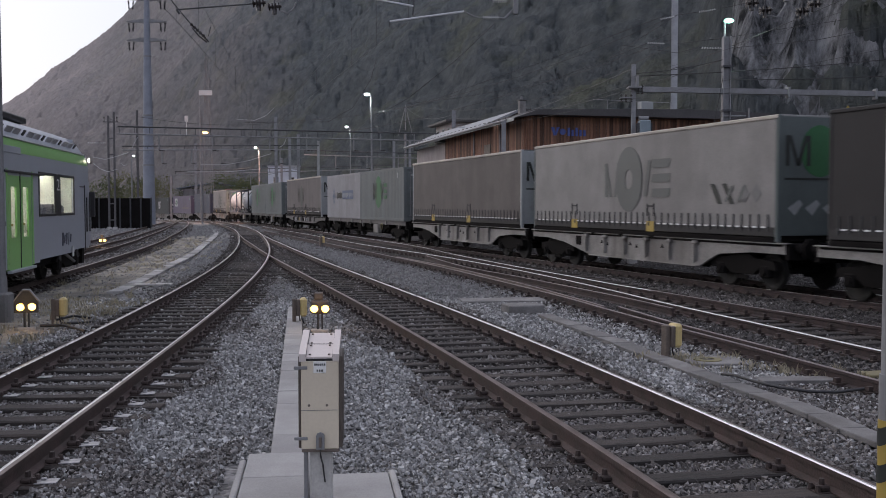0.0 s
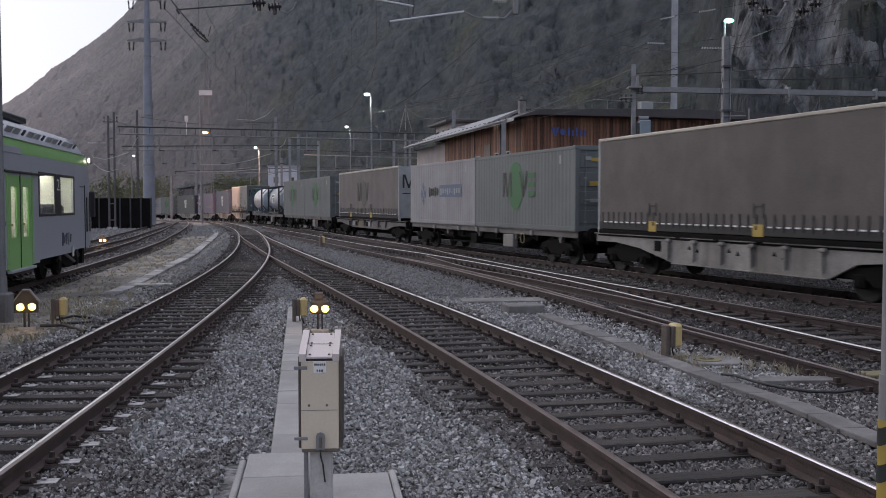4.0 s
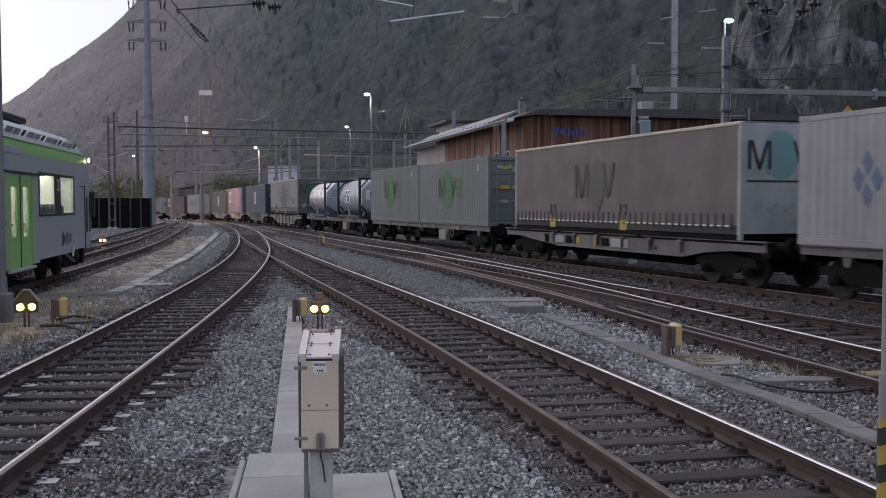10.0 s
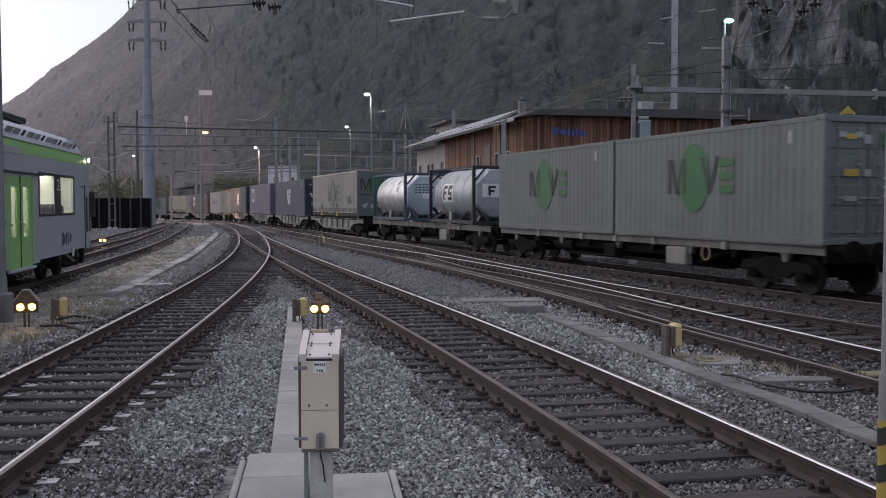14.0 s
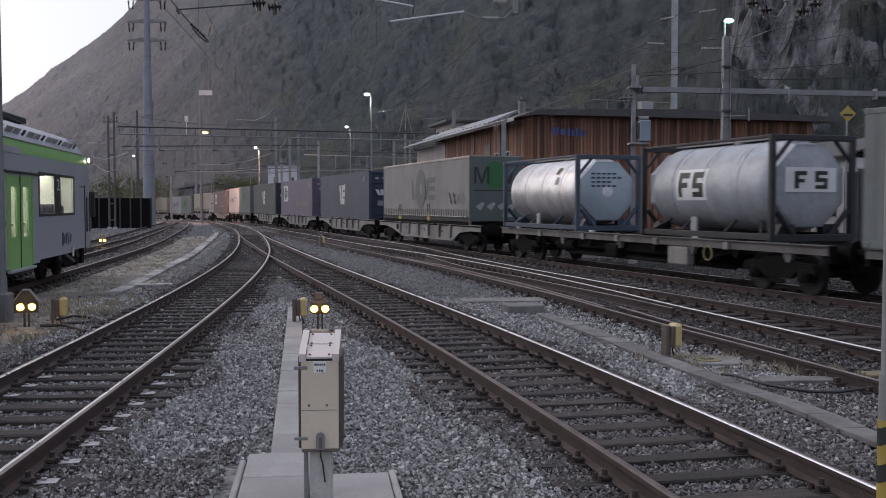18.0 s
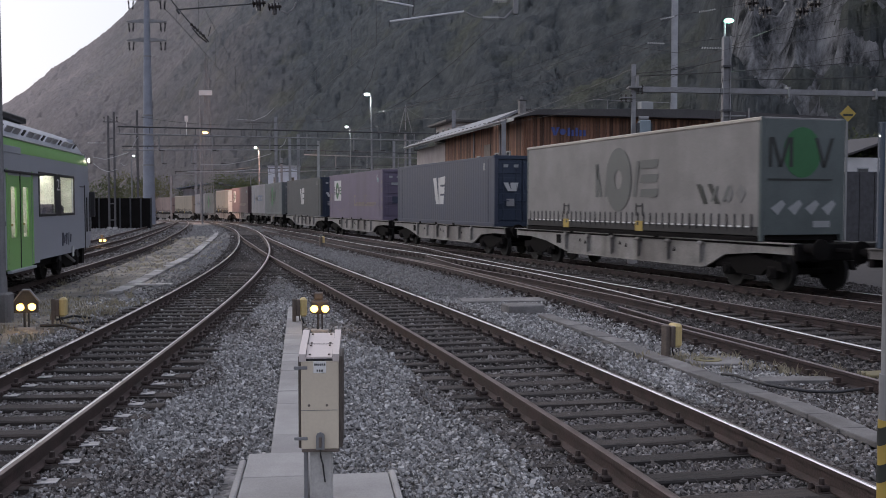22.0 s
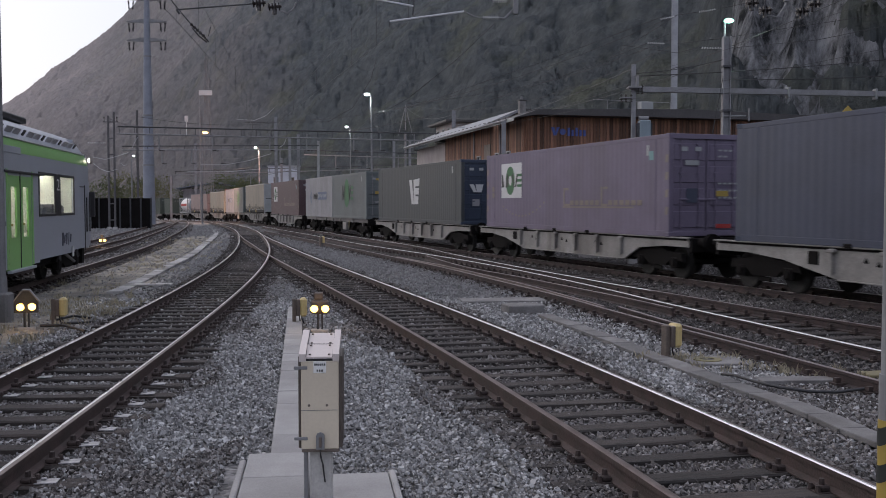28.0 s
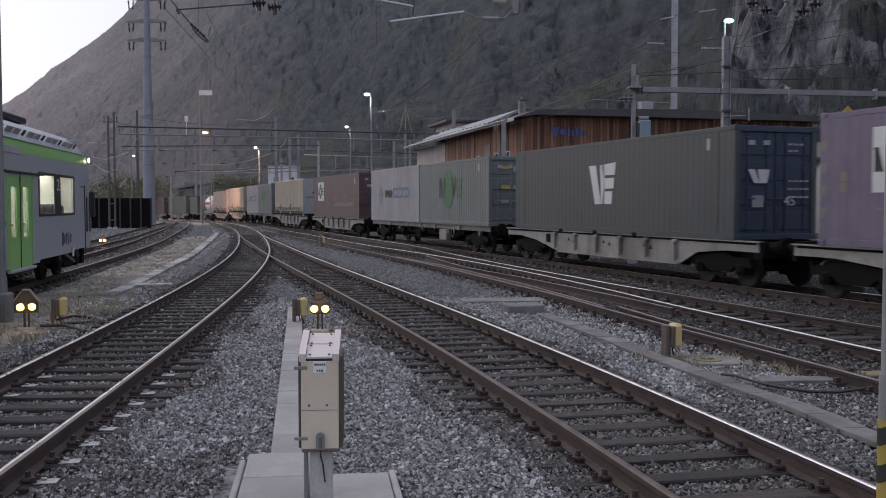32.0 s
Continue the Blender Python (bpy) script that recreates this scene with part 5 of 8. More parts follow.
        for x in (-1.3, 0.1, 1.2):
            part("stripe", Geo().add(*on_shell(x, x + 0.1, 0.5, 0.95, 0.012)), C_WHITE, t)
        part("end_sign", Geo().box(2.89, 0.0, 1.5, 0.02, 1.5, 0.6, 0.004), C_HEM, t)
        g = Geo()
        y = -0.42
        g.box(2.905, y, 1.5, 0.02, 0.12, 0.42).box(2.905, y + 0.16, 1.66, 0.02, 0.26, 0.1).box(2.905, y + 0.13, 1.48, 0.02, 0.2, 0.09)
        y = 0.3
        for z in (1.33, 1.5, 1.67):
            g.box(2.905, y, z, 0.02, 0.36, 0.09)
        g.box(2.905, y - 0.13, 1.59, 0.02, 0.1, 0.12).box(2.905, y + 0.13, 1.41, 0.02, 0.1, 0.12)
        part("end_bars", g, C_BLACK, t)
    else:
        g = Geo()
        for k, n in enumerate((5, 6, 4, 5)):
            for j in range(n):
                g.box(2.886, -0.55 + 0.2 * j, 1.95 - 0.14 * k, 0.01, 0.14, 0.06)
        part("end_markings", g, P_TANKBLUE, t)
        g = Geo()
        for x, a0 in ((0.9, 0.55), (1.1, 0.2)):
            k = 4
            vs = [(xx, -(r + 0.016) * math.cos(a0 + 0.24 * j / k), zc + (r + 0.016) * math.sin(a0 + 0.24 * j / k)) for xx in (x, x + 0.26) for j in range(k + 1)]
            part("sticker", Geo().add(vs, [(j, j + 1, k + 2 + j, k + 1 + j) for j in range(k)]), C_WORNYELLOW if a0 > 0.3 else C_LIGHT, t)
    if stripe:
        vs = [(x, -(r + 0.016) * math.cos(0.1 * j - 0.1), zc + (r + 0.016) * math.sin(0.1 * j - 0.1)) for x in (-2.2, 2.2) for j in range(4)]
        part("red_band", Geo().add(vs, [(j, j + 1, 5 + j, 4 + j) for j in range(3)]), C_RED, t)
    return t


def bogie_parts():
    wheel = Geo().lathe([(0.05, -0.07), (0.15, -0.06), (0.18, -0.02), (0.36, -0.035), (0.40, -0.065), (0.46, -0.065), (0.463, 0.045), (0.49, 0.05), (0.48, 0.075), (0.36, 0.06), (0.18, 0.03), (0.1, 0.05)], 20, Matrix.Rotation(radians(90), 4, "X"))
    fr = Geo()
    for s in (-1, 1):
        y = s * 1.0
        fr.prism([(-1.35, 0.5), (-1.25, 0.72), (-0.5, 0.78), (-0.3, 0.86), (0.3, 0.86), (0.5, 0.78), (1.25, 0.72), (1.35, 0.5), (0.75, 0.56), (0.45, 0.36), (-0.45, 0.36), (-0.75, 0.56)], y - 0.07, y + 0.07, "y")
        for x in (-0.9, 0.9):
            fr.box(x, y, 0.46, 0.34, 0.2, 0.3, 0.03)
            fr.cyl((x - 0.16, y, 0.5), (x - 0.16, y, 0.74), 0.07, n=8).cyl((x + 0.16, y, 0.5), (x + 0.16, y, 0.74), 0.07, n=8)
            fr.cyl((x, s * 1.1, 0.46), (x, s * 1.14, 0.46), 0.1, n=10)
        fr.box(0, s * 1.02, 0.28, 0.5, 0.06, 0.12, 0.02)
    fr.box(0, 0, 0.72, 0.5, 1.9, 0.22, 0.03)
    # wheel steel coloured near black for the shade around the bogies
    return fr.mesh("bogie_frame", P_UNDER), wheel.mesh("wheel", material("worn_shaded_wheel_steel", (0.012, 0.011, 0.01), 0.8, 0.1, 0.3, 5, 0.1, 40))


BOGIE, WHEEL = bogie_parts()
AXLE = Geo().cyl((0, -0.95, 0), (0, 0.95, 0), 0.08, n=10).mesh("axle", P_UNDER)
ROLLING = []  # (wheelset, its place along the wagon)


def wagon(long, deep, m, label, low=0.46, coat=None):
    """A flat container wagon; long is its length over the headstocks."""
    w = thing("container_wagon", m, label, "railway wagon", "wagons of the goods train")
    hl, bx = long / 2, long / 2 - 1.95
    deck = 1.16
    paintwork = coat or (P_FRAME if deep else P_FLATFRAME)
    if deep:
        a = bx - 1.35
        prof = [(-hl + 0.15, deck), (hl - 0.15, deck), (hl - 0.15, deck - 0.24), (bx + 0.5, deck - 0.24), (a + 0.5, deck - 0.34), (a - 0.35, low), (-a + 1.3, low), (-a - 0.5, deck - 0.36), (-bx - 0.5, deck - 0.24), (-hl + 0.15, deck - 0.24)]
    else:
        a = bx - 1.5
        prof = [(-hl + 0.1, deck), (hl - 0.1, deck), (hl - 0.1, deck - 0.2), (-hl + 0.1, deck - 0.2)]
    for s in (-1, 1):
        beam = part("side_beam", Geo().prism(prof, s * 1.10, s * 1.17, "y"), paintwork, w)
        part("beam_flange", Geo().box(0, s * 1.14, deck + 0.015, long - 0.2, 0.2, 0.03, 0.004), paintwork, beam)
        if deep:
            part("lower_flange", Geo().box(0.45, s * 1.15, low - 0.012, 2 * a - 1.75, 0.16, 0.024, 0.004), paintwork, beam)
            part("dark_strip", Geo().box(0, s * 1.176, deck - 0.035, long - 0.5, 0.012, 0.05), P_UNDER, beam, "dark strip under the deck edge")
            n = 6
            for k in range(n):
                x = -a + 1.2 + k * (2 * a - 1.7) / (n - 1)
                part("rib", Geo().prism([(0, 0), (0.1, 0), (0.1, low - deck + 0.15), (0, low - deck + 0.08)], x - 0.02, x + 0.02, "x", Matrix.Translation((0, s * 1.17 - (0.1 if s < 0 else 0), deck - 0.02))).box(x, s * 1.23, deck - 0.08, 0.22, 0.12, 0.09, 0.02), paintwork, beam)
            for k in range(3):
                x = -a + 2.2 + k * (2 * a - 4.4) / 2
                part("stencil", Geo().prism([(x - 0.12, 0.86), (x + 0.06, 0.86), (x - 0.03, 0.98)], s * 1.171, s * 1.176, "y"), P_UNDER, beam)
                part("stencil", Geo().prism([(x + 0.25, 0.8), (x + 0.43, 0.8), (x + 0.34, 0.92)], s * 1.171, s * 1.176, "y"), P_UNDER, beam)
                part("twistlock", Geo().box(x - 0.5, s * 1.2, deck + 0.05, 0.26, 0.14, 0.1, 0.02), P_UNDER, beam)
            if coat:
                for x, wide, m2 in ((-3.4, 0.9, C_LIGHT), (-1.9, 0.22, C_YELLOW), (-0.6, 0.22, C_YELLOW), (0.9, 1.1, C_LIGHT), (-2.6, 0.4, P_UNDER), (0.0, 0.5, P_UNDER)):
                    part("placard", Geo().box(x, s * 1.185, 0.9, wide, 0.02, 0.26, 0.006), m2, beam)
            part("side_plate", Geo().box(-a + 0.55, s * 1.18, 0.9, 0.34, 0.03, 0.3, 0.01), P_UNDER, beam)
        else:
            for x in (-0.3 * long, -0.12 * long, 0.0, 0.12 * long, 0.3 * long):
                part("stake_pocket", Geo().box(x, s * 1.2, deck - 0.12, 0.22, 0.08, 0.2, 0.02), P_FRAME, beam)
            for k in range(9):
                x = (-0.42 + 0.105 * k) * long
                part("deck_bracket", Geo().prism([(x - 0.16, deck - 0.2), (x + 0.16, deck - 0.2), (x + 0.06, deck - 0.42), (x - 0.06, deck - 0.42)], s * 1.0, s * 1.12, "y"), P_UNDER if k % 2 else P_FLATFRAME, w)
                part("twistlock", Geo().box(x + 0.3, s * 1.17, deck + 0.05, 0.3, 0.1, 0.09, 0.02), P_UNDER if k % 3 else C_LIGHT, beam)
            part("air_tank", Geo().cyl((-0.24 * long, s * 0.92, 0.72), (-0.24 * long + 1.3, s * 0.92, 0.72), 0.19, n=14), P_UNDER, w)
            part("brake_wheel", Geo().lathe([(0.17, -0.015), (0.2, -0.015), (0.2, 0.015), (0.17, 0.015)], 16, Matrix.Translation((0.26 * long, s * 1.24, 0.82)) @ Matrix.Rotation(radians(90), 4, "X"), False), C_WORNYELLOW, w, "worn yellow brake wheel")
            part("inner_sill", Geo().prism([(-a - 0.4, deck - 0.2), (a + 0.4, deck - 0.2), (a - 1.6, deck - 0.5), (-a + 1.6, deck - 0.5)], s * 0.86, s * 0.92, "y"), P_UNDER, w)
            part("equipment_box", Geo().box(0.18 * long, s * 1.08, 0.68, 1.0, 0.24, 0.5, 0.03), P_FRAME, w)
            part("equipment_box", Geo().box(-0.02 * long, s * 1.0, 0.66, 0.7, 0.4, 0.4, 0.03), P_UNDER, w)
            part("underframe_truss", Geo().tube([(-a + 1, s * 0.9, deck - 0.4), (-a + 2.2, s * 0.9, 0.45), (a - 2.2, s * 0.9, 0.45), (a - 1, s * 0.9, deck - 0.4)], 0.05, 6), P_UNDER, w)
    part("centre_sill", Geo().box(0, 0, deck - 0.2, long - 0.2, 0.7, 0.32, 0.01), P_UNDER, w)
    # plain blocks added to stop light passing beneath the wagon
    part("rigging_light_block", Geo().box(0, 0.2, 0.58, 2 * a - 1.2, 0.5, 0.42, 0.04).box(0, -0.35, 0.42, 2 * a - 2.2, 0.12, 0.12, 0.02), P_UNDER, w)
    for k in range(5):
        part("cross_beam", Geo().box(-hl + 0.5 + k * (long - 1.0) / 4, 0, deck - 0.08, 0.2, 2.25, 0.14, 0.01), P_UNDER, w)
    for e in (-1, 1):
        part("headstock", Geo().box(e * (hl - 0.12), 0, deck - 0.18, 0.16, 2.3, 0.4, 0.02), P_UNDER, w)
        for s in (-1, 1):
            part("buffer", Geo().lathe([(0.12, 0), (0.12, 0.32), (0.08, 0.33), (0.08, 0.48), (0.25, 0.49), (0.25, 0.53), (0.1, 0.55)], 14, Matrix.Translation((e * (hl - 0.06), s * 0.875, deck - 0.1)) @ Matrix.Rotation(radians(90 * e), 4, "Y")), P_UNDER, w)
        part("coupling", Geo().box(e * (hl + 0.2), 0, deck - 0.14, 0.55, 0.12, 0.1, 0.02).tube([(e * (hl + 0.1), 0.3, deck - 0.2), (e * (hl + 0.25), 0.32, deck - 0.5), (e * (hl + 0.45), 0.3, deck - 0.35)], 0.03, 6), P_UNDER, w)
        b = piece("bogie", BOGIE, w, pose(e * bx, 0, 0))
        for x in (-0.9, 0.9):
            axle = piece("wheelset", AXLE, w, pose(e * bx + x, 0, 0.463))
            ROLLING.append((axle, e * bx + x))
            for s in (-1, 1):
                piece("wheel", WHEEL, axle, pose(0, s * 0.76, 0, 0, 0, 0 if s > 0 else 180))
    return w


SPEED = 5.01
TRAIN = []  # (thing, how far behind the line beside the camera it is at the start, half its wheelbase)


def carry(ob, u, lift=0.0):
    TRAIN.append((ob, u, lift))


LOAD = 1.19  # height of the loads' floor over the rails


def goods_train():
    here = pose(0, 0, 0)
    deep, flat = "grey container wagon with a deep fish-bellied side beam", "long flat grey container wagon with underslung boxes"

    def one(u, long, load):
        carry(load, u, LOAD)
        carry(wagon(long, True, here, deep) if u != 83.6 else wagon(long, True, here, "sooty grey container wagon with a shallow bellied side beam", 0.68, P_FLATFRAME), u)

    one(16.3, 15.0, curtain_box(13.9, 2.96, P_DARKTARP, P_DARKTARP, here, "dark grey tarpaulin swap body on a container wagon"))
    one(31.9, 14.6, curtain_box(13.9, 3.02, P_WHITE, P_ENDGREEN, here, "off-white tarpaulin swap body with a grey ring emblem", "ring", C_GREEN, P_RAILTRIM))
    one(46.95, 14.6, curtain_box(13.9, 2.98, P_BEIGE, P_ENDWHITE, here, "brown-grey tarpaulin swap body with a pale end wall", "", C_TEAL, P_RAILTRIM))
    carry(wagon(19.0, False, here, flat), 64.9)
    carry(steel_container(9.35, 2.88, P_GREENGREY, P_GREENGREY, here, "green-grey steel container with a green disc and dark bars", "disc"), 60.2, LOAD)
    carry(steel_container(9.35, 2.88, P_GREY, P_GREY, here, "light grey steel container with blue lettering bars", "words"), 69.65, LOAD)
    one(83.6, 16.4, curtain_box(14.2, 2.98, P_DUSTY, P_ENDWHITE, here, "brown-grey dusty tarpaulin swap body with faint dark lettering", "faint", C_TEAL, P_RAILTRIM))
    carry(wagon(19.0, False, here, flat), 102.95)
    for u in (98.2, 107.7):
        carry(steel_container(9.35, 2.88, P_GREENGREY, P_GREENGREY, here, "green-grey steel container with a green disc and dark bars", "disc"), u, LOAD)
    carry(wagon(19.0, False, here, flat), 122.9)
    carry(tank_container(P_TANKGREY, P_TANKDARK, here, "grey tank container in a dark frame with a white sign", True), 118.4, LOAD)
    carry(tank_container(P_TANK, P_TANKBLUE, here, "shiny steel tank container in a blue frame", more=0.4), 128.6, LOAD)
    one(142.75, 16.4, curtain_box(13.9, 3.02, P_WHITE, P_ENDGREEN, here, "off-white tarpaulin swap body with a grey ring emblem", "ring", C_GREEN, P_RAILTRIM))
    one(159.9, 16.0, steel_container(13.9, 2.89, P_NAVY, P_NAVYDOOR, here, "dark blue steel container with a white wedge emblem", "wedge"))
    one(176.9, 16.0, steel_container(13.9, 2.89, P_MAROON, P_MAROON, here, "faded maroon steel container with a white poster", "poster"))
    one(193.9, 16.0, steel_container(13.9, 2.89, P_SLATE, P_NAVYDOOR, here, "slate grey and blue steel container with a white wedge emblem", "wedge"))
    carry(wagon(19.0, False, here, flat), 213.1)
    carry(steel_container(9.35, 2.88, P_GREENGREY, P_GREENGREY, here, "green-grey steel container with a green disc and dark bars", "disc"), 208.35, LOAD)
    carry(steel_container(9.35, 2.88, P_GREY, P_GREY, here, "light grey steel container with blue lettering bars", "words"), 217.85, LOAD)
    one(232.5, 16.0, steel_container(13.9, 2.89, P_BROWNRED, P_BROWNRED, here, "brown-red steel container with a white poster", "poster"))
    one(250.6, 16.4, curtain_box(13.5, 2.96, P_SAND, P_ENDWHITE, here, "sand-coloured tarpaulin swap body with a blue diamond on its pale end", "diamond", None, P_RAILTRIM))
    carry(wagon(18.0, False, here, flat), 267.8)
    carry(steel_container(8.4, 2.88, P_GREENGREY, P_GREENGREY, here, "green-grey steel container with a green disc and dark bars", "disc"), 263.6, LOAD)
    carry(steel_container(8.4, 2.88, P_GREY, P_GREY, here, "light grey steel container with blue lettering bars", "words"), 272.1, LOAD)
    one(286.0, 16.0, curtain_box(13.9, 2.9, P_SAND, P_SAND, here, "sand-coloured tarpaulin swap body on a wagon", "", None, P_RAILTRIM))
    one(303.0, 16.0, curtain_box(13.9, 2.9, P_LAMPPINK, P_LAMPPINK, here, "faded pink tarpaulin swap body"))
    carry(wagon(19.0, False, here, flat), 322.0)
    carry(tank_container(P_TANKWHITE, P_ENDWHITE, here, "white tank container with a red band", False, True), 316.0, LOAD)
    carry(steel_container(6.06, 2.6, P_MOSS, P_MOSS, here, "short dark green steel container"), 327.5, LOAD)
    one(341.0, 16.0, steel_container(13.9, 2.89, P_MOSS, P_MOSS, here, "dark green steel container on a wagon"))
    one(358.0, 16.0, steel_container(13.9, 2.89, P_BROWNRED, P_BROWNRED, here, "brown-red steel container on a wagon"))


def motions():
    """The train rolls by at an even pace, drawn towards the camera."""
    for ob, u, lift in TRAIN:
        rows = []
        for k in range(17):
            t = 2.0 * k
            s = u - SPEED * t
            a, b = through_track(s - 4.5)[0], through_track(s + 4.5)[0]
            p, d = (a + b) / 2, a - b
            rows.append((t, pose(p.x, p.y, p.z + lift, 0, 0, math.degrees(math.atan2(d.y, d.x)))))
        walk(ob, rows)
    turn = math.degrees(SPEED / 0.463)          # the wheels roll without slip
    count = int(turn * 32.0 / 75.0) + 1
    for axle, x in ROLLING:
        walk(axle, [(32.0 * k / count, pose(x, 0, 0.463, 0, turn * 32.0 * k / count, 0)) for k in range(count + 1)])


goods_train()


# ---------------------------------------------------------------- the green railcar
GREENPAINT = material("bright_green_paint", (0.24, 0.47, 0.15), 0.35, 0, 0.08, 1.2, 0.02, 20, dirt=0.15, dirt_col=(0.12, 0.14, 0.08))
SILVER = material("silver_grey_paint", (0.37, 0.39, 0.43), 0.4, 0.2, 0.08, 1.0, 0.02, 20, dirt=0.2, dirt_col=(0.16, 0.15, 0.15))
ROOFGREY = material("pale_roof_panel", (0.37, 0.37, 0.38), 0.5, 0.1, 0.12, 1.5, 0.05, 20, dirt=0.3, dirt_col=(0.15, 0.14, 0.14))
BLACKTRIM = material("black_rubber", (0.02, 0.02, 0.022), 0.5, 0, 0.2, 4, 0.05, 30)
CREAM = material("cream_interior_panel", (0.68, 0.67, 0.6), 0.6, 0, 0.08, 1.5, 0.02, 20)
SEATCLOTH = material("dark_seat_cloth", (0.07, 0.065, 0.085), 0.9, 0, 0.3, 6, 0.2, 60)
STRIPLIGHT = glow("warm_strip_light", (1.0, 0.97, 0.88), 17.0)
SIGNALGLOW = glow("warm_signal_lens", (1.0, 0.52, 0.1), 6.0)
WHITEGLOW = glow("white_lamp_glass", (0.9, 1.0, 0.97), 30.0)
CYANGLOW = glow("greenish_lamp_glass", (0.42, 1.0, 0.8), 1.7)
ORANGEGLOW = glow("sodium_lamp_glass", (1.0, 0.55, 0.14), 9.0)
REDGLOW = glow("small_lamp", (1.0, 0.9, 0.7), 8.0)


def pane_glass():
    mt = bpy.data.materials.new("clear_glass")
    mt.use_nodes = True
    bs = mt.node_tree.nodes["Principled BSDF"]
    bs.inputs["Base Color"].default_value = (0.9, 0.95, 0.93, 1)
    bs.inputs["Roughness"].default_value, bs.inputs["Transmission Weight"].default_value, bs.inputs["IOR"].default_value = 0.03, 1.0, 1.1
    return mt


GLASS = pane_glass()


def railcar():
    """Only its leading end reaches into view; x runs forward, the near side is -y."""
    fx, fy = -11.95, 29.2
    head = math.atan2(1, -0.162)
    car = thing("railcar", pose(fx, fy, 0, 0, 0, math.degrees(head)), "green and silver passenger railcar with lit windows, standing", "railcar")
    near = -1.4
    win = [(-6.05, -4.25), (-4.0, -2.1)]
    door = (-8.75, -6.75)
    z0, z1, zw0, zw1 = 0.62, 3.12, 1.72, 2.76

    def wall(x0, x1, za, zb):
        g.box((x0 + x1) / 2, near + 0.03, (za + zb) / 2, x1 - x0, 0.06, zb - za)

    g = Geo()
    wall(-24, door[0], z0, z1)
    wall(door[0], door[1], 2.62, z1)
    wall(door[1], win[0][0], z0, z1)
    wall(win[0][0], win[1][1], z0 + 0.06, zw0)
    wall(win[0][0], win[1][1], zw1, z1)
    wall(win[0][1], win[1][0], zw0, zw1)
    wall(win[1][1], 0.0, z0 + 0.12, z1)
    part("side_wall", g, SILVER, car)
    part("side_wall", Geo().box(-12, 1.37, 1.87, 24, 0.06, 2.5), SILVER, car)
    part("front", Geo().prism([(0.0, 0.7), (0.35, 0.8), (0.55, 1.4), (0.25, 2.6), (-0.25, 3.45), (-0.3, 3.45), (-0.05, 2.9)], -1.37, 1.37, "y"), SILVER, car)
    for s in (-1, 1):
        prof = [(s * 1.40, 3.12), (s * 1.405, 3.17), (s * 1.33, 3.42), (s * 1.28, 3.42), (s * 1.34, 3.12)]
        part("green_band", Geo().prism(prof, -24, -0.12, "x"), GREENPAINT, car)
        part("gutter", Geo().box(-12.2, s * 1.335, 3.44, 23.6, 0.05, 0.035, 0.006), C_WHITE, car)
        prof = [(s * 1.31, 3.45), (s * 1.12, 3.74), (s * 0.86, 3.92), (s * 0.8, 3.88), (s * 1.06, 3.68), (s * 1.24, 3.44)]
        part("roof_side", Geo().prism(prof, -24, -0.3, "x"), SILVER, car)
        for k in range(26):
            x = -1.2 - k * 0.62
            m = Matrix.Translation((x, s * 1.235, 3.6)) @ Matrix.Rotation(s * radians(-34), 4, "X")
            part("roof_panel", Geo().box(0, 0, 0, 0.5 if k % 3 else 0.16, 0.03, 0.24, 0.008, m), ROOFGREY if k % 3 else BLACKTRIM, car)
    part("roof", Geo().prism([(-0.84, 3.86), (0.84, 3.86), (0.7, 3.98), (-0.7, 3.98)], -24, -0.9, "x"), ROOFGREY, car)
    part("roof_nose", Geo().prism([(-0.9, 3.86), (-0.1, 3.45), (-0.9, 3.45)], -1.15, 1.15, "y"), SILVER, car)
    part("roof_unit", Geo().box(-6.5, -0.4, 4.06, 3.4, 0.9, 0.16, 0.03), BLACKTRIM, car)
    part("band_panel", Geo().box(-8.9, near - 0.008, 3.17, 2.4, 0.02, 0.15, 0.006), SILVER, car)
    for x in (door[0] + 0.5, door[1] - 0.5):
        leaf = Geo()
        w, zc = 0.98, 1.62
        leaf.box(x, near + 0.03, 0.92, w, 0.05, 0.7).box(x, near + 0.03, 2.5, w, 0.05, 0.24)
        for s in (-1, 1):
            leaf.box(x + s * 0.365, near + 0.03, 1.83, 0.25, 0.05, 1.12)
        lf = part("door_leaf", leaf, GREENPAINT, car)
        part("door_pane", Geo().box(x, near + 0.03, 1.83, 0.48, 0.012, 1.12), GLASS, lf).visible_shadow = False
        part("door_seal", Geo().box(x - w / 2, near + 0.0, 1.65, 0.03, 0.02, 2.1), BLACKTRIM, lf)
        part("door_grip", Geo().box(x, near + 0.09, 1.55, 0.36, 0.03, 0.05, 0.01), C_YELLOW, lf)
    part("door_surround", Geo().box(door[0] - 0.06, near - 0.006, 1.68, 0.12, 0.02, 2.14, 0.004).box(door[1] + 0.06, near - 0.006, 1.68, 0.12, 0.02, 2.14, 0.004), GREENPAINT, car)
    part("door_track", Geo().box(-7.4, near - 0.03, 2.7, 3.4, 0.05, 0.05, 0.01), BLACKTRIM, car)
    part("door_step", Geo().box(-7.75, near - 0.03, 0.56, 2.1, 0.1, 0.06, 0.01), SILVER, car)
    for x0, x1 in win:
        xc, w = (x0 + x1) / 2, x1 - x0
        fr = Geo()
        for zz in (zw0 + 0.02, zw1 - 0.02):
            fr.box(xc, near - 0.004, zz, w + 0.06, 0.03, 0.07, 0.01)
        for xx in (x0, x1):
            fr.box(xx, near - 0.004, (zw0 + zw1) / 2, 0.07, 0.03, zw1 - zw0, 0.01)
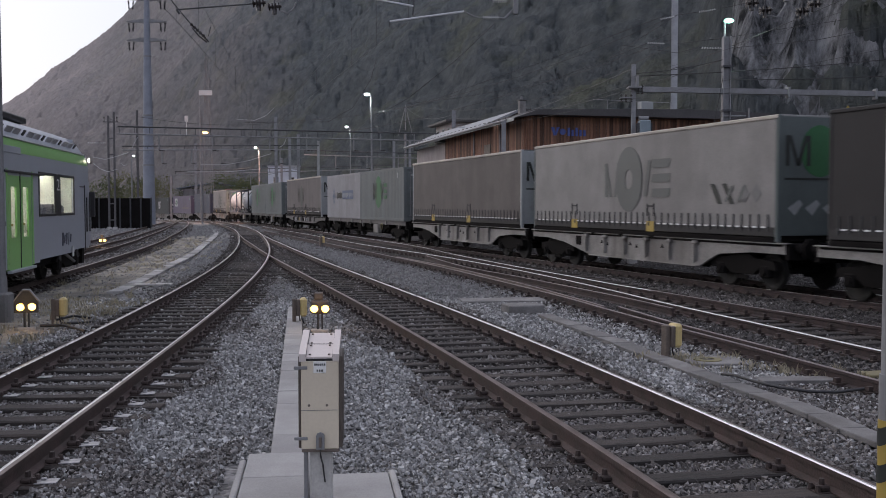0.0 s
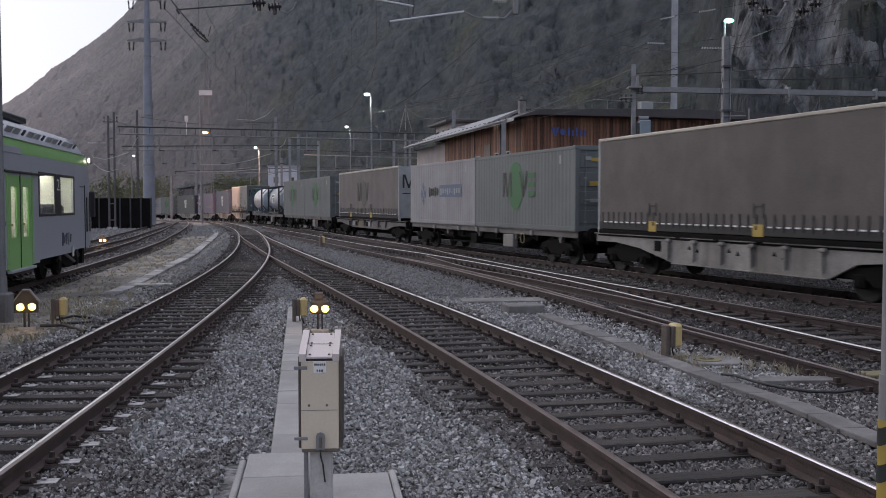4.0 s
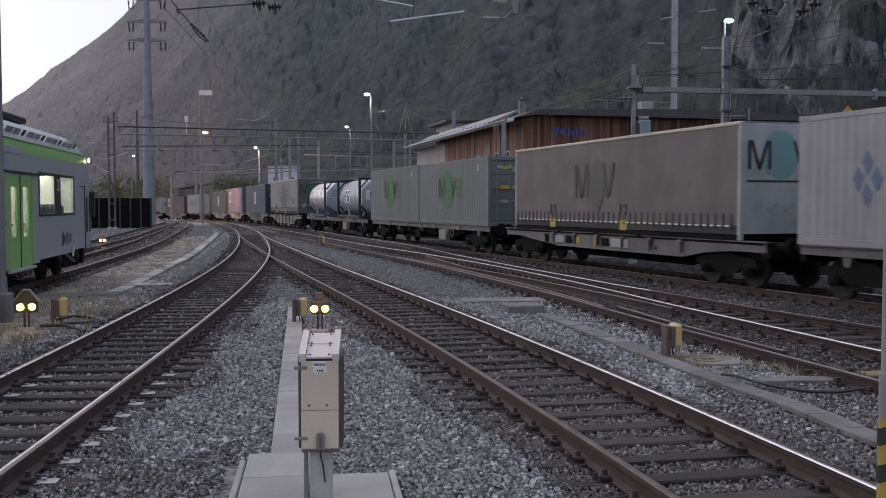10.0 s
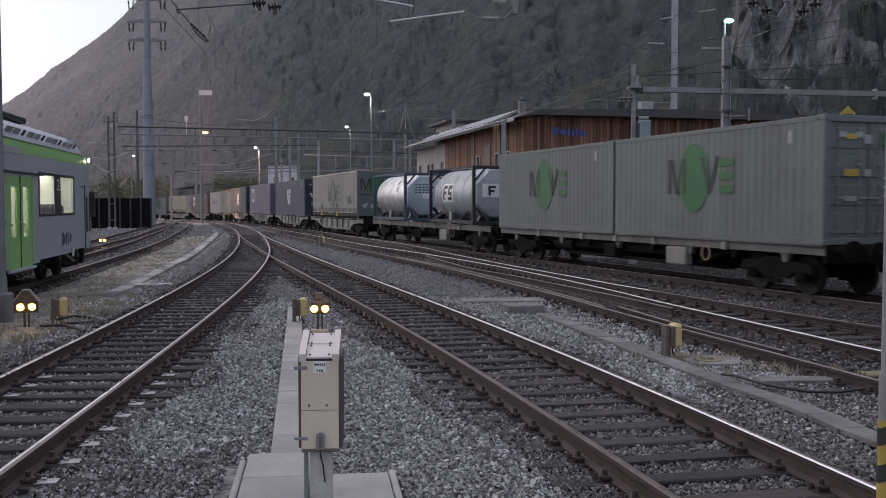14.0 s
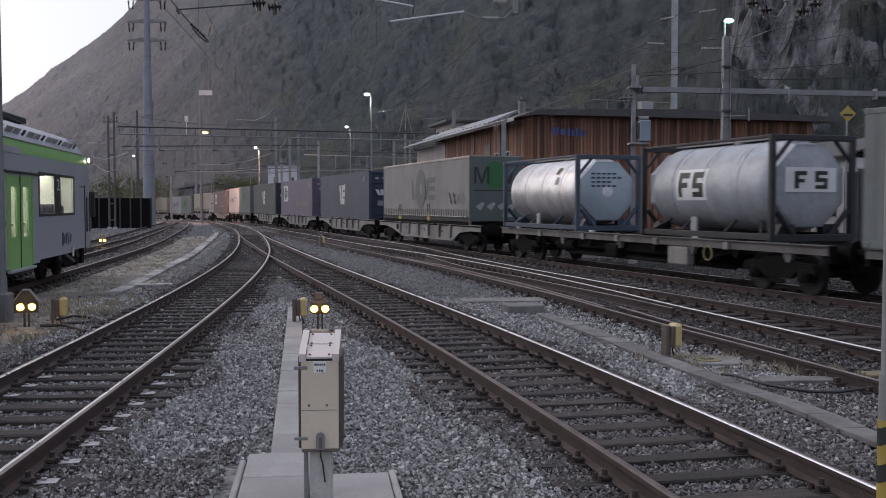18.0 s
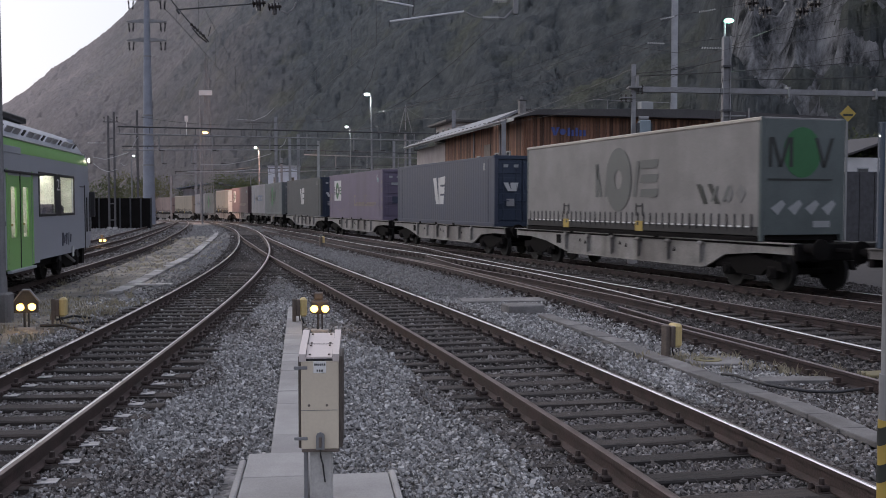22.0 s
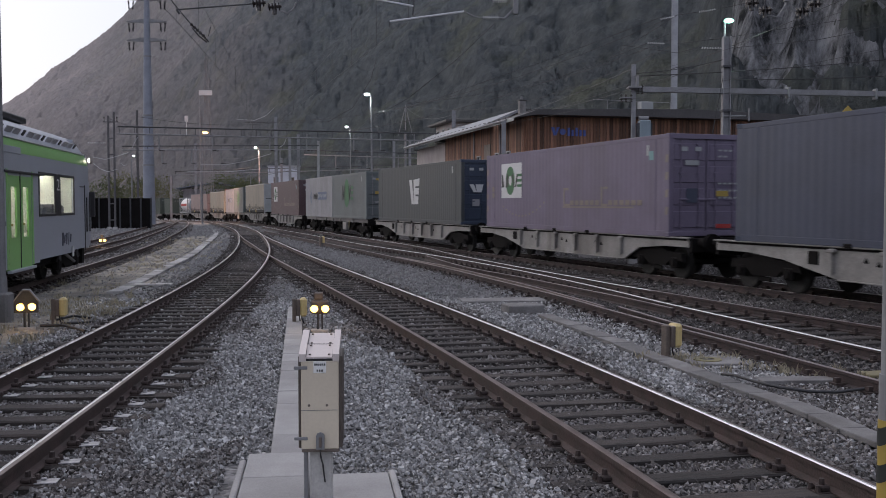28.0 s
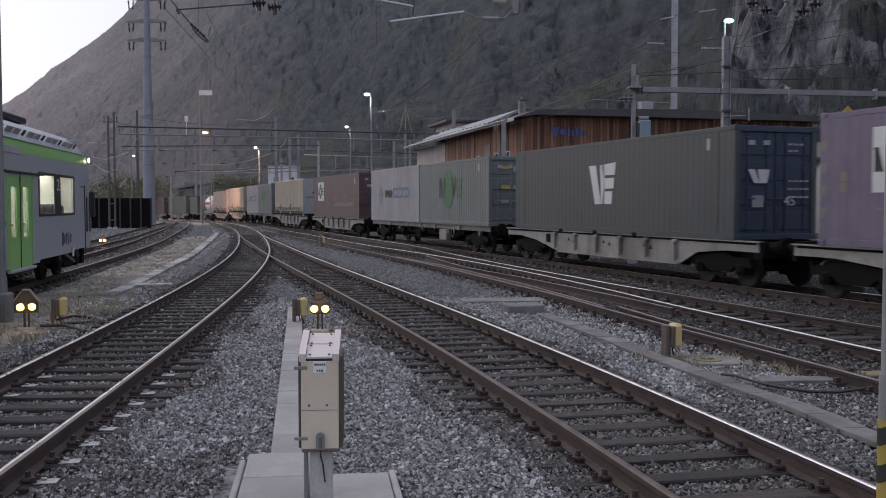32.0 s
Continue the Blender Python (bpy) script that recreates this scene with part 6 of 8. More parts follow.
        f = part("window_frame", fr, BLACKTRIM, car)
        part("pane", Geo().box(xc, near + 0.03, (zw0 + zw1) / 2, w, 0.01, zw1 - zw0), GLASS, f).visible_shadow = False
    part("window_pillar", Geo().box((win[0][1] + win[1][0]) / 2, near - 0.006, (zw0 + zw1) / 2, 0.6, 0.03, zw1 - zw0, 0.004), BLACKTRIM, car)
    lettering("2", 0.42, C_HEM, car, Matrix(((1.7, 0, 0, -4.12), (0, 0, -1, near - 0.026), (0, 1, 0, 2.48), (0, 0, 0, 1))))
    part("cab_door", Geo().box(-0.62, near - 0.01, 1.6, 0.04, 0.02, 1.9).box(-0.95, near - 0.01, 2.5, 0.66, 0.02, 0.03), BLACKTRIM, car)
    part("cab_handrail", Geo().tube([(-0.55, near - 0.05, 1.2), (-0.55, near - 0.05, 2.2)], 0.02, 6).tube([(-0.1, near - 0.05, 1.2), (-0.1, near - 0.05, 2.2)], 0.02, 6), BLACKTRIM, car)
    part("mirror", Geo().box(0.06, near - 0.09, 2.0, 0.12, 0.16, 0.75, 0.02), BLACKTRIM, car)
    part("tail_lamp", Geo().box(0.02, near - 0.02, 3.3, 0.07, 0.05, 0.12, 0.01), REDGLOW, car)
    for k, (w, h) in enumerate(((0.12, 0.34), (0.1, 0.22), (0.1, 0.3), (0.06, 0.34), (0.13, 0.22))):
        part("emblem_bar", bar(Geo(), -3.6 + k * 0.24, 1.08, w * 1.3, h, 0.06, y=1.405), P_NAVY, car)
    part("floor", Geo().box(-12, 0, 0.9, 23.8, 2.66, 0.1), P_UNDER, car)
    part("inner_wall", Geo().box(-12, 0.75, 2.0, 23.8, 0.05, 2.0), CREAM, car)
    part("ceiling", Geo().box(-12, 0, 2.95, 23.8, 2.6, 0.04), CREAM, car)
    for x in (-9.0, -6.4, -1.9):
        part("partition", Geo().box(x, -0.3, 1.9, 0.04, 2.0, 2.0), CREAM, car)
    part("ceiling_light", Geo().box(-8, -0.35, 2.91, 13, 0.16, 0.03), STRIPLIGHT, car)
    for x in (-5.6, -4.6, -3.5, -2.6):
        part("seat", Geo().box(x, -0.75, 1.55, 0.2, 0.95, 0.9, 0.08).box(x + 0.2, -0.75, 1.25, 0.5, 0.95, 0.16, 0.05), SEATCLOTH, car)
    part("notice_board", Geo().box(-5.4, 0.715, 2.35, 0.7, 0.02, 0.5), P_GREENGREY, car)
    part("underfloor_box", Geo().box(-6.0, 0, 0.62, 5.5, 2.3, 0.35, 0.04), P_UNDER, car)
    part("under_valance", Geo().box(-3.2, 1.1, 0.62, 6.0, 0.1, 0.5, 0.02).box(-2.3, 0, 0.78, 4.2, 1.7, 0.24, 0.03), P_UNDER, car)
    for x in (-3.4, -1.2):
        part("spring", Geo().cyl((x, -1.2, 0.5), (x, -1.2, 0.74), 0.12, n=12), DARKSTEEL, car)
        part("axle_box", Geo().box(x, -1.2, 0.42, 0.4, 0.2, 0.3, 0.04), P_UNDER, car)
    part("bogie_side_frame", Geo().prism([(-3.9, 0.5), (-3.7, 0.62), (-2.7, 0.66), (-2.5, 0.5), (-2.1, 0.5), (-1.9, 0.66), (-0.9, 0.62), (-0.7, 0.5), (-1.6, 0.42), (-1.9, 0.28), (-2.7, 0.28), (-3.0, 0.42)], -1.28, -1.14, "y"), P_UNDER, car)
    part("damper", Geo().tube([(-2.9, -1.3, 0.68), (-1.7, -1.3, 0.4)], 0.04, 8), GALV, car)
    part("plough", Geo().prism([(0.0, 0.7), (0.3, 0.75), (0.25, 0.25), (-0.1, 0.25)], -1.2, 1.2, "y"), P_UNDER, car)
    part("side_label", Geo().box(-2.45, near - 0.03, 0.72, 0.2, 0.02, 0.28, 0.004), C_WHITE, car)
    for x in (-2.3, -16.0):
        b = piece("bogie", BOGIE, car, pose(x, 0, 0))
        for dx in (-0.9, 0.9):
            for s in (-1, 1):
                piece("wheel", WHEEL, b, pose(dx, s * 0.76, 0.463, 0, 0, 0 if s > 0 else 180))


railcar()


# ---------------------------------------------------------------- cabinet, slabs and cable troughs
BEIGE = material("beige_cabinet_paint", (0.66, 0.575, 0.445), 0.45, 0, 0.06, 1.5, 0.03, 50, dirt=0.22, dirt_col=(0.25, 0.21, 0.17))
PINKLID = material("pale_metal_lid", (0.60, 0.53, 0.50), 0.4, 0.1, 0.06, 2, 0.03, 50, dirt=0.2, dirt_col=(0.3, 0.25, 0.22))
YELLOWBOX = material("yellow_marker_paint", (0.6, 0.47, 0.21), 0.45, 0, 0.12, 4, 0.05, 40, dirt=0.3, dirt_col=(0.2, 0.15, 0.07))
BROWNPOST = material("brown_grey_post", (0.15, 0.12, 0.10), 0.7, 0.1, 0.25, 4, 0.15, 40)
DRYGRASS = material("dry_grass", (0.38, 0.335, 0.24), 0.9, 0, 0.3, 3, 0, 20, tint=(0.28, 0.25, 0.18), by="island", pieces=0.2, spec=0.2)


PALECONCRETE = material("pale_concrete", (0.5, 0.485, 0.46), 0.85, 0, 0.2, 3, 0.3, 60, dirt=0.4, dirt_col=(0.22, 0.2, 0.18))


def switch_cabinet():
    turn = 4.0
    c = thing("signal_cabinet", pose(-0.83, 6.62, -0.1, 0, 0, turn), "beige metal signal cabinet on a concrete post, with a screwed lid", "electrical cabinet")
    part("post", Geo().box(-0.002, 0.12, 0.24, 0.155, 0.12, 0.48, 0.012), PALECONCRETE, c, "pale concrete post")
    part("post_rail", Geo().box(-0.105, 0.1, 0.22, 0.028, 0.06, 0.44, 0.004), GALV, c)
    body = part("body", Geo().box(0.0, 0.2, 0.76, 0.298, 0.38, 0.63, 0.006), material("dark_cabinet_back", (0.12, 0.10, 0.085), 0.5, 0.2, 0.2, 3), c, "dark back of the cabinet")
    part("front_panel", Geo().box(-0.002, -0.008, 0.745, 0.252, 0.035, 0.6, 0.006), BEIGE, c)
    part("front_seam", Geo().box(-0.002, -0.0265, 0.712, 0.25, 0.003, 0.003), GALV, c)
    part("bottom_edge", Geo().box(0, 0.1, 0.437, 0.25, 0.26, 0.02, 0.003), BROWNPOST, c)
    for x in (-0.075, 0.045):
        part("screw", Geo().cyl((x, -0.024, 0.775 - 0.03), (x, -0.032, 0.775 - 0.03), 0.009, n=8), BROWNPOST, c)
    for z in (0.52, 1.0):
        part("hinge", Geo().box(-0.13, -0.026, z, 0.09, 0.01, 0.022, 0.003), GALV, body)
    part("label", Geo().box(-0.002, -0.028, 1.005, 0.086, 0.004, 0.08, 0.002), material("white_label", (0.78, 0.77, 0.74), 0.5, 0, 0.08, 6), c, "small white label with two lines of print")
    g = Geo()
    for k in range(6):
        g.box(-0.033 + k * 0.013, -0.0315, 1.022, 0.008, 0.003, 0.014)
    for k in range(3):
        g.box(-0.018 + k * 0.016, -0.0315, 0.982, 0.009, 0.003, 0.014)
    tagged(part("label_print", g, C_BLACK, c), kind="stuff")
    part("latch_cover", Geo().prism([(-0.028, 0.45), (0.028, 0.45), (0.028, 0.54), (0.02, 0.557), (0.0, 0.564), (-0.02, 0.557), (-0.028, 0.54)], -0.03, -0.055, "y"), GALV, c, "grey latch cover")
    part("latch_cover_slot", Geo().box(0, -0.058, 0.5, 0.02, 0.006, 0.07, 0.002), BROWNPOST, c)
    part("cable", Geo().tube([(0.0, -0.05, 0.47), (0.004, -0.055, 0.4), (0.012, 0.03, 0.33), (0.026, 0.05, 0.2)], 0.006, 6), BLACKTRIM, c, "thin black cable")
    # the lid: two raised plates between upturned edges
    lift = 1.075
    for k, (y0, y1, z0, z1) in enumerate(((-0.03, 0.17, lift, lift + 0.058), (0.19, 0.40, lift + 0.048, lift + 0.105))):
        part("lid_plate", Geo().prism([(y0, z0), (y1, z1), (y1, z1 - 0.012), (y0, z0 - 0.012)], -0.095, 0.085, "x"), PINKLID, c)
        for s in (-1, 1):
            xs = (-0.14, -0.095) if s < 0 else (0.085, 0.128)
            part("lid_edge", Geo().prism([(y0 - 0.012, z0 - 0.03), (y1, z1 - 0.02), (y1, z1 + 0.024), (y0 - 0.012, z0 + 0.02)], *xs, "x"), PINKLID, c)
        for s in (-1, 1):
            for yy in (y0 + 0.03, y1 - 0.03):
                zz = z0 + (z1 - z0) * (yy - y0) / (y1 - y0)
                part("lid_screw", Geo().cyl((s * 0.065 - 0.005, yy, zz), (s * 0.065 - 0.005, yy, zz + 0.008), 0.008, n=8), BROWNPOST, c)
    # black filler that stands in for the shade under the lid
    part("lid_shadow_gap", Geo().box(0, 0.135, 1.058, 0.25, 0.31, 0.026), BLACKTRIM, c)
    for x in (-0.096, 0.086):
        part("lid_seam", Geo().prism([(-0.032, lift - 0.002), (0.4, lift + 0.106), (0.4, lift + 0.112), (-0.032, lift + 0.004)], x - 0.004, x + 0.004, "x"), BLACKTRIM, c)
    part("lid_seam", Geo().prism([(0.168, lift + 0.03), (0.196, lift + 0.036), (0.196, lift + 0.054), (0.168, lift + 0.061)], -0.14, 0.128, "x"), BLACKTRIM, c)


switch_cabinet()


def ground_slab():
    """The cover of the cable chamber under the cabinet, and the trough that leads away from it."""
    s = thing("chamber_cover", pose(-0.955, 7.0, -0.195, 0, 0, 7.2), "grey concrete cable chamber cover in the ballast", "concrete cover")
    r = random.Random(2)
    for x in (-0.30, 0.31):
        for y in (-0.75, 0.12, 0.8):
            if x > 0 and y > 0.5:
                continue
            part("slab", Geo().box(x if x > 0 else -0.2655, y + (0.03 if x > 0 else 0.0) if y < 0.5 else 0.925, 0.048, 0.585 if x > 0 else 0.515, 0.86 if y < 0.5 else 0.74, 0.095, 0.008), CONCRETE, s)
    for x, y1 in ((-0.553, 1.05), (0.632, 0.6)):
        part("edge_strip", Geo().box(x, (y1 - 1.2) / 2, 0.056, 0.05, y1 + 1.2, 0.11, 0.01), CONCRETE, s)
    t = thing("cable_trough", pose(0, 0, 0), "straight concrete cable trough with flat grey lids", "cable trough")
    x0, y0, x1, y1 = -1.33, 8.32, -3.08, 20.45
    n = 17
    long = math.hypot(x1 - x0, y1 - y0)
    for k in range(n):
        f = (k + 0.5) / n
        part("lid", Geo().box(0, 0, 0, 0.28, long / n - 0.012, 0.07, 0.008, pose(x0 + (x1 - x0) * f, y0 + (y1 - y0) * f, -0.165 + r.uniform(-0.006, 0.006), r.uniform(-0.6, 0.6), r.uniform(-0.6, 0.6), 8.2 + r.uniform(-0.5, 0.5))), CONCRETE, t)
    t = thing("cable_trough", pose(0, 0, 0), "winding concrete cable trough half sunk in ballast", "cable trough")
    pts = [(4.35, 6.2), (4.12, 8.2), (3.95, 9.4), (3.78, 10.6), (3.47, 11.8), (3.1, 13.5), (2.78, 15.2), (2.36, 17.4), (2.0, 19.2)]
    for a, b in zip(pts[:-1], pts[1:]):
        d = math.hypot(b[0] - a[0], b[1] - a[1])
        m = max(1, round(d / 0.75))
        for k in range(m):
            f = (k + 0.5) / m
            part("lid", Geo().box(0, 0, 0, 0.29, d / m - 0.01, 0.06, 0.008, pose(a[0] + (b[0] - a[0]) * f, a[1] + (b[1] - a[1]) * f, -0.176 + r.uniform(-0.008, 0.008), r.uniform(-1, 1), r.uniform(-1.5, 1.5), math.degrees(math.atan2(b[1] - a[1], b[0] - a[0])) - 90)), OLDCONCRETE, t)
    part("branch_lid", Geo().box(0, 0, 0, 1.0, 0.3, 0.06, 0.008, pose(4.38, 12.1, -0.178, 0, 0, 4)), OLDCONCRETE, t)
    c = solid("ground_cable", Geo().tube([(3.5, 12.3, -0.13), (3.6, 12.1, -0.11), (3.74, 11.64, -0.115), (3.92, 11.4, -0.13), (4.2, 11.26, -0.15), (4.5, 11.2, -0.15), (4.88, 11.35, -0.14), (5.3, 11.7, -0.15)], 0.018, 8), BLACKTRIM, "thick black cable lying across a cable trough", "cable")
    solid("ground_cable", Geo().tube([(-7.2, 18.3, -0.15), (-7.07, 18.75, -0.13), (-6.6, 18.5, -0.14), (-6.45, 17.95, -0.15), (-6.9, 17.7, -0.15)], 0.024, 8).tube([(-7.1, 17.3, -0.14), (-6.7, 17.3, -0.13), (-6.05, 16.6, -0.15)], 0.026, 8), BLACKTRIM, "loop of black cable lying on the ballast", "cable")
    d = thing("drain_cover", pose(3.67, 13.6, -0.2), "round drain opening with a worn yellow ring in concrete", "drain cover")
    part("slab", Geo().box(0.08, 0.0, 0.02, 0.75, 0.7, 0.05, 0.01), OLDCONCRETE, d)
    part("ring", Geo().lathe([(0.1, 0.045), (0.1, 0.058), (0.2, 0.058), (0.2, 0.045)], 20, None, False), C_WORNYELLOW, d)
    part("hole", Geo().cyl((0, 0, 0.04), (0, 0, 0.05), 0.1, n=16), BLACKTRIM, d)
    solid("yellow_slab", Geo().box(0, 0, 0.02, 0.5, 0.3, 0.05, 0.01), C_WORNYELLOW, "small worn yellow slab beside the rusty rail", "slab", pose(5.6, 12.5, -0.19, 0, 0, 10))
    solid("concrete_block", Geo().box(0, 0, 0.09, 0.75, 0.62, 0.18, 0.02), OLDCONCRETE, "square concrete block in the ballast beside the crossover", "concrete block", pose(1.62, 20.0, -0.21, 0, 0, 12))
    solid("concrete_slab", Geo().box(0, 0, 0.02, 1.9, 0.8, 0.05, 0.01), OLDCONCRETE, "flat concrete slab bedded in ballast", "concrete slab", pose(1.35, 22.3, -0.2, 0, 0, 8))
    # a curving row of lids along the left track
    t = thing("cable_trough", pose(0, 0, 0), "curving concrete cable trough along the track", "cable trough")
    line = spline([(24.6, -8.15), (26.2, -8.35), (33.8, -9.5), (42, -10.75), (51.3, -12.5), (62, -14.55), (72.7, -16.7), (80, -18.5)])
    for x, y, a in along(line, 0.9):
        sunk = 0.03 * r.random() if y < 34 else 0.0
        part("lid", Geo().box(0, 0, 0, 0.34, 0.88, 0.07, 0.008, pose(x, y, -0.168 - sunk + r.uniform(-0.006, 0.006), r.uniform(-0.5, 0.5), r.uniform(-1, 1), math.degrees(a) - 90)), OLDCONCRETE if r.random() < 0.3 else CONCRETE, t)
    part("branch_lid", Geo().box(0, 0, 0, 1.0, 0.5, 0.06, 0.01, pose(-7.85, 26.6, -0.172, 0, 0, 5)), CONCRETE, t)


ground_slab()


def dwarf_signal(x, y, turn, label, hood=True, shine=0.0):
    s = thing("dwarf_signal", pose(x, y, -0.2, 0, 0, turn), label, "ground signal", "ground signals in the yard")
    part("foot", Geo().box(0, 0, 0.02, 0.3, 0.22, 0.06, 0.01), CONCRETE, s)
    part("pole", Geo().cyl((-0.03, 0, 0.03), (-0.03, 0, 0.32), 0.02, n=8).cyl((0.04, 0, 0.03), (0.04, 0, 0.32), 0.015, n=8), DARKSTEEL, s)
    if hood:
        part("housing", Geo().prism([(-0.2, 0.3), (0.2, 0.3), (0.2, 0.5), (0.06, 0.68), (-0.06, 0.68), (-0.2, 0.5)], -0.02, 0.16, "y"), DARKSTEEL, s, "dark triangular housing")
    else:
        part("housing", Geo().box(0, 0.07, 0.43, 0.3, 0.16, 0.24, 0.03).box(-0.02, 0.07, 0.62, 0.16, 0.14, 0.12, 0.02), BROWNPOST, s, "small dark housing")
    if shine:
        l = new("signal_light", bpy.data.lights.new("signal_light", "POINT"))
        l.data.energy, l.data.color, l.data.shadow_soft_size = shine, (1.0, 0.6, 0.22), 0.06
        l.parent, l.location = s, (0, -0.42, 0.36)
    if hood:
        part("hood", Geo().prism([(-0.22, 0.5), (-0.2, 0.5), (-0.05, 0.69), (0.05, 0.69), (0.2, 0.5), (0.22, 0.5), (0.06, 0.71), (-0.06, 0.71)], -0.1, 0.16, "y"), GALV, s)
    for k in (-1, 1):
        l = part("lens", Geo().lathe([(0.066, 0), (0.06, 0.025), (0.036, 0.045), (0.005, 0.05)], 14, Matrix.Translation((k * 0.095, -0.02, 0.405)) @ Matrix.Rotation(radians(90), 4, "X")), SIGNALGLOW, s, "glowing warm signal lens")
        part("lens_rim", Geo().lathe([(0.067, -0.02), (0.08, -0.02), (0.08, 0.05), (0.067, 0.05)], 14, Matrix.Translation((k * 0.095, -0.02, 0.405)) @ Matrix.Rotation(radians(90), 4, "X"), False), BLACKTRIM, s)


def yellow_marker(x, y, turn, label, high=0.48):
    s = thing("marker_post", pose(x, y, -0.2, 0, 0, turn), label, "marker post", "yellow marker posts")
    part("post", Geo().box(-0.09, 0, high / 2, 0.07, 0.12, high, 0.008), BROWNPOST, s)
    part("back_box", Geo().box(-0.02, 0, high - 0.16, 0.07, 0.2, 0.3, 0.01), BROWNPOST, s)
    part("marker_box", Geo().box(0.075, 0, high - 0.15, 0.13, 0.22, 0.34, 0.035), YELLOWBOX, s, "yellow rounded box")
    part("cable", Geo().tube([(0.0, 0.02, high - 0.3), (0.01, 0.03, 0.1), (0.03, 0.05, 0.0)], 0.012, 6).tube([(0.04, 0.0, high - 0.3), (0.05, 0.02, 0.1), (0.1, 0.03, 0.0)], 0.012, 6), BLACKTRIM, s)


dwarf_signal(-2.12, 16.9, 6, "dwarf signal with two glowing lenses in ballast", False, 2.2)
dwarf_signal(-7.3, 17.2, 20, "dwarf signal with two glowing lenses in dry grass", True, 2.2)
dwarf_signal(-16.9, 48.9, 20, "dwarf signal with two glowing lenses beside rusty rails", False, 5.0)
yellow_marker(-2.62, 17.9, 10, "yellow marker box on a brown post beside a dwarf signal")
yellow_marker(-7.0, 17.9, 12, "yellow marker box on a brown post in dry grass")
yellow_marker(3.25, 14.0, 25, "yellow marker box on a brown post beside the crossover")
yellow_marker(-6.15, 50.0, 20, "small yellow marker box far along the crossover", 0.55)


def dry_grass():
    """Tufts of dry grass between the tracks."""
    rng = np.random.default_rng(21)
    vs, fs = [], []
    def tuft(x, y, z, h):
        for _ in range(rng.integers(7, 13)):
            a, l = rng.uniform(0, 2 * math.pi), rng.uniform(0.2, 0.7)
            bx, by = x + rng.uniform(-0.08, 0.08), y + rng.uniform(-0.08, 0.08)
            hh = h * rng.uniform(0.5, 1.2)
            dx, dy, w = math.cos(a) * l * hh, math.sin(a) * l * hh, 0.006
            k = len(vs)
            vs.extend([(bx - w, by, z), (bx + w, by, z), (bx + dx * 0.5 + w, by + dy * 0.5, z + hh * 0.6), (bx + dx * 0.5 - w, by + dy * 0.5, z + hh * 0.6), (bx + dx, by + dy, z + hh * 0.85)])
            fs.extend([(k, k + 1, k + 2), (k, k + 2, k + 3), (k + 3, k + 2, k + 4)])
    for _ in range(230):
        y = rng.uniform(14, 60)
        cx = np.interp(y, [14, 30, 60], [-7.6, -9.6, -15.2])
        x = cx + rng.normal(0, 0.7 + 0.012 * y)
        if x > np.interp(y, [p[1] for p in TRACK_LEFT], [p[0] for p in TRACK_LEFT]) - 1.6 or noise.noise((x * 0.4, y * 0.25, 3)) < -0.12:
            continue
        tuft(x, y, -0.2, 0.12 if rng.uniform() < 0.85 else 0.26)
    for _ in range(150):
        x, y = rng.uniform(-9.6, -6.4), rng.uniform(14.6, 22.0)
        tuft(x, y, -0.2, rng.uniform(0.09, 0.2))
    for _ in range(40):
        f = rng.uniform()
        tuft(3.2 + 2.2 * f + rng.normal(0, 0.25), 14.2 - 2.6 * f + rng.normal(0, 0.3), -0.2, 0.13)
    tagged(new("dry_grass", big_mesh("dry_grass", np.array(vs), np.array(fs), DRYGRASS)), "thin dry yellow grass and weeds between the tracks", "grass", kind="stuff")


dry_grass()


# ---------------------------------------------------------------- masts, gantries, wires and lamps
def h_mast(x, y, z0, z1, w, label, group="catenary masts", mat=None, turn=0.0, deep=None):
    """A rolled-steel mast of H section on a concrete foot."""
    mat = mat or MASTGREY
    m = thing("catenary_mast", pose(x, y, z0, 0, 0, turn), label, "mast", group)
    h, d = z1 - z0, deep or w
    part("web", Geo().box(0, 0, h / 2, w * 0.12, d * 0.8, h), mat, m)
    for s in (-1, 1):
        part("flange", Geo().box(0, s * d * 0.45, h / 2, w, d * 0.1, h, 0.003), mat, m)
    part("foot", Geo().box(0, 0, 0.1, w * 2.2, d * 2.2, 0.4, 0.03), CONCRETE, m)
    return m


def round_mast(x, y, z0, z1, r0, r1, label, name="pole", category="pole", group="", mat=None):
    m = thing(name, pose(x, y, z0), label, category, group)
    part("shaft", Geo().cyl((0, 0, 0), (0, 0, z1 - z0), r0, r1, 14), mat or GALV, m)
    part("collar", Geo().cyl((0, 0, 0), (0, 0, 0.3), r0 * 1.25, r0 * 1.15, 14), mat or GALV, m)
    return m


def insulator(g, p, q, r=0.06, n=7):
    """A row of dark porcelain discs between two points."""
    p, q = Vector(p), Vector(q)
    d = (q - p) / n
    g.cyl(p, q, r * 0.35, n=8)
    for k in range(n):
        a = p + d * (k + 0.2)
        g.cyl(a, a + d * 0.3, r, r * 0.7, 10)
    return g


PORCELAIN = material("brown_porcelain", (0.035, 0.028, 0.026), 0.25, 0, 0.2, 5, 0.0, 30)
PALEARM = material("pale_aluminium_arm", (0.62, 0.62, 0.64), 0.4, 0.2, 0.1, 5, 0.02, 30)
PALEPORCELAIN = material("pale_insulator", (0.42, 0.42, 0.42), 0.3, 0, 0.1, 5, 0.0, 30)


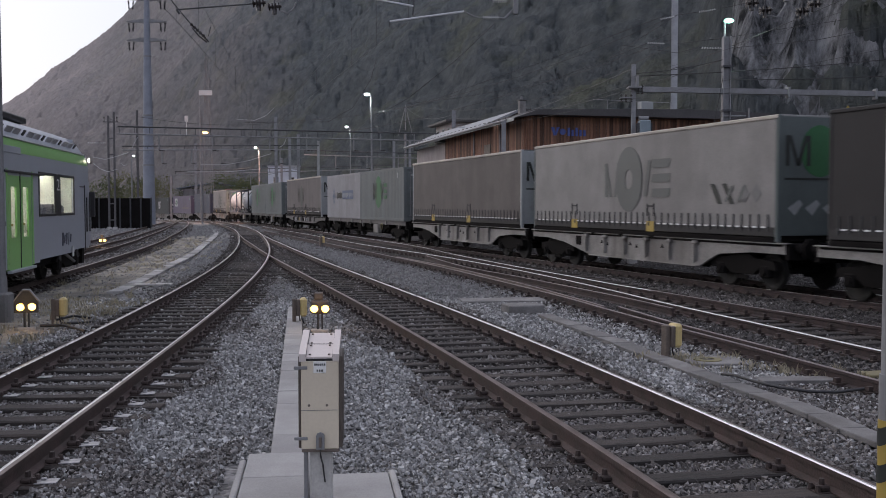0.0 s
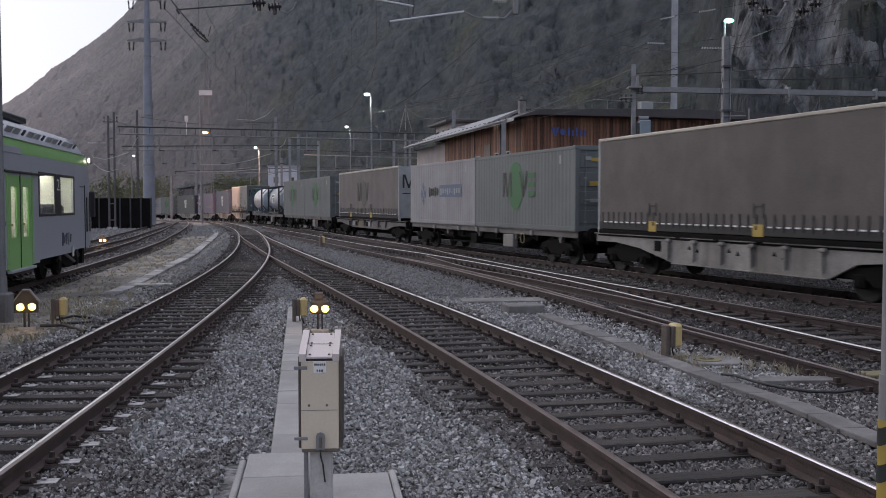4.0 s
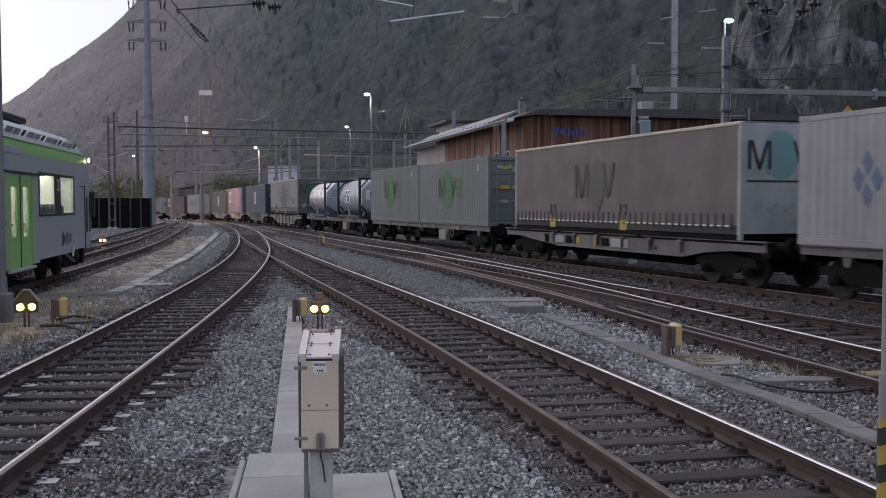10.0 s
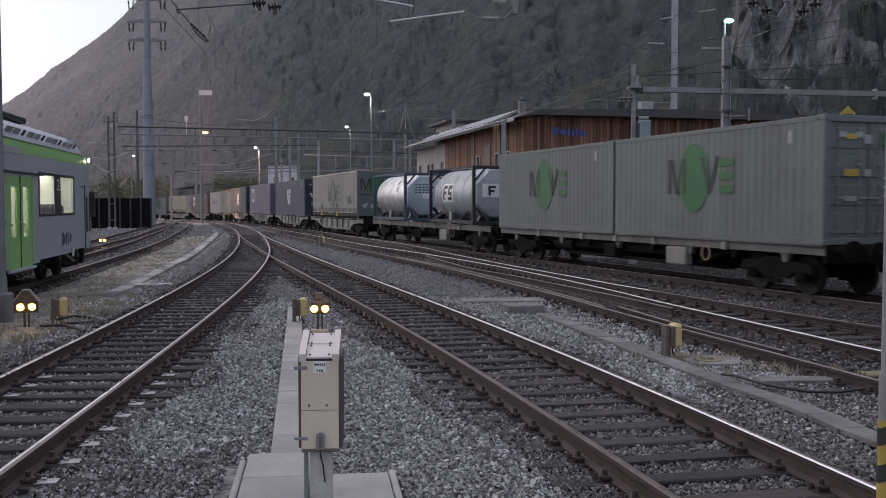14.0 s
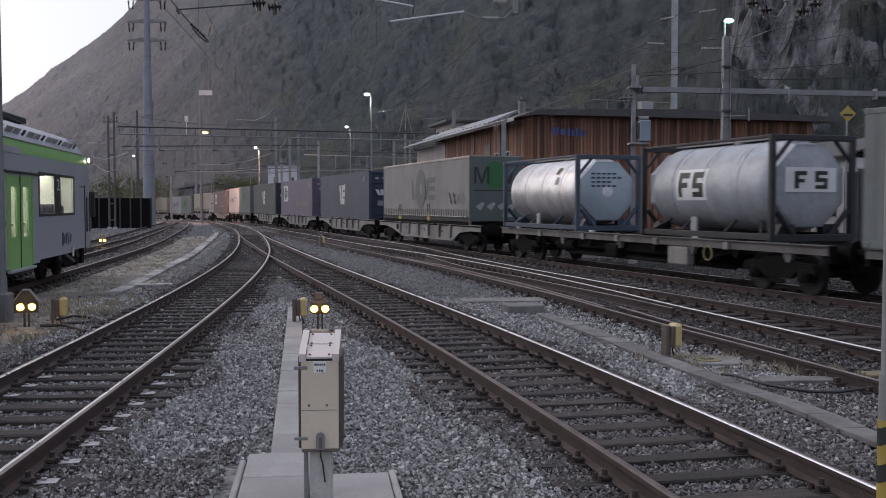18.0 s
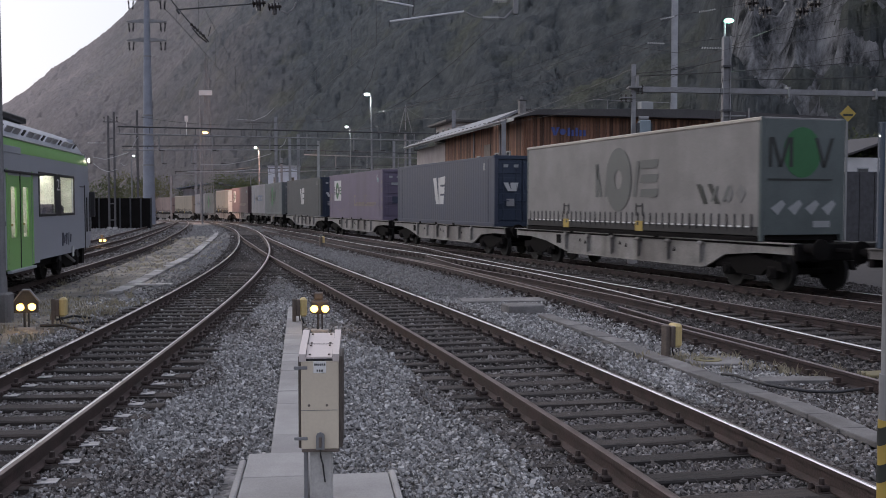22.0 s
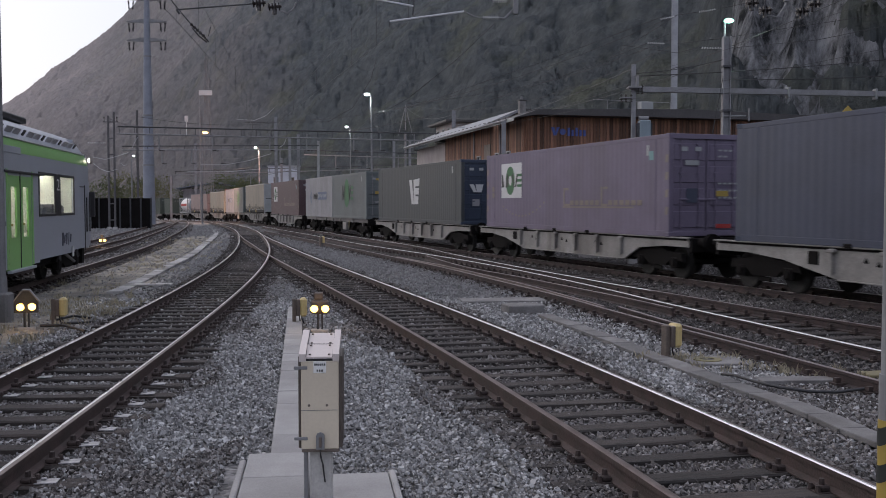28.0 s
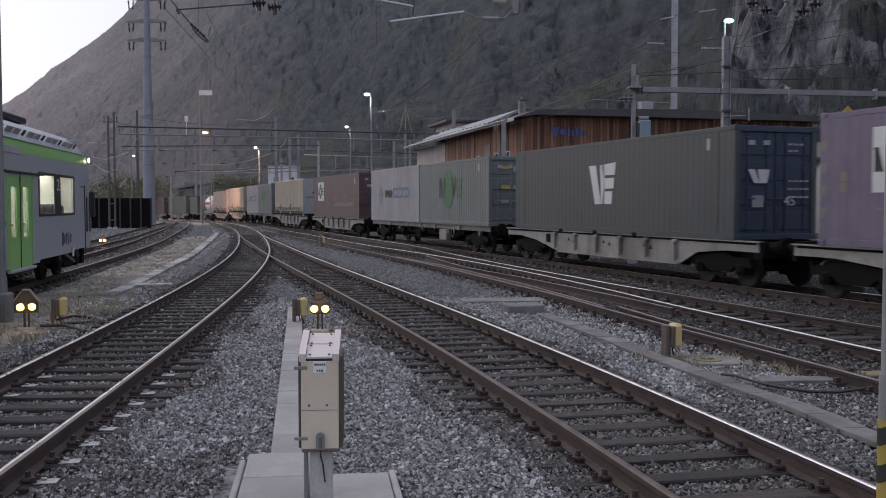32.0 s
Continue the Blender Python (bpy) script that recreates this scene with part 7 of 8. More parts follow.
def wire(name, pts, r, label, category="overhead wire", mat=None, sag=0.0, parts=()):
    line = []
    for a, b in zip(pts[:-1], pts[1:]):
        a, b = Vector(a), Vector(b)
        for k in range(12):
            t = k / 12
            p = a.lerp(b, t)
            line.append((p.x, p.y, p.z - 4 * sag * t * (1 - t)))
    line.append(pts[-1])
    return solid(name, Geo().tube(line, r, 5), mat or WIRE, label, category, group="overhead wires of the yard")


def truss(name, a, b, high, label, n=24, wide=0.5, r=0.05, hangers=(), low=None):
    """A lattice beam between two points at the level of its lower chord."""
    a, b = Vector(a), Vector(b)
    t = thing(name, pose(*a), label, "gantry beam", "gantries over the yard")
    d = b - a
    side = Vector((-d.y, d.x, 0)).normalized() * wide / 2
    up = Vector((0, 0, high))
    for o in (side, -side):
        for u in (Vector(), up):
            part("chord", Geo().tube([o + u, d + o + u], r, 5), DARKSTEEL if u.z or not low else low, t)
    lac = Geo()
    for k in range(n):
        p, q = d * (k / n), d * ((k + 1) / n)
        if not low:
            lac.tube([p + side, q + side + up], r * 0.5, 4).tube([p - side + up, q - side], r * 0.5, 4)
        lac.tube([p + side + up, p - side + up], r * 0.45, 4)
        lac.tube([p + side, p + side + up], r * 0.45, 4)
    tagged(part("lacing", lac, DARKSTEEL, t), kind="stuff")
    for f, drop in hangers:
        p = d * f
        part("hanger", Geo().box(p.x, p.y, -drop / 2, 0.1, 0.1, drop, 0.01), GALV, t)
        part("insulator", insulator(Geo(), (p.x, p.y, -drop), (p.x + 0.5, p.y + 0.1, -drop - 0.05), 0.07), PORCELAIN, t)
    return t


def light_pole(x, y, z0, z1, r, head, glass, label, arms=((0.8, 0.0),), power=0.0, colour=(1, 1, 1), aim=(0, 0, -1), cone=140):
    m = thing("yard_lamp", pose(x, y, z0), label, "street lamp", "yard lamps")
    h = z1 - z0
    part("shaft", Geo().cyl((0, 0, 0), (0, 0, h - 0.3), r, r * 0.7, 10), GALV, m)
    for dx, dy in arms:
        part("arm", Geo().tube([(0, 0, h - 0.35), (dx * 0.25, dy * 0.25, h - 0.05), (dx * 0.6, dy * 0.6, h)], r * 0.55, 6), GALV, m)
        part("lamp_head", Geo().box(dx * 0.75, dy * 0.75, h + 0.06, head * 2.1, head, 0.1, 0.03), GALV, m)
        part("lamp_glass", Geo().lathe([(head * 0.75, 0.0), (head * 0.72, -0.2 * head), (head * 0.5, -0.45 * head), (0.01, -0.56 * head)], 14, Matrix.Translation((dx * 0.75, dy * 0.75, h + 0.02))), glass, m, "glowing lamp glass")
    if power:
        l = new("lamp_light", bpy.data.lights.new("lamp_light", "SPOT"))
        l.data.energy, l.data.color, l.data.shadow_soft_size = power, colour, 0.15
        l.data.spot_size, l.data.spot_blend = radians(cone), 0.6
        l.parent, l.location = m, (arms[0][0] * 0.75, arms[0][1] * 0.75, h - 0.2)
        l.rotation_mode = "QUATERNION"
        l.rotation_quaternion = Vector(aim).to_track_quat("-Z", "Y")
    return m


# weathered dark steel, its tone lifted for the haze
OLDMAST = material("dark_weathered_mast", (0.125, 0.118, 0.12), 0.7, 0.1, 0.3, 2, 0.1, 30)


def masts_and_wires():
    g0 = -0.25
    # a tall transmission mast at the end of the yard
    p = thing("transmission_mast", pose(-32.75, 110, g0), "tall tapered grey steel transmission mast with cross arms", "pylon")
    # the grey-blue is lightened to hold the haze before the mast
    part("shaft", Geo().cyl((0, 0, 0), (0, 0, 31), 0.72, 0.2, 12), material("hazed_grey_blue_paint", (0.235, 0.25, 0.29), 0.65, 0.1, 0.15, 1.0, 0.05, 10), p)
    for z in (6.5, 12.0, 18.5):
        part("joint", Geo().cyl((0, 0, z), (0, 0, z + 0.16), 0.85 - z * 0.02, n=12), GALV, p)
    for z in (22.45, 20.4, 24.9):
        part("cross_arm", Geo().prism([(-2.2, z), (0, z + 0.3), (2.2, z), (2.2, z - 0.1), (0, z - 0.22), (-2.2, z - 0.1)], -0.14, 0.14, "y"), GALV, p)
        for s in (-1, 1):
            for dx in (-0.25, 0.3):
                part("insulator", insulator(Geo(), (s * 1.75 + dx, 0, z - 0.2), (s * 1.75 + dx * 0.7, 0, z - 1.15), 0.13), DARKSTEEL, p)
    # masts of the far yard
    for x, y, z1, w in ((-28.75, 85, 9.6, 0.14), (-28.25, 85, 9.9, 0.14), (-29.35, 95, 11.0, 0.17), (-18.9, 112, 11.86, 0.31), (-15.35, 105, 9.4, 0.3), (-16.1, 104, 8.93, 0.26), (-13.1, 104, 8.64, 0.24), (-6.45, 130, 10.3, 0.34), (-4.35, 130, 10.3, 0.34), (0.98, 90, 10.5, 0.34), (-43.75, 175, 12.8, 0.42), (-41.3, 150, 6.4, 0.25), (-24.5, 150, 9.0, 0.3)):
        h_mast(x, y, g0 + fall(y), z1, w, "grey steel catenary mast in the yard" if x > -27 or y > 96 else "dark weathered steel catenary mast beside the fence", mat=None if x > -27 or y > 96 else OLDMAST)
    tw = thing("catenary_mast", pose(-28.5, 85, g0), "pair of dark steel posts tied by flat battens", "mast", "catenary masts")
    for k in range(7):
        part("batten", Geo().box(0, -0.09, 0.9 + k * 1.4, 0.6, 0.03, 0.1, 0.004), OLDMAST, tw)
    part("cross_piece", Geo().box(0, -0.1, 9.3, 1.3, 0.06, 0.08, 0.01), OLDMAST, tw)
    for dx in (-0.55, 0.55):
        part("insulator", insulator(Geo(), (dx, -0.1, 9.32), (dx, -0.1, 9.75), 0.09, 4), PORCELAIN, tw)
    mast = thing("lattice_mast", pose(-35.75, 150, g0 + fall(150)), "slender lattice steel mast with a floodlight panel", "lattice mast")
    for sx in (-1, 1):
        for sy in (-1, 1):
            part("leg", Geo().tube([(sx * 0.85, sy * 0.85, 0), (sx * 0.12, sy * 0.12, 25)], 0.06, 5), GALV, mast)
    lac = Geo()
    for k in range(16):
        z, w = k * 1.5, 0.85 - 0.0292 * k * 1.5
        z2, w2 = z + 1.5, 0.85 - 0.0292 * (k + 1) * 1.5
        for s in (-1, 1):
            lac.tube([(-w, s * w, z), (w2, s * w2, z2)], 0.03, 4).tube([(w, s * w, z), (-w2, s * w2, z2)], 0.03, 4)
    tagged(part("lacing", lac, GALV, mast), kind="stuff")
    part("floodlight_panel", Geo().box(0.05, -0.9, 19.4, 2.0, 0.2, 0.75, 0.04), C_WHITE, mast, "pale floodlight panel")
    part("mast_pole", Geo().cyl((-0.95, -0.4, 0), (-0.95, -0.4, 19.2), 0.1, n=8), GALV, mast)
    part("top_lamp", Geo().box(-3.1, 0, 15.6, 0.5, 0.4, 0.9, 0.05).cyl((-3.1, 0, 13.0), (-3.1, 0, 15.2), 0.06, n=6), C_WHITE, mast)
    # lattice gantries across the tracks
    truss("gantry_beam", (-29.5, 90, 8.4), (1.05, 90, 7.7), 0.66, "long lattice gantry beam across the yard", 22, 0.4, 0.055, [(f, 1.5) for f in (0.12, 0.28, 0.45, 0.56, 0.7, 0.78, 0.88)], GALV)
    truss("gantry_beam", (-18.2, 130, 8.5), (-1.8, 130, 8.0), 0.6, "lattice gantry beam in the far yard", 12, 0.3, 0.06, [(f, 1.8) for f in (0.25, 0.5, 0.75)], GALV)
    truss("gantry_beam", (-42, 155, 6.6), (-3.5, 160, 7.9), 0.55, "far lattice gantry beam over the tracks", 16, 0.3, 0.06, [(f, 1.5) for f in (0.3, 0.6, 0.85)], GALV)
    truss("gantry_beam", (-33.7, 104, 7.69), (-13, 104, 7.77), 0.41, "lattice gantry beam beside the transmission mast", 16, 0.3, 0.05, [(f, 1.4) for f in (0.2, 0.35, 0.5, 0.8)], MASTGREY)
    tri = thing("gantry_peak", pose(-5.3, 140, g0 + fall(140)), "triangular steel peak on a tall mast", "mast")
    part("shaft", Geo().cyl((0, 0, 0), (0, 0, 12.6), 0.16, 0.14, 8), GALV, tri)
    part("peak", Geo().tube([(-1.0, 0, 12.3), (0, 0, 16.4)], 0.06, 5).tube([(1.0, 0, 12.3), (0, 0, 16.4)], 0.06, 5).tube([(0, 0, 13), (0, 0, 16.6)], 0.09, 5), GALV, tri)
    # yard lamps
    s = thing("warning_sign", pose(-32.6, 150, g0 + fall(150)), "white triangular warning board on a thin post", "railway sign")
    part("post", Geo().cyl((0, 0, 0), (0, 0, 4.6), 0.05, n=6), GALV, s)
    part("board", Geo().prism([(-0.52, 4.9), (0.52, 4.9), (0.0, 4.0)], -0.1, -0.06, "y"), C_RED, s)
    part("board_face", Geo().prism([(-0.36, 4.81), (0.36, 4.81), (0.0, 4.19)], -0.115, -0.1, "y"), C_WHITE, s)
    light_pole(-27.35, 112, g0, 10.15, 0.1, 0.42, ORANGEGLOW, "tall yard lamp glowing orange", ((0.62, -0.1),), 23000, (1.0, 0.55, 0.38), (-2, 22, -9), 115)
    light_pole(-23.05, 124, g0, 9.1, 0.1, 0.25, WHITEGLOW, "yard lamp with a white glow on a bent arm", ((-0.6, -0.1),), 900, (1.0, 0.97, 0.88))
    light_pole(-7.22, 100, g0, 13.1, 0.11, 0.36, WHITEGLOW, "tall yard lamp with two white heads", ((-0.6, 0.0),), 1400, (0.9, 1.0, 0.95))
    light_pole(-10.75, 115, g0, 11.0, 0.09, 0.27, WHITEGLOW, "yard lamp with a white glow", ((-0.6, 0.0),), 900, (0.9, 1.0, 0.95))
    for x, y, z in ((-31.5, 100, 6.9),):
        light_pole(x, y, g0, z, 0.08, 0.16, WHITEGLOW, "thin yard lamp beside the transmission mast", ((0.3, 0.0),))
    # pale jumpers between the masts of the yard
    for pts in (((-29.7, 6.0), (-28.7, 5.8), (-27.6, 6.1), (-26.7, 6.4)), ((-29.7, 5.45), (-29.1, 5.0), (-28.5, 4.75), (-27.6, 5.0)), ((-27.4, 5.5), (-27.1, 5.25), (-26.75, 5.45)), ((-26.4, 6.8), (-26.1, 7.4), (-25.9, 7.7)),
                ((-30.2, 7.2), (-28.6, 7.2)), ((-17.5, 9.2), (-16.0, 9.1), (-15.0, 9.5), (-14.3, 10.2)), ((-13.9, 6.8), (-13.5, 7.1), (-13.3, 7.6)), ((-20.6, 5.35), (-18.4, 5.35), (-16.5, 5.7), (-14.6, 6.3)), ((-21.8, 4.75), (-18.4, 4.75), (-15.5, 5.0))):
        wire("jumper_wire", [(x, 84.0, z) for x, z in pts], 0.022, "pale sagging jumper wire between yard masts", mat=PALEPORCELAIN)
    # the portal behind the goods train
    b = thing("portal_beam", pose(7.25, 38, 6.3), "grey box-section portal beam on masts behind the train", "gantry beam", "gantries over the yard")
    d = Vector((22, 2.0, -0.18))
    part("beam", Geo().sweep([(0, 0, 0), tuple(d)], [(-0.12, 0.0), (0.12, 0.0), (0.12, 0.2), (-0.12, 0.2)]), GALV, b)
    for f in (0.28, 0.44, 0.62):
        part("clamp", Geo().box(d.x * f, d.y * f - 0.02, d.z * f + 0.08, 0.09, 0.34, 0.42, 0.02), GALV, b)
    m = h_mast(7.3, 38, -0.3, 7.35, 0.16, "slim steel mast carrying switchgear behind the train", turn=0)
    part("switch_frame", Geo().box(0, -0.1, 6.75, 0.5, 0.5, 0.07, 0.01).box(-0.3, -0.1, 6.35, 0.5, 0.3, 0.05, 0.01).box(0.1, -0.1, 6.95, 0.1, 0.4, 0.5, 0.02), GALV, m)
    for dx in (-0.5, -0.32, -0.12, 0.15, 0.3):
        part("insulator", insulator(Geo(), (dx, -0.15, 6.2 if dx < 0 else 6.5), (dx, -0.15, 6.5 if dx < 0 else 6.85), 0.06, 4), PORCELAIN, m)
    m = thing("transformer", pose(7.66, 37.7, 4.36), "blue-grey pole-mounted transformer with cooling fins", "transformer")
    part("tank", Geo().box(0, 0, 0.42, 0.42, 0.45, 0.8, 0.03), material("pale_blue_grey_paint", (0.2, 0.25, 0.28), 0.45, 0.1, 0.12, 2), m)
    for s in (-1, 1):
        for k in range(5):
            part("fin", Geo().box(s * 0.24, -0.18 + k * 0.09, 0.42, 0.07, 0.02, 0.6), DARKSTEEL, m)
    part("conservator", Geo().cyl((-0.2, 0, 0.9), (0.16, 0, 0.9), 0.09, n=12), GALV, m)
    part("bracket", Geo().box(-0.2, 0.2, -0.05, 0.7, 0.7, 0.08, 0.01).box(-0.38, 0.3, 0.5, 0.1, 0.1, 1.2), GALV, m)
    m = h_mast(10.93, 38.3, -0.3, 8.45, 0.3, "stout steel mast with a bright lamp on top", turn=90)
    part("lamp_rod", Geo().cyl((0.12, 0.05, 8.7), (0.12, 0.05, 9.3), 0.035, n=8), C_WHITE, m)
    part("lamp_glass", Geo().lathe([(0.02, -0.1), (0.16, -0.05), (0.2, 0.0), (0.13, 0.07), (0.02, 0.1)], 14, Matrix.Translation((0.12, -0.1, 9.38))), CYANGLOW, m, "glowing lamp glass")
    l = new("lamp_light", bpy.data.lights.new("lamp_light", "POINT"))
    l.data.energy, l.data.color, l.data.shadow_soft_size = 60, (0.55, 1.0, 0.8), 0.1
    l.parent, l.location = m, (0.12, -0.5, 9.2)
    part("bracket", Geo().box(0, -0.3, 5.7, 0.25, 0.9, 0.06, 0.01).box(0, -0.9, 5.75, 0.06, 0.06, 0.5, 0.01), GALV, m)
    part("band", Geo().box(0, 0, 7.6, 0.36, 0.36, 0.08, 0.01).box(0, 0, 5.9, 0.36, 0.36, 0.1, 0.01), DARKSTEEL, m)
    wire("stay_wire", [(10.8, 38.2, 7.0), (9.9, 38.2, 2.0)], 0.018, "thin steel stay of a mast")
    h_mast(17.7, 76, -0.3, 19.0, 0.42, "tall pale grey steel mast behind the wooden building", mat=material("pale_mast_paint", (0.34, 0.345, 0.36), 0.6, 0.1, 0.15, 2, 0.1, 30))
    for pts in (((11.79, 12.33), (16.45, 15.29), (19.39, 15.72), (31.0, 18.2)), ((16.47, 13.28), (19.89, 13.71), (23.46, 14.27), (34.0, 15.8)), ((12.6, 13.2), (16.48, 12.65), (18.11, 13.04), (19.9, 12.96), (26.38, 13.56), (34.0, 15.1))):
        wire("feeder_wire", [(x, 70, z) for x, z in pts], 0.02, "thin feeder wire past the tall mast")
    wire("feeder_wire", [(2.61, 50, 11.1), (0.68, 50, 9.27), (-1.74, 50, 7.35), (-3.36, 50, 6.44)], 0.014, "thin slanting feeder wire over the yard")
    wire("feeder_wire", [(-5.37, 80, 13.63), (-5.83, 80, 12.0), (-7.3, 80, 9.78), (-9.26, 80, 8.65), (-16.0, 80, 8.6)], 0.018, "thin slack feeder wire beside a yard lamp")
    wire("feeder_wire", [(-3.39, 90, 11.11), (1.23, 90, 11.62), (6.72, 90, 12.54), (11.07, 90, 13.45), (17.6, 76, 14.6)], 0.02, "thin feeder wire above the depot")
    wire("feeder_wire", [(-3.1, 85, 10.27), (0.48, 85, 11.38), (3.92, 85, 12.63), (8.51, 85, 14.16), (17.0, 76, 16.4)], 0.02, "thin feeder wire above the depot")
    st = thing("line_insulators", pose(0, 70, 0), "rows of pale line insulators either side of a tall mast", "insulator")
    for a, b in (((14.4, 13.35), (15.6, 13.3)), ((18.2, 13.0), (19.7, 12.97)), ((15.3, 15.0), (16.3, 15.2)), ((18.0, 15.5), (19.2, 15.7))):
        part("insulator", insulator(Geo(), (a[0], 0, a[1]), (b[0], 0, b[1]), 0.07, 8), PALEPORCELAIN, st)
    h_mast(3.37, 55, -0.3, 6.63, 0.24, "grey steel catenary mast before the wooden depot")
    # a yellow diamond board on its own post
    s = thing("distance_board", pose(17.95, 44, -0.3), "yellow diamond board with a black bar on a post", "railway sign")
    part("post", Geo().cyl((0, 0, 0), (0, 0, 6.2), 0.05, n=8), GALV, s)
    part("board", Geo().prism([(0, 5.95), (0.36, 6.31), (0, 6.67), (-0.36, 6.31)], -0.06, -0.09, "y"), C_YELLOW, s)
    part("board_bar", Geo().box(0, -0.095, 6.25, 0.42, 0.01, 0.1), C_BLACK, s)
    # the mast at the edge of the railcar, and the striped post beside the camera
    m = round_mast(-8.22, 18.3, 0.35, 9.5, 0.085, 0.07, "round grey steel mast on a concrete foot", "catenary_mast", "mast", "catenary masts")
    part("foot", Geo().box(0, 0, -0.3, 0.34, 0.34, 0.62, 0.04), OLDCONCRETE, m)
    part("band", Geo().cyl((0, 0, 1.25), (0, 0, 1.33), 0.105, n=14), GALV, m)
    s = thing("striped_post", pose(1.372, 3.0, -0.2), "grey steel post with black and yellow stripes at its foot", "post")
    part("shaft", Geo().cyl((0, 0, 0), (0, 0, 3.6), 0.028, n=16), GALV, s)
    part("sleeve", Geo().cyl((0, 0, 1.0), (0, 0, 1.54), 0.034, n=16), C_YELLOW, s)
    part("cap", Geo().cyl((0, 0, 1.54), (0, 0, 1.68), 0.033, n=16), GALV, s)
    for k in range(5):
        z = 1.03 + k * 0.115
        ring = Geo()
        nn = 16
        for q in (0.0, 0.055):
            ring.v += [(0.0355 * math.cos(2 * math.pi * i / nn), 0.0355 * math.sin(2 * math.pi * i / nn), z + q + 0.9 * 0.0355 * math.cos(2 * math.pi * i / nn)) for i in range(nn)]
        ring.f += [(i, (i + 1) % nn, nn + (i + 1) % nn, nn + i) for i in range(nn)]
        part("black_stripe", ring, C_BLACK, s)
    # overhead line: contact wire, carrying wire and droppers for each track
    runs = [("over the curving track", TRACK_LEFT, 5.5), ("over the straight track", TRACK_RIGHT, 5.5), ("over the through track", [tuple(through_track(float(q))[0].xy) for q in range(-40, 150, 2)], 5.4)]
    for words, line, z in runs:
        pts = [p for p in line if -30 < p[1] < 112]
        low = thing("contact_wire", pose(0, 0, 0), "taut overhead contact wire with droppers " + words, "overhead wire", "overhead wires of the yard")
        part("contact", Geo().tube([(x, y, z) for x, y in pts[::6]], 0.0045, 5), WIRE, low)
        hi = []
        for x, y in pts[::6]:
            f = ((y + 33) % 50) / 50
            zz = z + 1.35 - 3.2 * f * (1 - f)
            hi.append((x, y, zz))
            part("dropper", Geo().tube([(x, y, z), (x, y, zz)], 0.004, 4), WIRE, low)
        part("carrying_wire", Geo().tube(hi, 0.0045, 5), WIRE, low)
    # the cross span above the near tracks with its fittings
    c = thing("cross_span", pose(0, 17, 0), "steel cross span with arms and insulators over the near tracks", "overhead wire", "overhead wires of the yard")
    part("span_wire", Geo().tube([(-8.2, 1.3, 7.6), (-2, 0, 6.9), (4, 0, 6.9), (14, 0.5, 7.6)], 0.014, 5), WIRE, c)
    part("registration_arm", Geo().tube([(-0.91, 0, 5.12), (0.36, 0, 5.29)], 0.017, 6), PALEARM, c, "pale steady arm")
    part("registration_arm", Geo().tube([(-1.5, 0, 5.56), (-0.5, 0, 5.38)], 0.015, 6), PALEARM, c, "pale steady arm")
    part("drop_clip", Geo().tube([(-0.5, 0, 5.9), (-0.5, 0, 5.38), (-0.52, 0, 5.22)], 0.014, 5).tube([(-0.91, 0, 5.12), (-0.91, 0, 5.03)], 0.012, 5), DARKSTEEL, c)
    part("arm_insulator", insulator(Geo(), (0.68, 0, 5.18), (0.96, 0, 5.18), 0.04, 8), PALEPORCELAIN, c)
    part("arm_insulator", insulator(Geo(), (0.85, 0.05, 5.48), (1.1, 0.05, 5.48), 0.04, 8), PALEPORCELAIN, c)
    part("arm_link", Geo().tube([(0.36, 0, 5.29), (0.55, 0, 5.2), (0.68, 0, 5.18)], 0.009, 5), GALV, c)
    part("arm_link", Geo().tube([(0.96, 0, 5.18), (1.05, 0, 5.17), (1.2, 0, 5.32)], 0.022, 6), GALV, c)
    part("bracket", Geo().box(1.24, 0, 5.45, 0.09, 0.08, 0.42, 0.01).box(1.24, 0, 6.3, 0.06, 0.06, 1.3), GALV, c)
    for x, y in ((-3.15, 5.42), (-2.88, 5.36), (5.27, 5.42), (5.5, 5.3), (6.13, 5.28), (6.33, 5.4)):
        part("porcelain", insulator(Geo(), (x - 0.1, 0, y), (x + 0.12, 0, y + 0.02), 0.075, 4).cyl((x, 0, y), (x, 0, y - 0.12), 0.04, n=8), PORCELAIN, c)
        part("hanger", Geo().tube([(x, 0, y), (x + 0.05, 0, 6.9)], 0.014, 5), DARKSTEEL, c)
    part("jumper", Geo().tube([(-2.78, 0, 5.3), (-2.66, 0, 5.26), (-2.56, 0, 5.33), (-2.5, 0, 5.45)], 0.016, 5), GALV, c)
    part("jumper", Geo().tube([(5.55, 0, 5.22), (5.72, 0, 5.2), (5.85, 0, 5.4), (5.86, 0, 5.6)], 0.016, 5).tube([(5.86, 0, 5.6), (5.95, 0, 5.35), (6.1, 0, 5.24)], 0.012, 5), GALV, c)
    part("post_stub", Geo().box(5.86, 0, 5.85, 0.08, 0.08, 0.8, 0.01), GALV, c)
    part("pull_off", Geo().tube([(-4.55, 0, 5.32), (-3.1, 0, 5.43)], 0.013, 5).tube([(-4.55, 0, 5.32), (-4.5, 0, 5.25)], 0.02, 5), DARKSTEEL, c)
    si = thing("section_insulator", pose(-4.16, 17, 4.9), "dark section insulator hanging in the overhead wire", "overhead wire", "overhead wires of the yard")
    part("runner", Geo().tube([(-0.08, -0.2, 0.08), (-0.02, 0, -0.02), (0.06, 0.25, -0.09)], 0.012, 5).tube([(-0.03, -0.2, 0.09), (0.03, 0, 0.0), (0.09, 0.25, -0.08)], 0.012, 5), DARKSTEEL, si)
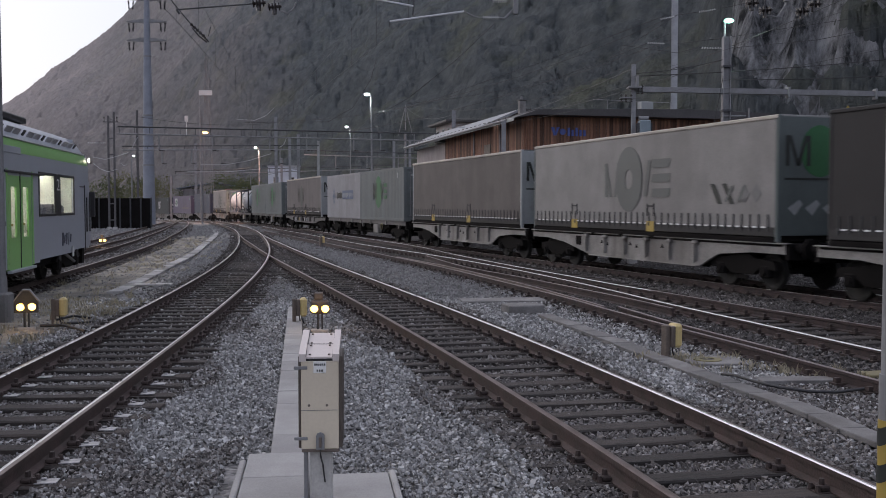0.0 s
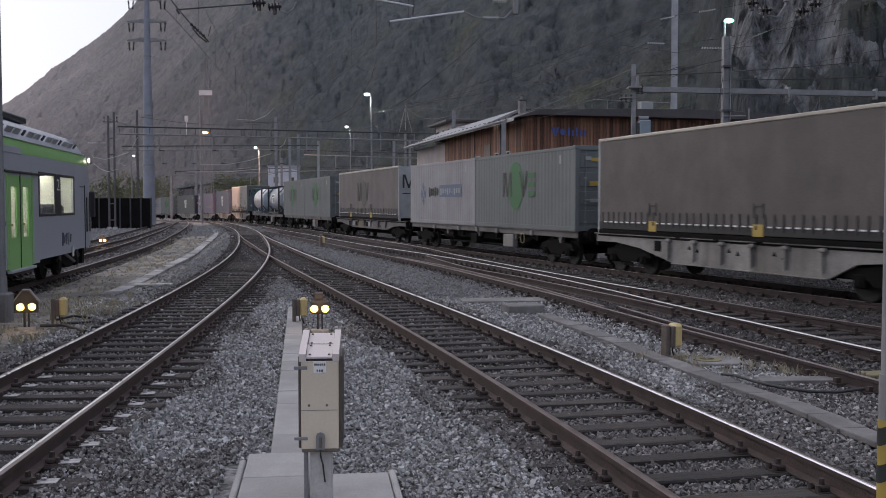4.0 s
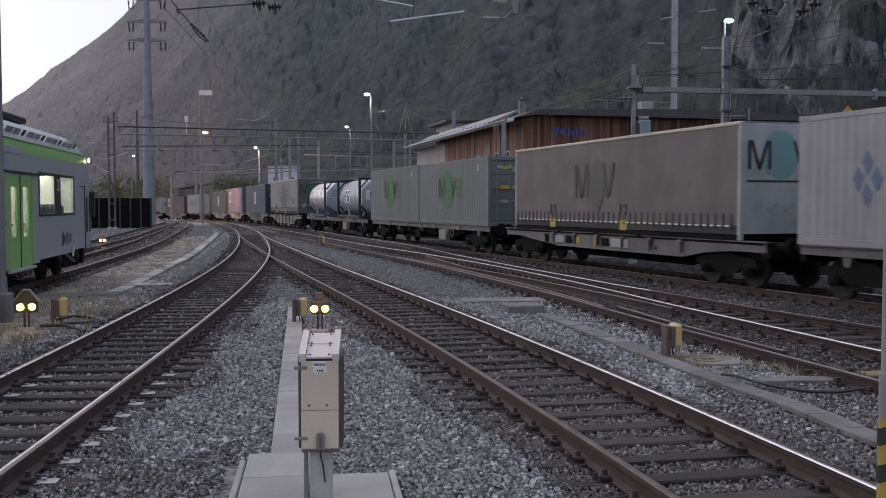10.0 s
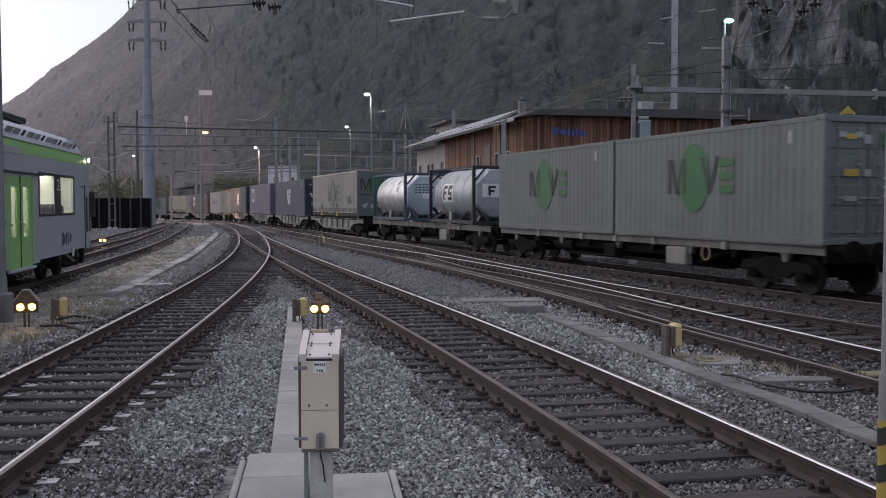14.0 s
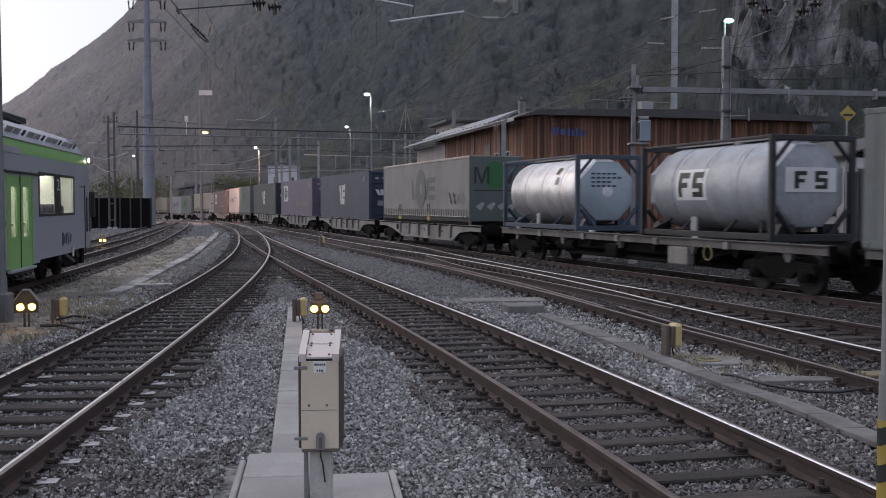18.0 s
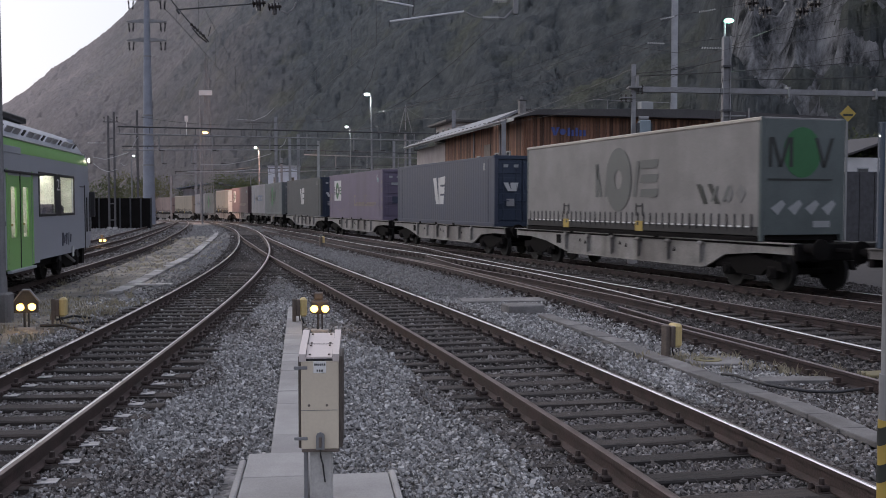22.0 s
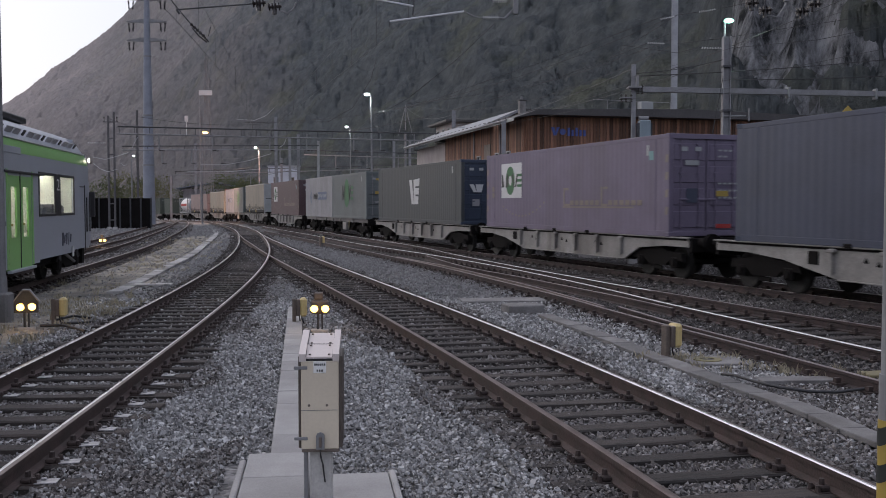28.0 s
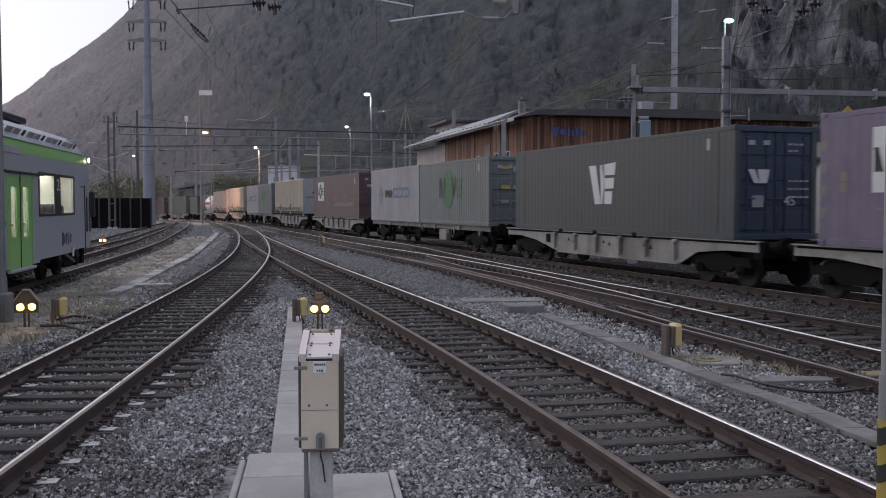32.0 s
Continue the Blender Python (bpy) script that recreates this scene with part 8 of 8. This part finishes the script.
    part("rod", insulator(Geo(), (-0.1, -0.2, 0.14), (0.05, 0.2, -0.02), 0.03, 5), PORCELAIN, si)
    part("hanger", Geo().tube([(-0.1, -0.2, 0.14), (-0.45, -0.6, 0.62), (-0.7, -1.0, 2.4)], 0.009, 5).tube([(0.1, 0.2, 0.0), (0.14, 0.2, 0.16)], 0.008, 5), DARKSTEEL, si)
    # span and feeder wires before the mountain
    for a, b, sag, r in (((17.3, 76, 16.2), (-18.9, 112, 11.4), 2.0, 0.02), ((17.3, 76, 15.0), (-15.3, 105, 9.2), 1.5, 0.02), ((10.9, 38.3, 7.6), (0.98, 90, 9.8), 0.8, 0.016),
                         ((7.3, 38, 7.2), (0.98, 90, 9.2), 0.6, 0.016), ((14, 30, 9.0), (0.98, 90, 9.0), 1.0, 0.014), ((30, 40, 9.5), (7.3, 38, 6.9), 0.4, 0.016), ((30, 40, 8.5), (10.9, 38.3, 6.8), 0.4, 0.016), ((10.9, 38.3, 7.6), (7.3, 38, 7.0), 0.1, 0.014),
                         ((-5.3, 140, 16.2), (17.3, 76, 14.0), 2.5, 0.02), ((0.98, 90, 10.2), (-5.3, 140, 15.8), 1.0, 0.02), ((-18.9, 112, 11.2), (-29.3, 95, 10.4), 0.5, 0.018), ((-29.35, 95, 9.6), (-28.5, 85, 9.3), 0.2, 0.02),
                         ((-43.75, 175, 11.0), (-18.9, 112, 8.0), 0.9, 0.02), ((-41.3, 150, 8.0), (-16.1, 104, 7.0), 1.2, 0.025), ((-41.3, 150, 6.5), (-13.1, 104, 6.2), 1.0, 0.025), ((-24.5, 150, 8.6), (-6.4, 130, 8.8), 0.8, 0.02)):
        wire("feeder_wire", [a, b], r, "thin sagging feeder wire across the yard", sag=sag)


masts_and_wires()


# ---------------------------------------------------------------- buildings
def plank_material():
    mt = material("weathered_red_brown_boards", (0.225, 0.11, 0.064), 0.8, 0, 0.4, 2.5, 0.3, 25, tint=(0.11, 0.055, 0.038), stretch=(4, 4, 0.25), pieces=0.6)
    return mt


BOARD = plank_material()
PLASTER = material("grey_pink_plaster", (0.4, 0.355, 0.34), 0.9, 0, 0.14, 0.8, 0.15, 20, dirt=0.2, dirt_col=(0.2, 0.17, 0.16))
DARKROOF = material("dark_sheet_roof", (0.06, 0.055, 0.055), 0.6, 0.1, 0.25, 0.8, 0.05, 10)
TILEROOF = material("pale_metal_roof", (0.29, 0.295, 0.31), 0.5, 0.2, 0.2, 0.8, 0.08, 12)
SIGNBLUE = material("blue_sign_plastic", (0.045, 0.07, 0.26), 0.4, 0, 0.1, 2)
DARKWIN = material("dark_window_glass", (0.03, 0.033, 0.038), 0.1, 0, 0.2, 1, 0)


def wooden_depot():
    h = thing("depot_building", pose(5.0, 61.0, -0.35, 0, 0, 13.8), "long depot building with red-brown board cladding and a dark roof", "building")
    eave = 7.75
    part("core", Geo().box(10.2, 10.5, eave / 2 - 0.1, 20.0, 20.6, eave - 0.2), PLASTER, h)
    part("plaster_wing", Geo().box(10.2, 26.4, 3.7, 20.0, 11.0, 7.4), PLASTER, h, "grey plastered wing")
    mesh = Geo().box(0, 0, eave / 2 + 0.02, 0.205, 0.05, eave + 0.04, 0.008).mesh("board", BOARD)
    r = random.Random(8)
    for k in range(92):
        piece("board", mesh, h, pose(0.11 + k * 0.22, 0.15 - r.uniform(0, 0.025), 0))
    for k in range(94):
        piece("board", mesh, h, pose(0.15 - r.uniform(0, 0.025), 0.11 + k * 0.22, 0, 0, 0, 90))
    # a low roof: a pale slope on the yard side, dark sheet over the rest
    part("roof_slope", Geo().prism([(-0.9, eave - 0.12), (2.0, eave + 1.15), (2.0, eave + 0.95), (-0.9, eave - 0.27)], 7.0, 32.5, "y"), TILEROOF, h, "pale sheet-metal roof slope")
    part("roof", Geo().prism([(2.0, eave + 1.1), (21.2, eave + 0.1), (21.2, eave - 0.1), (2.0, eave + 0.2)], 6.0, 32.5, "y"), DARKROOF, h)
    part("verge", Geo().prism([(-0.9, eave - 0.16), (0.6, eave + 0.38), (10.5, eave + 0.6), (21.2, eave + 0.34), (21.2, eave + 0.02), (0.6, eave + 0.06)], -0.95, 6.0, "y"), DARKROOF, h, "dark roof edge")
    part("eave_board", Geo().box(-0.92, 15.8, eave - 0.24, 0.06, 33.2, 0.2, 0.01), C_LIGHT, h, "pale eave board")
    part("gutter", Geo().cyl((-1.0, 0.5, eave - 0.2), (-1.0, 32, eave - 0.2), 0.07, n=8), GALV, h)
    g = Geo()
    for k in range(26):
        g.box(-0.3, 2.0 + k * 1.15, eave + 0.14, 0.05, 0.5, 0.1)
        g.box(1.0, 2.4 + k * 1.15, eave + 0.5, 0.05, 0.5, 0.1)
    tagged(part("snow_guards", g, DARKROOF, h), kind="stuff")
    c = part("chimney", Geo().box(1.7, 5.6, eave + 0.95, 0.42, 0.42, 1.2, 0.02), OLDCONCRETE, h)
    part("chimney_cap", Geo().box(1.7, 5.6, eave + 1.59, 0.52, 0.52, 0.09, 0.02), DARKROOF, c)
    part("chimney_pipe", Geo().cyl((1.7, 5.6, eave + 1.6), (1.7, 5.6, eave + 1.85), 0.1, n=8), GALV, c)
    part("roof_lamp", Geo().box(-0.7, 12.5, eave + 0.25, 0.5, 0.2, 0.1), C_WHITE, h)
    part("roof_railing", Geo().tube([(5.0, 1.2, eave + 1.3), (10.5, 1.2, eave + 1.2)], 0.025, 5).tube([(6.0, 1.2, eave + 0.5), (6.0, 1.2, eave + 1.3)], 0.025, 5).tube([(10.4, 1.2, eave + 0.5), (10.4, 1.2, eave + 1.25)], 0.025, 5).tube([(8.2, 1.2, eave + 0.5), (8.2, 1.2, eave + 1.25)], 0.025, 5), GALV, h)
    part("roof_vent", Geo().box(8.7, 1.3, eave + 0.85, 0.85, 0.6, 0.75, 0.03), C_LIGHT, h)
    # the blue sign: plain strokes
    sign = part("sign", Geo().prism([(1.78, 7.13), (2.0, 7.13), (2.1, 6.63), (1.95, 6.63)], 0.05, 0.09, "y").prism([(2.0, 6.63), (2.12, 6.63), (2.35, 7.13), (2.15, 7.13)], 0.05, 0.09, "y"), SIGNBLUE, h, "blue sign on the boards")
    part("sign_disc", Geo().cyl((2.55, 0.05, 6.86), (2.55, 0.09, 6.86), 0.2, n=16), SIGNBLUE, sign)
    for k, hh in enumerate((0.62, 0.46, 0.62, 0.46, 0.46)):
        part("sign_stroke", Geo().box(2.95 + k * 0.26, 0.07, 6.6 + hh / 2 * 0.85, 0.17, 0.04, hh * 0.85, 0.01), SIGNBLUE, sign)
    # windows
    def window(x, y, z, w, hh, turn):
        m = pose(x, y, z, 0, 0, turn)
        f = Geo()
        for s in (-1, 1):
            f.box(s * w / 2, 0, 0, 0.08, 0.1, hh + 0.08, 0.0, m).box(0, 0, s * hh / 2, w, 0.1, 0.08, 0.0, m)
        wd = part("window", f, C_LIGHT, h)
        part("pane", Geo().box(0, 0.02, 0, w, 0.03, hh, 0.0, m), DARKWIN, wd)
    for y in (3.4, 6.0, 10.5):
        window(0.08, y, 5.35, 0.7, 0.85, -90)
    part("rain_pipe", Geo().cyl((0.0, 5.0, 0.5), (0.0, 5.0, eave - 0.2), 0.06, n=8).cyl((0.0, 11.5, 0.5), (0.0, 11.5, eave - 0.2), 0.06, n=8), GALV, h)
    part("plank_gate", Geo().box(0.08, 8.3, 5.4, 0.05, 1.5, 2.2, 0.01), BROWNPOST, h)
    for k in range(4):
        window(0.17, 22.0 + k * 2.5 + (0.9 if k % 2 else 0), 5.35, 0.75, 1.05, -90)
    for x in (13.0, 15.5, 18.0):
        window(x, 0.08, 4.6, 1.3, 1.2, 0)


wooden_depot()


def plain_house(name, x, y, turn, w, d, high, wall, roof, label, floors, cols, over=0.6, ridge_up=0.0):
    h = thing(name, pose(x, y, -0.4 + fall(y), 0, 0, turn), label, "building")
    part("wall", Geo().box(w / 2, d / 2, high / 2, w, d, high), wall, h)
    if ridge_up:
        part("roof", Geo().prism([(-over, high), (w / 2, high + ridge_up), (w + over, high), (w + over, high + 0.15), (w / 2, high + ridge_up + 0.18), (-over, high + 0.15)], -over, d + over, "y"), roof, h)
    else:
        part("roof", Geo().box(w / 2, d / 2, high + 0.12, w + 2 * over, d + 2 * over, 0.24, 0.02), roof, h)
    for z in floors:
        for k in range(cols):
            xx = w * (k + 0.5) / cols
            f = part("window", Geo().box(xx, -0.02, z, 1.05, 0.06, 1.25, 0.01), C_LIGHT, h)
            part("pane", Geo().box(xx, -0.055, z, 0.85, 0.02, 1.05), DARKWIN, f)
            f = part("window", Geo().box(-0.02, d * (k + 0.5) / cols, z, 0.06, 1.05, 1.25, 0.01), C_LIGHT, h)
            part("pane", Geo().box(-0.055, d * (k + 0.5) / cols, z, 0.02, 0.85, 1.05), DARKWIN, f)
    return h


plain_house("signal_house", 0.9, 104, 13.8, 7.0, 7.0, 11.0, PLASTER, DARKROOF, "tall grey plastered house with a flat overhanging roof", (6.0, 9.9), 3, 0.8)
plain_house("white_warehouse", -36.3, 205, 8, 6.5, 14, 11.3, material("white_sheet_wall", (0.55, 0.58, 0.63), 0.6, 0.1, 0.1, 0.6, 0.05, 10), TILEROOF, "white sheet-metal warehouse beyond the yard", (8.5,), 2, 0.2)
plain_house("yard_shed", -50.5, 192, 12, 12, 9, 6.3, P_GREY, material("blue_grey_sheet", (0.16, 0.19, 0.24), 0.5, 0.2, 0.15, 0.6), "long low shed with a blue-grey sheet roof", (3.5,), 4, 1.2, 1.2)
plain_house("white_house", 31.0, 76, 16, 9, 9, 6.0, material("white_house_plaster", (0.6, 0.59, 0.58), 0.9, 0, 0.08, 0.8), DARKROOF, "white plastered house with a dark roof", (2.0, 4.6), 3, 0.7, 1.6)


def right_yard():
    """What shows beyond the end of the depot between the wagons."""
    w = thing("dark_wall", pose(25.2, 62, -0.35, 0, 0, 8), "dark sheet-metal yard wall", "wall", kind="structure")
    for k in range(14):
        part("panel", Geo().box(0.5 + k * 1.0, 0, 2.2, 0.97, 0.12, 4.4, 0.02), DARKSTEEL, w)
    light_pole(22.9, 52, -0.35, 5.6, 0.05, 0.14, WHITEGLOW, "slim lamp post beside a dark wall", ((0.15, 0),))
    c = thing("parked_car", pose(23.9, 49.5, -0.35, 0, 0, 100), "small white car parked behind the tracks", "car")
    white = material("white_car_paint", (0.7, 0.7, 0.7), 0.25, 0, 0.05, 1, 0)
    part("body", Geo().prism([(-2.0, 0.3), (-2.05, 0.75), (-1.2, 0.92), (1.5, 0.95), (2.0, 0.85), (2.05, 0.35)], -0.82, 0.82, "y"), white, c)
    part("cabin", Geo().prism([(-1.2, 0.9), (-0.6, 1.42), (0.9, 1.45), (1.6, 0.93)], -0.72, 0.72, "y"), white, c)
    for s in (-1, 1):
        part("side_window", Geo().prism([(-0.95, 0.97), (-0.5, 1.36), (0.85, 1.38), (1.3, 0.98)], s * 0.715, s * 0.73, "y"), DARKWIN, c)
        for x in (-1.25, 1.3):
            wl = part("wheel", Geo().lathe([(0.1, -0.09), (0.29, -0.1), (0.31, -0.06), (0.31, 0.06), (0.29, 0.1), (0.1, 0.09)], 18, Matrix.Translation((x, s * 0.78, 0.31)) @ Matrix.Rotation(radians(90), 4, "X")), BLACKTRIM, c)
            part("rim", Geo().lathe([(0.02, -0.1), (0.19, -0.105), (0.19, 0.105), (0.02, 0.1)], 14, Matrix.Translation((x, s * 0.79, 0.31)) @ Matrix.Rotation(radians(90), 4, "X")), GALV, wl)
        part("head_lamp", Geo().box(-1.95, s * 0.6, 0.7, 0.12, 0.28, 0.14, 0.03), C_LIGHT, c)


right_yard()


def yard_fence():
    f = thing("screen_fence", pose(0, 0, 0), "dark panelled screen fence beside the disused track", "fence")
    a, b = Vector((-31.6, 88, -0.3)), Vector((-26.3, 89, -0.3))
    n = 6
    d = (b - a) / n
    turn = math.degrees(math.atan2(d.y, d.x))
    for k in range(n):
        p = a + d * (k + 0.5)
        part("panel", Geo().box(0, 0, 1.42, d.length - 0.04, 0.08, 2.84, 0.01, pose(p.x, p.y, p.z, 0, 0, turn)), P_UNDER, f)
    for k in range(n + 1):
        p = a + d * k
        part("post", Geo().box(p.x, p.y - 0.06, 1.15, 0.12, 0.14, 2.9, 0.01), DARKSTEEL, f)
    part("panel", Geo().box(-34.5, 86.5, 1.12, 6.0, 0.08, 2.84, 0.01), P_UNDER, f)


yard_fence()


# ---------------------------------------------------------------- trees and bushes at the end of the yard
def tree(x, y, high, wide, label, seed, mat=None):
    r = random.Random(seed)
    rg = np.random.default_rng(seed)
    t = thing("tree", pose(x, y, -0.4 + fall(y)), label, "tree", "trees beyond the yard")
    g = Geo().tube([(0, 0, 0), (0.1, 0.05, high * 0.3), (-0.05, 0.1, high * 0.62)], 0.16, 7)
    for k in range(6):
        a = k * 1.05 + r.uniform(-0.3, 0.3)
        z = high * r.uniform(0.28, 0.5)
        g.tube([(0.05, 0.03, z), (math.cos(a) * wide * 0.4, math.sin(a) * wide * 0.4, z + high * 0.18), (math.cos(a) * wide * 0.75, math.sin(a) * wide * 0.75, z + high * 0.3)], 0.06, 5)
    part("trunk", g, BROWNPOST, t)
    n = 2400
    u = rg.normal(size=(n, 3))
    u /= np.linalg.norm(u, axis=1)[:, None]
    rad = rg.uniform(0.35, 1.0, n) ** 0.5
    lob = 1 + 0.3 * np.sin(u[:, 0] * 5 + seed) * np.cos(u[:, 1] * 4 + u[:, 2] * 3)
    p = u * (rad * lob)[:, None] * np.array([wide, wide, high * 0.38]) + np.array([0, 0, high * 0.62])
    a, b = rg.normal(size=(n, 3)), rg.normal(size=(n, 3))
    a /= np.linalg.norm(a, axis=1)[:, None]
    b /= np.linalg.norm(b, axis=1)[:, None]
    s = rg.uniform(0.09, 0.2, n)[:, None]
    v = np.stack([p - a * s, p + b * s * 0.7, p + a * s, p - b * s * 0.7], 1).reshape(-1, 3)
    f = np.arange(4 * n).reshape(-1, 4)
    part("crown", big_mesh("crown", v, f, mat or BUSH), None, t)


def trees():
    yellow = material("yellowing_leaves", (0.15, 0.14, 0.06), 0.9, 0, 0.4, 0.6, 0.0, 6, tint=(0.1, 0.105, 0.05), by="island", pieces=0.2, spec=0.2)
    for k, (x, y, h, w, m) in enumerate(((-54, 185, 8.5, 3.6, yellow), (-57.5, 190, 9, 3.8, BUSH), (-51, 200, 7.5, 3.2, BUSH), (-61, 180, 8, 3.5, BUSH), (-46, 210, 9, 3.5, BUSH), (-41.5, 188, 9.5, 3.8, BUSH), (-38.8, 196, 8.5, 3.2, yellow), (-36, 180, 8, 3, BUSH), (-33.5, 192, 5, 2.2, BUSH), (-65, 200, 10, 4, yellow), (-44, 225, 10, 4, BUSH), (36, 84, 8.5, 3.0, BUSH), (42, 90, 9, 3, yellow), (29.5, 90, 9.5, 3.2, BUSH))):
        tree(x, y, h, w, "leafy tree with greenish yellow autumn leaves" if m is yellow else "leafy dark green tree at the end of the yard", 40 + k, m)


trees()


motions()
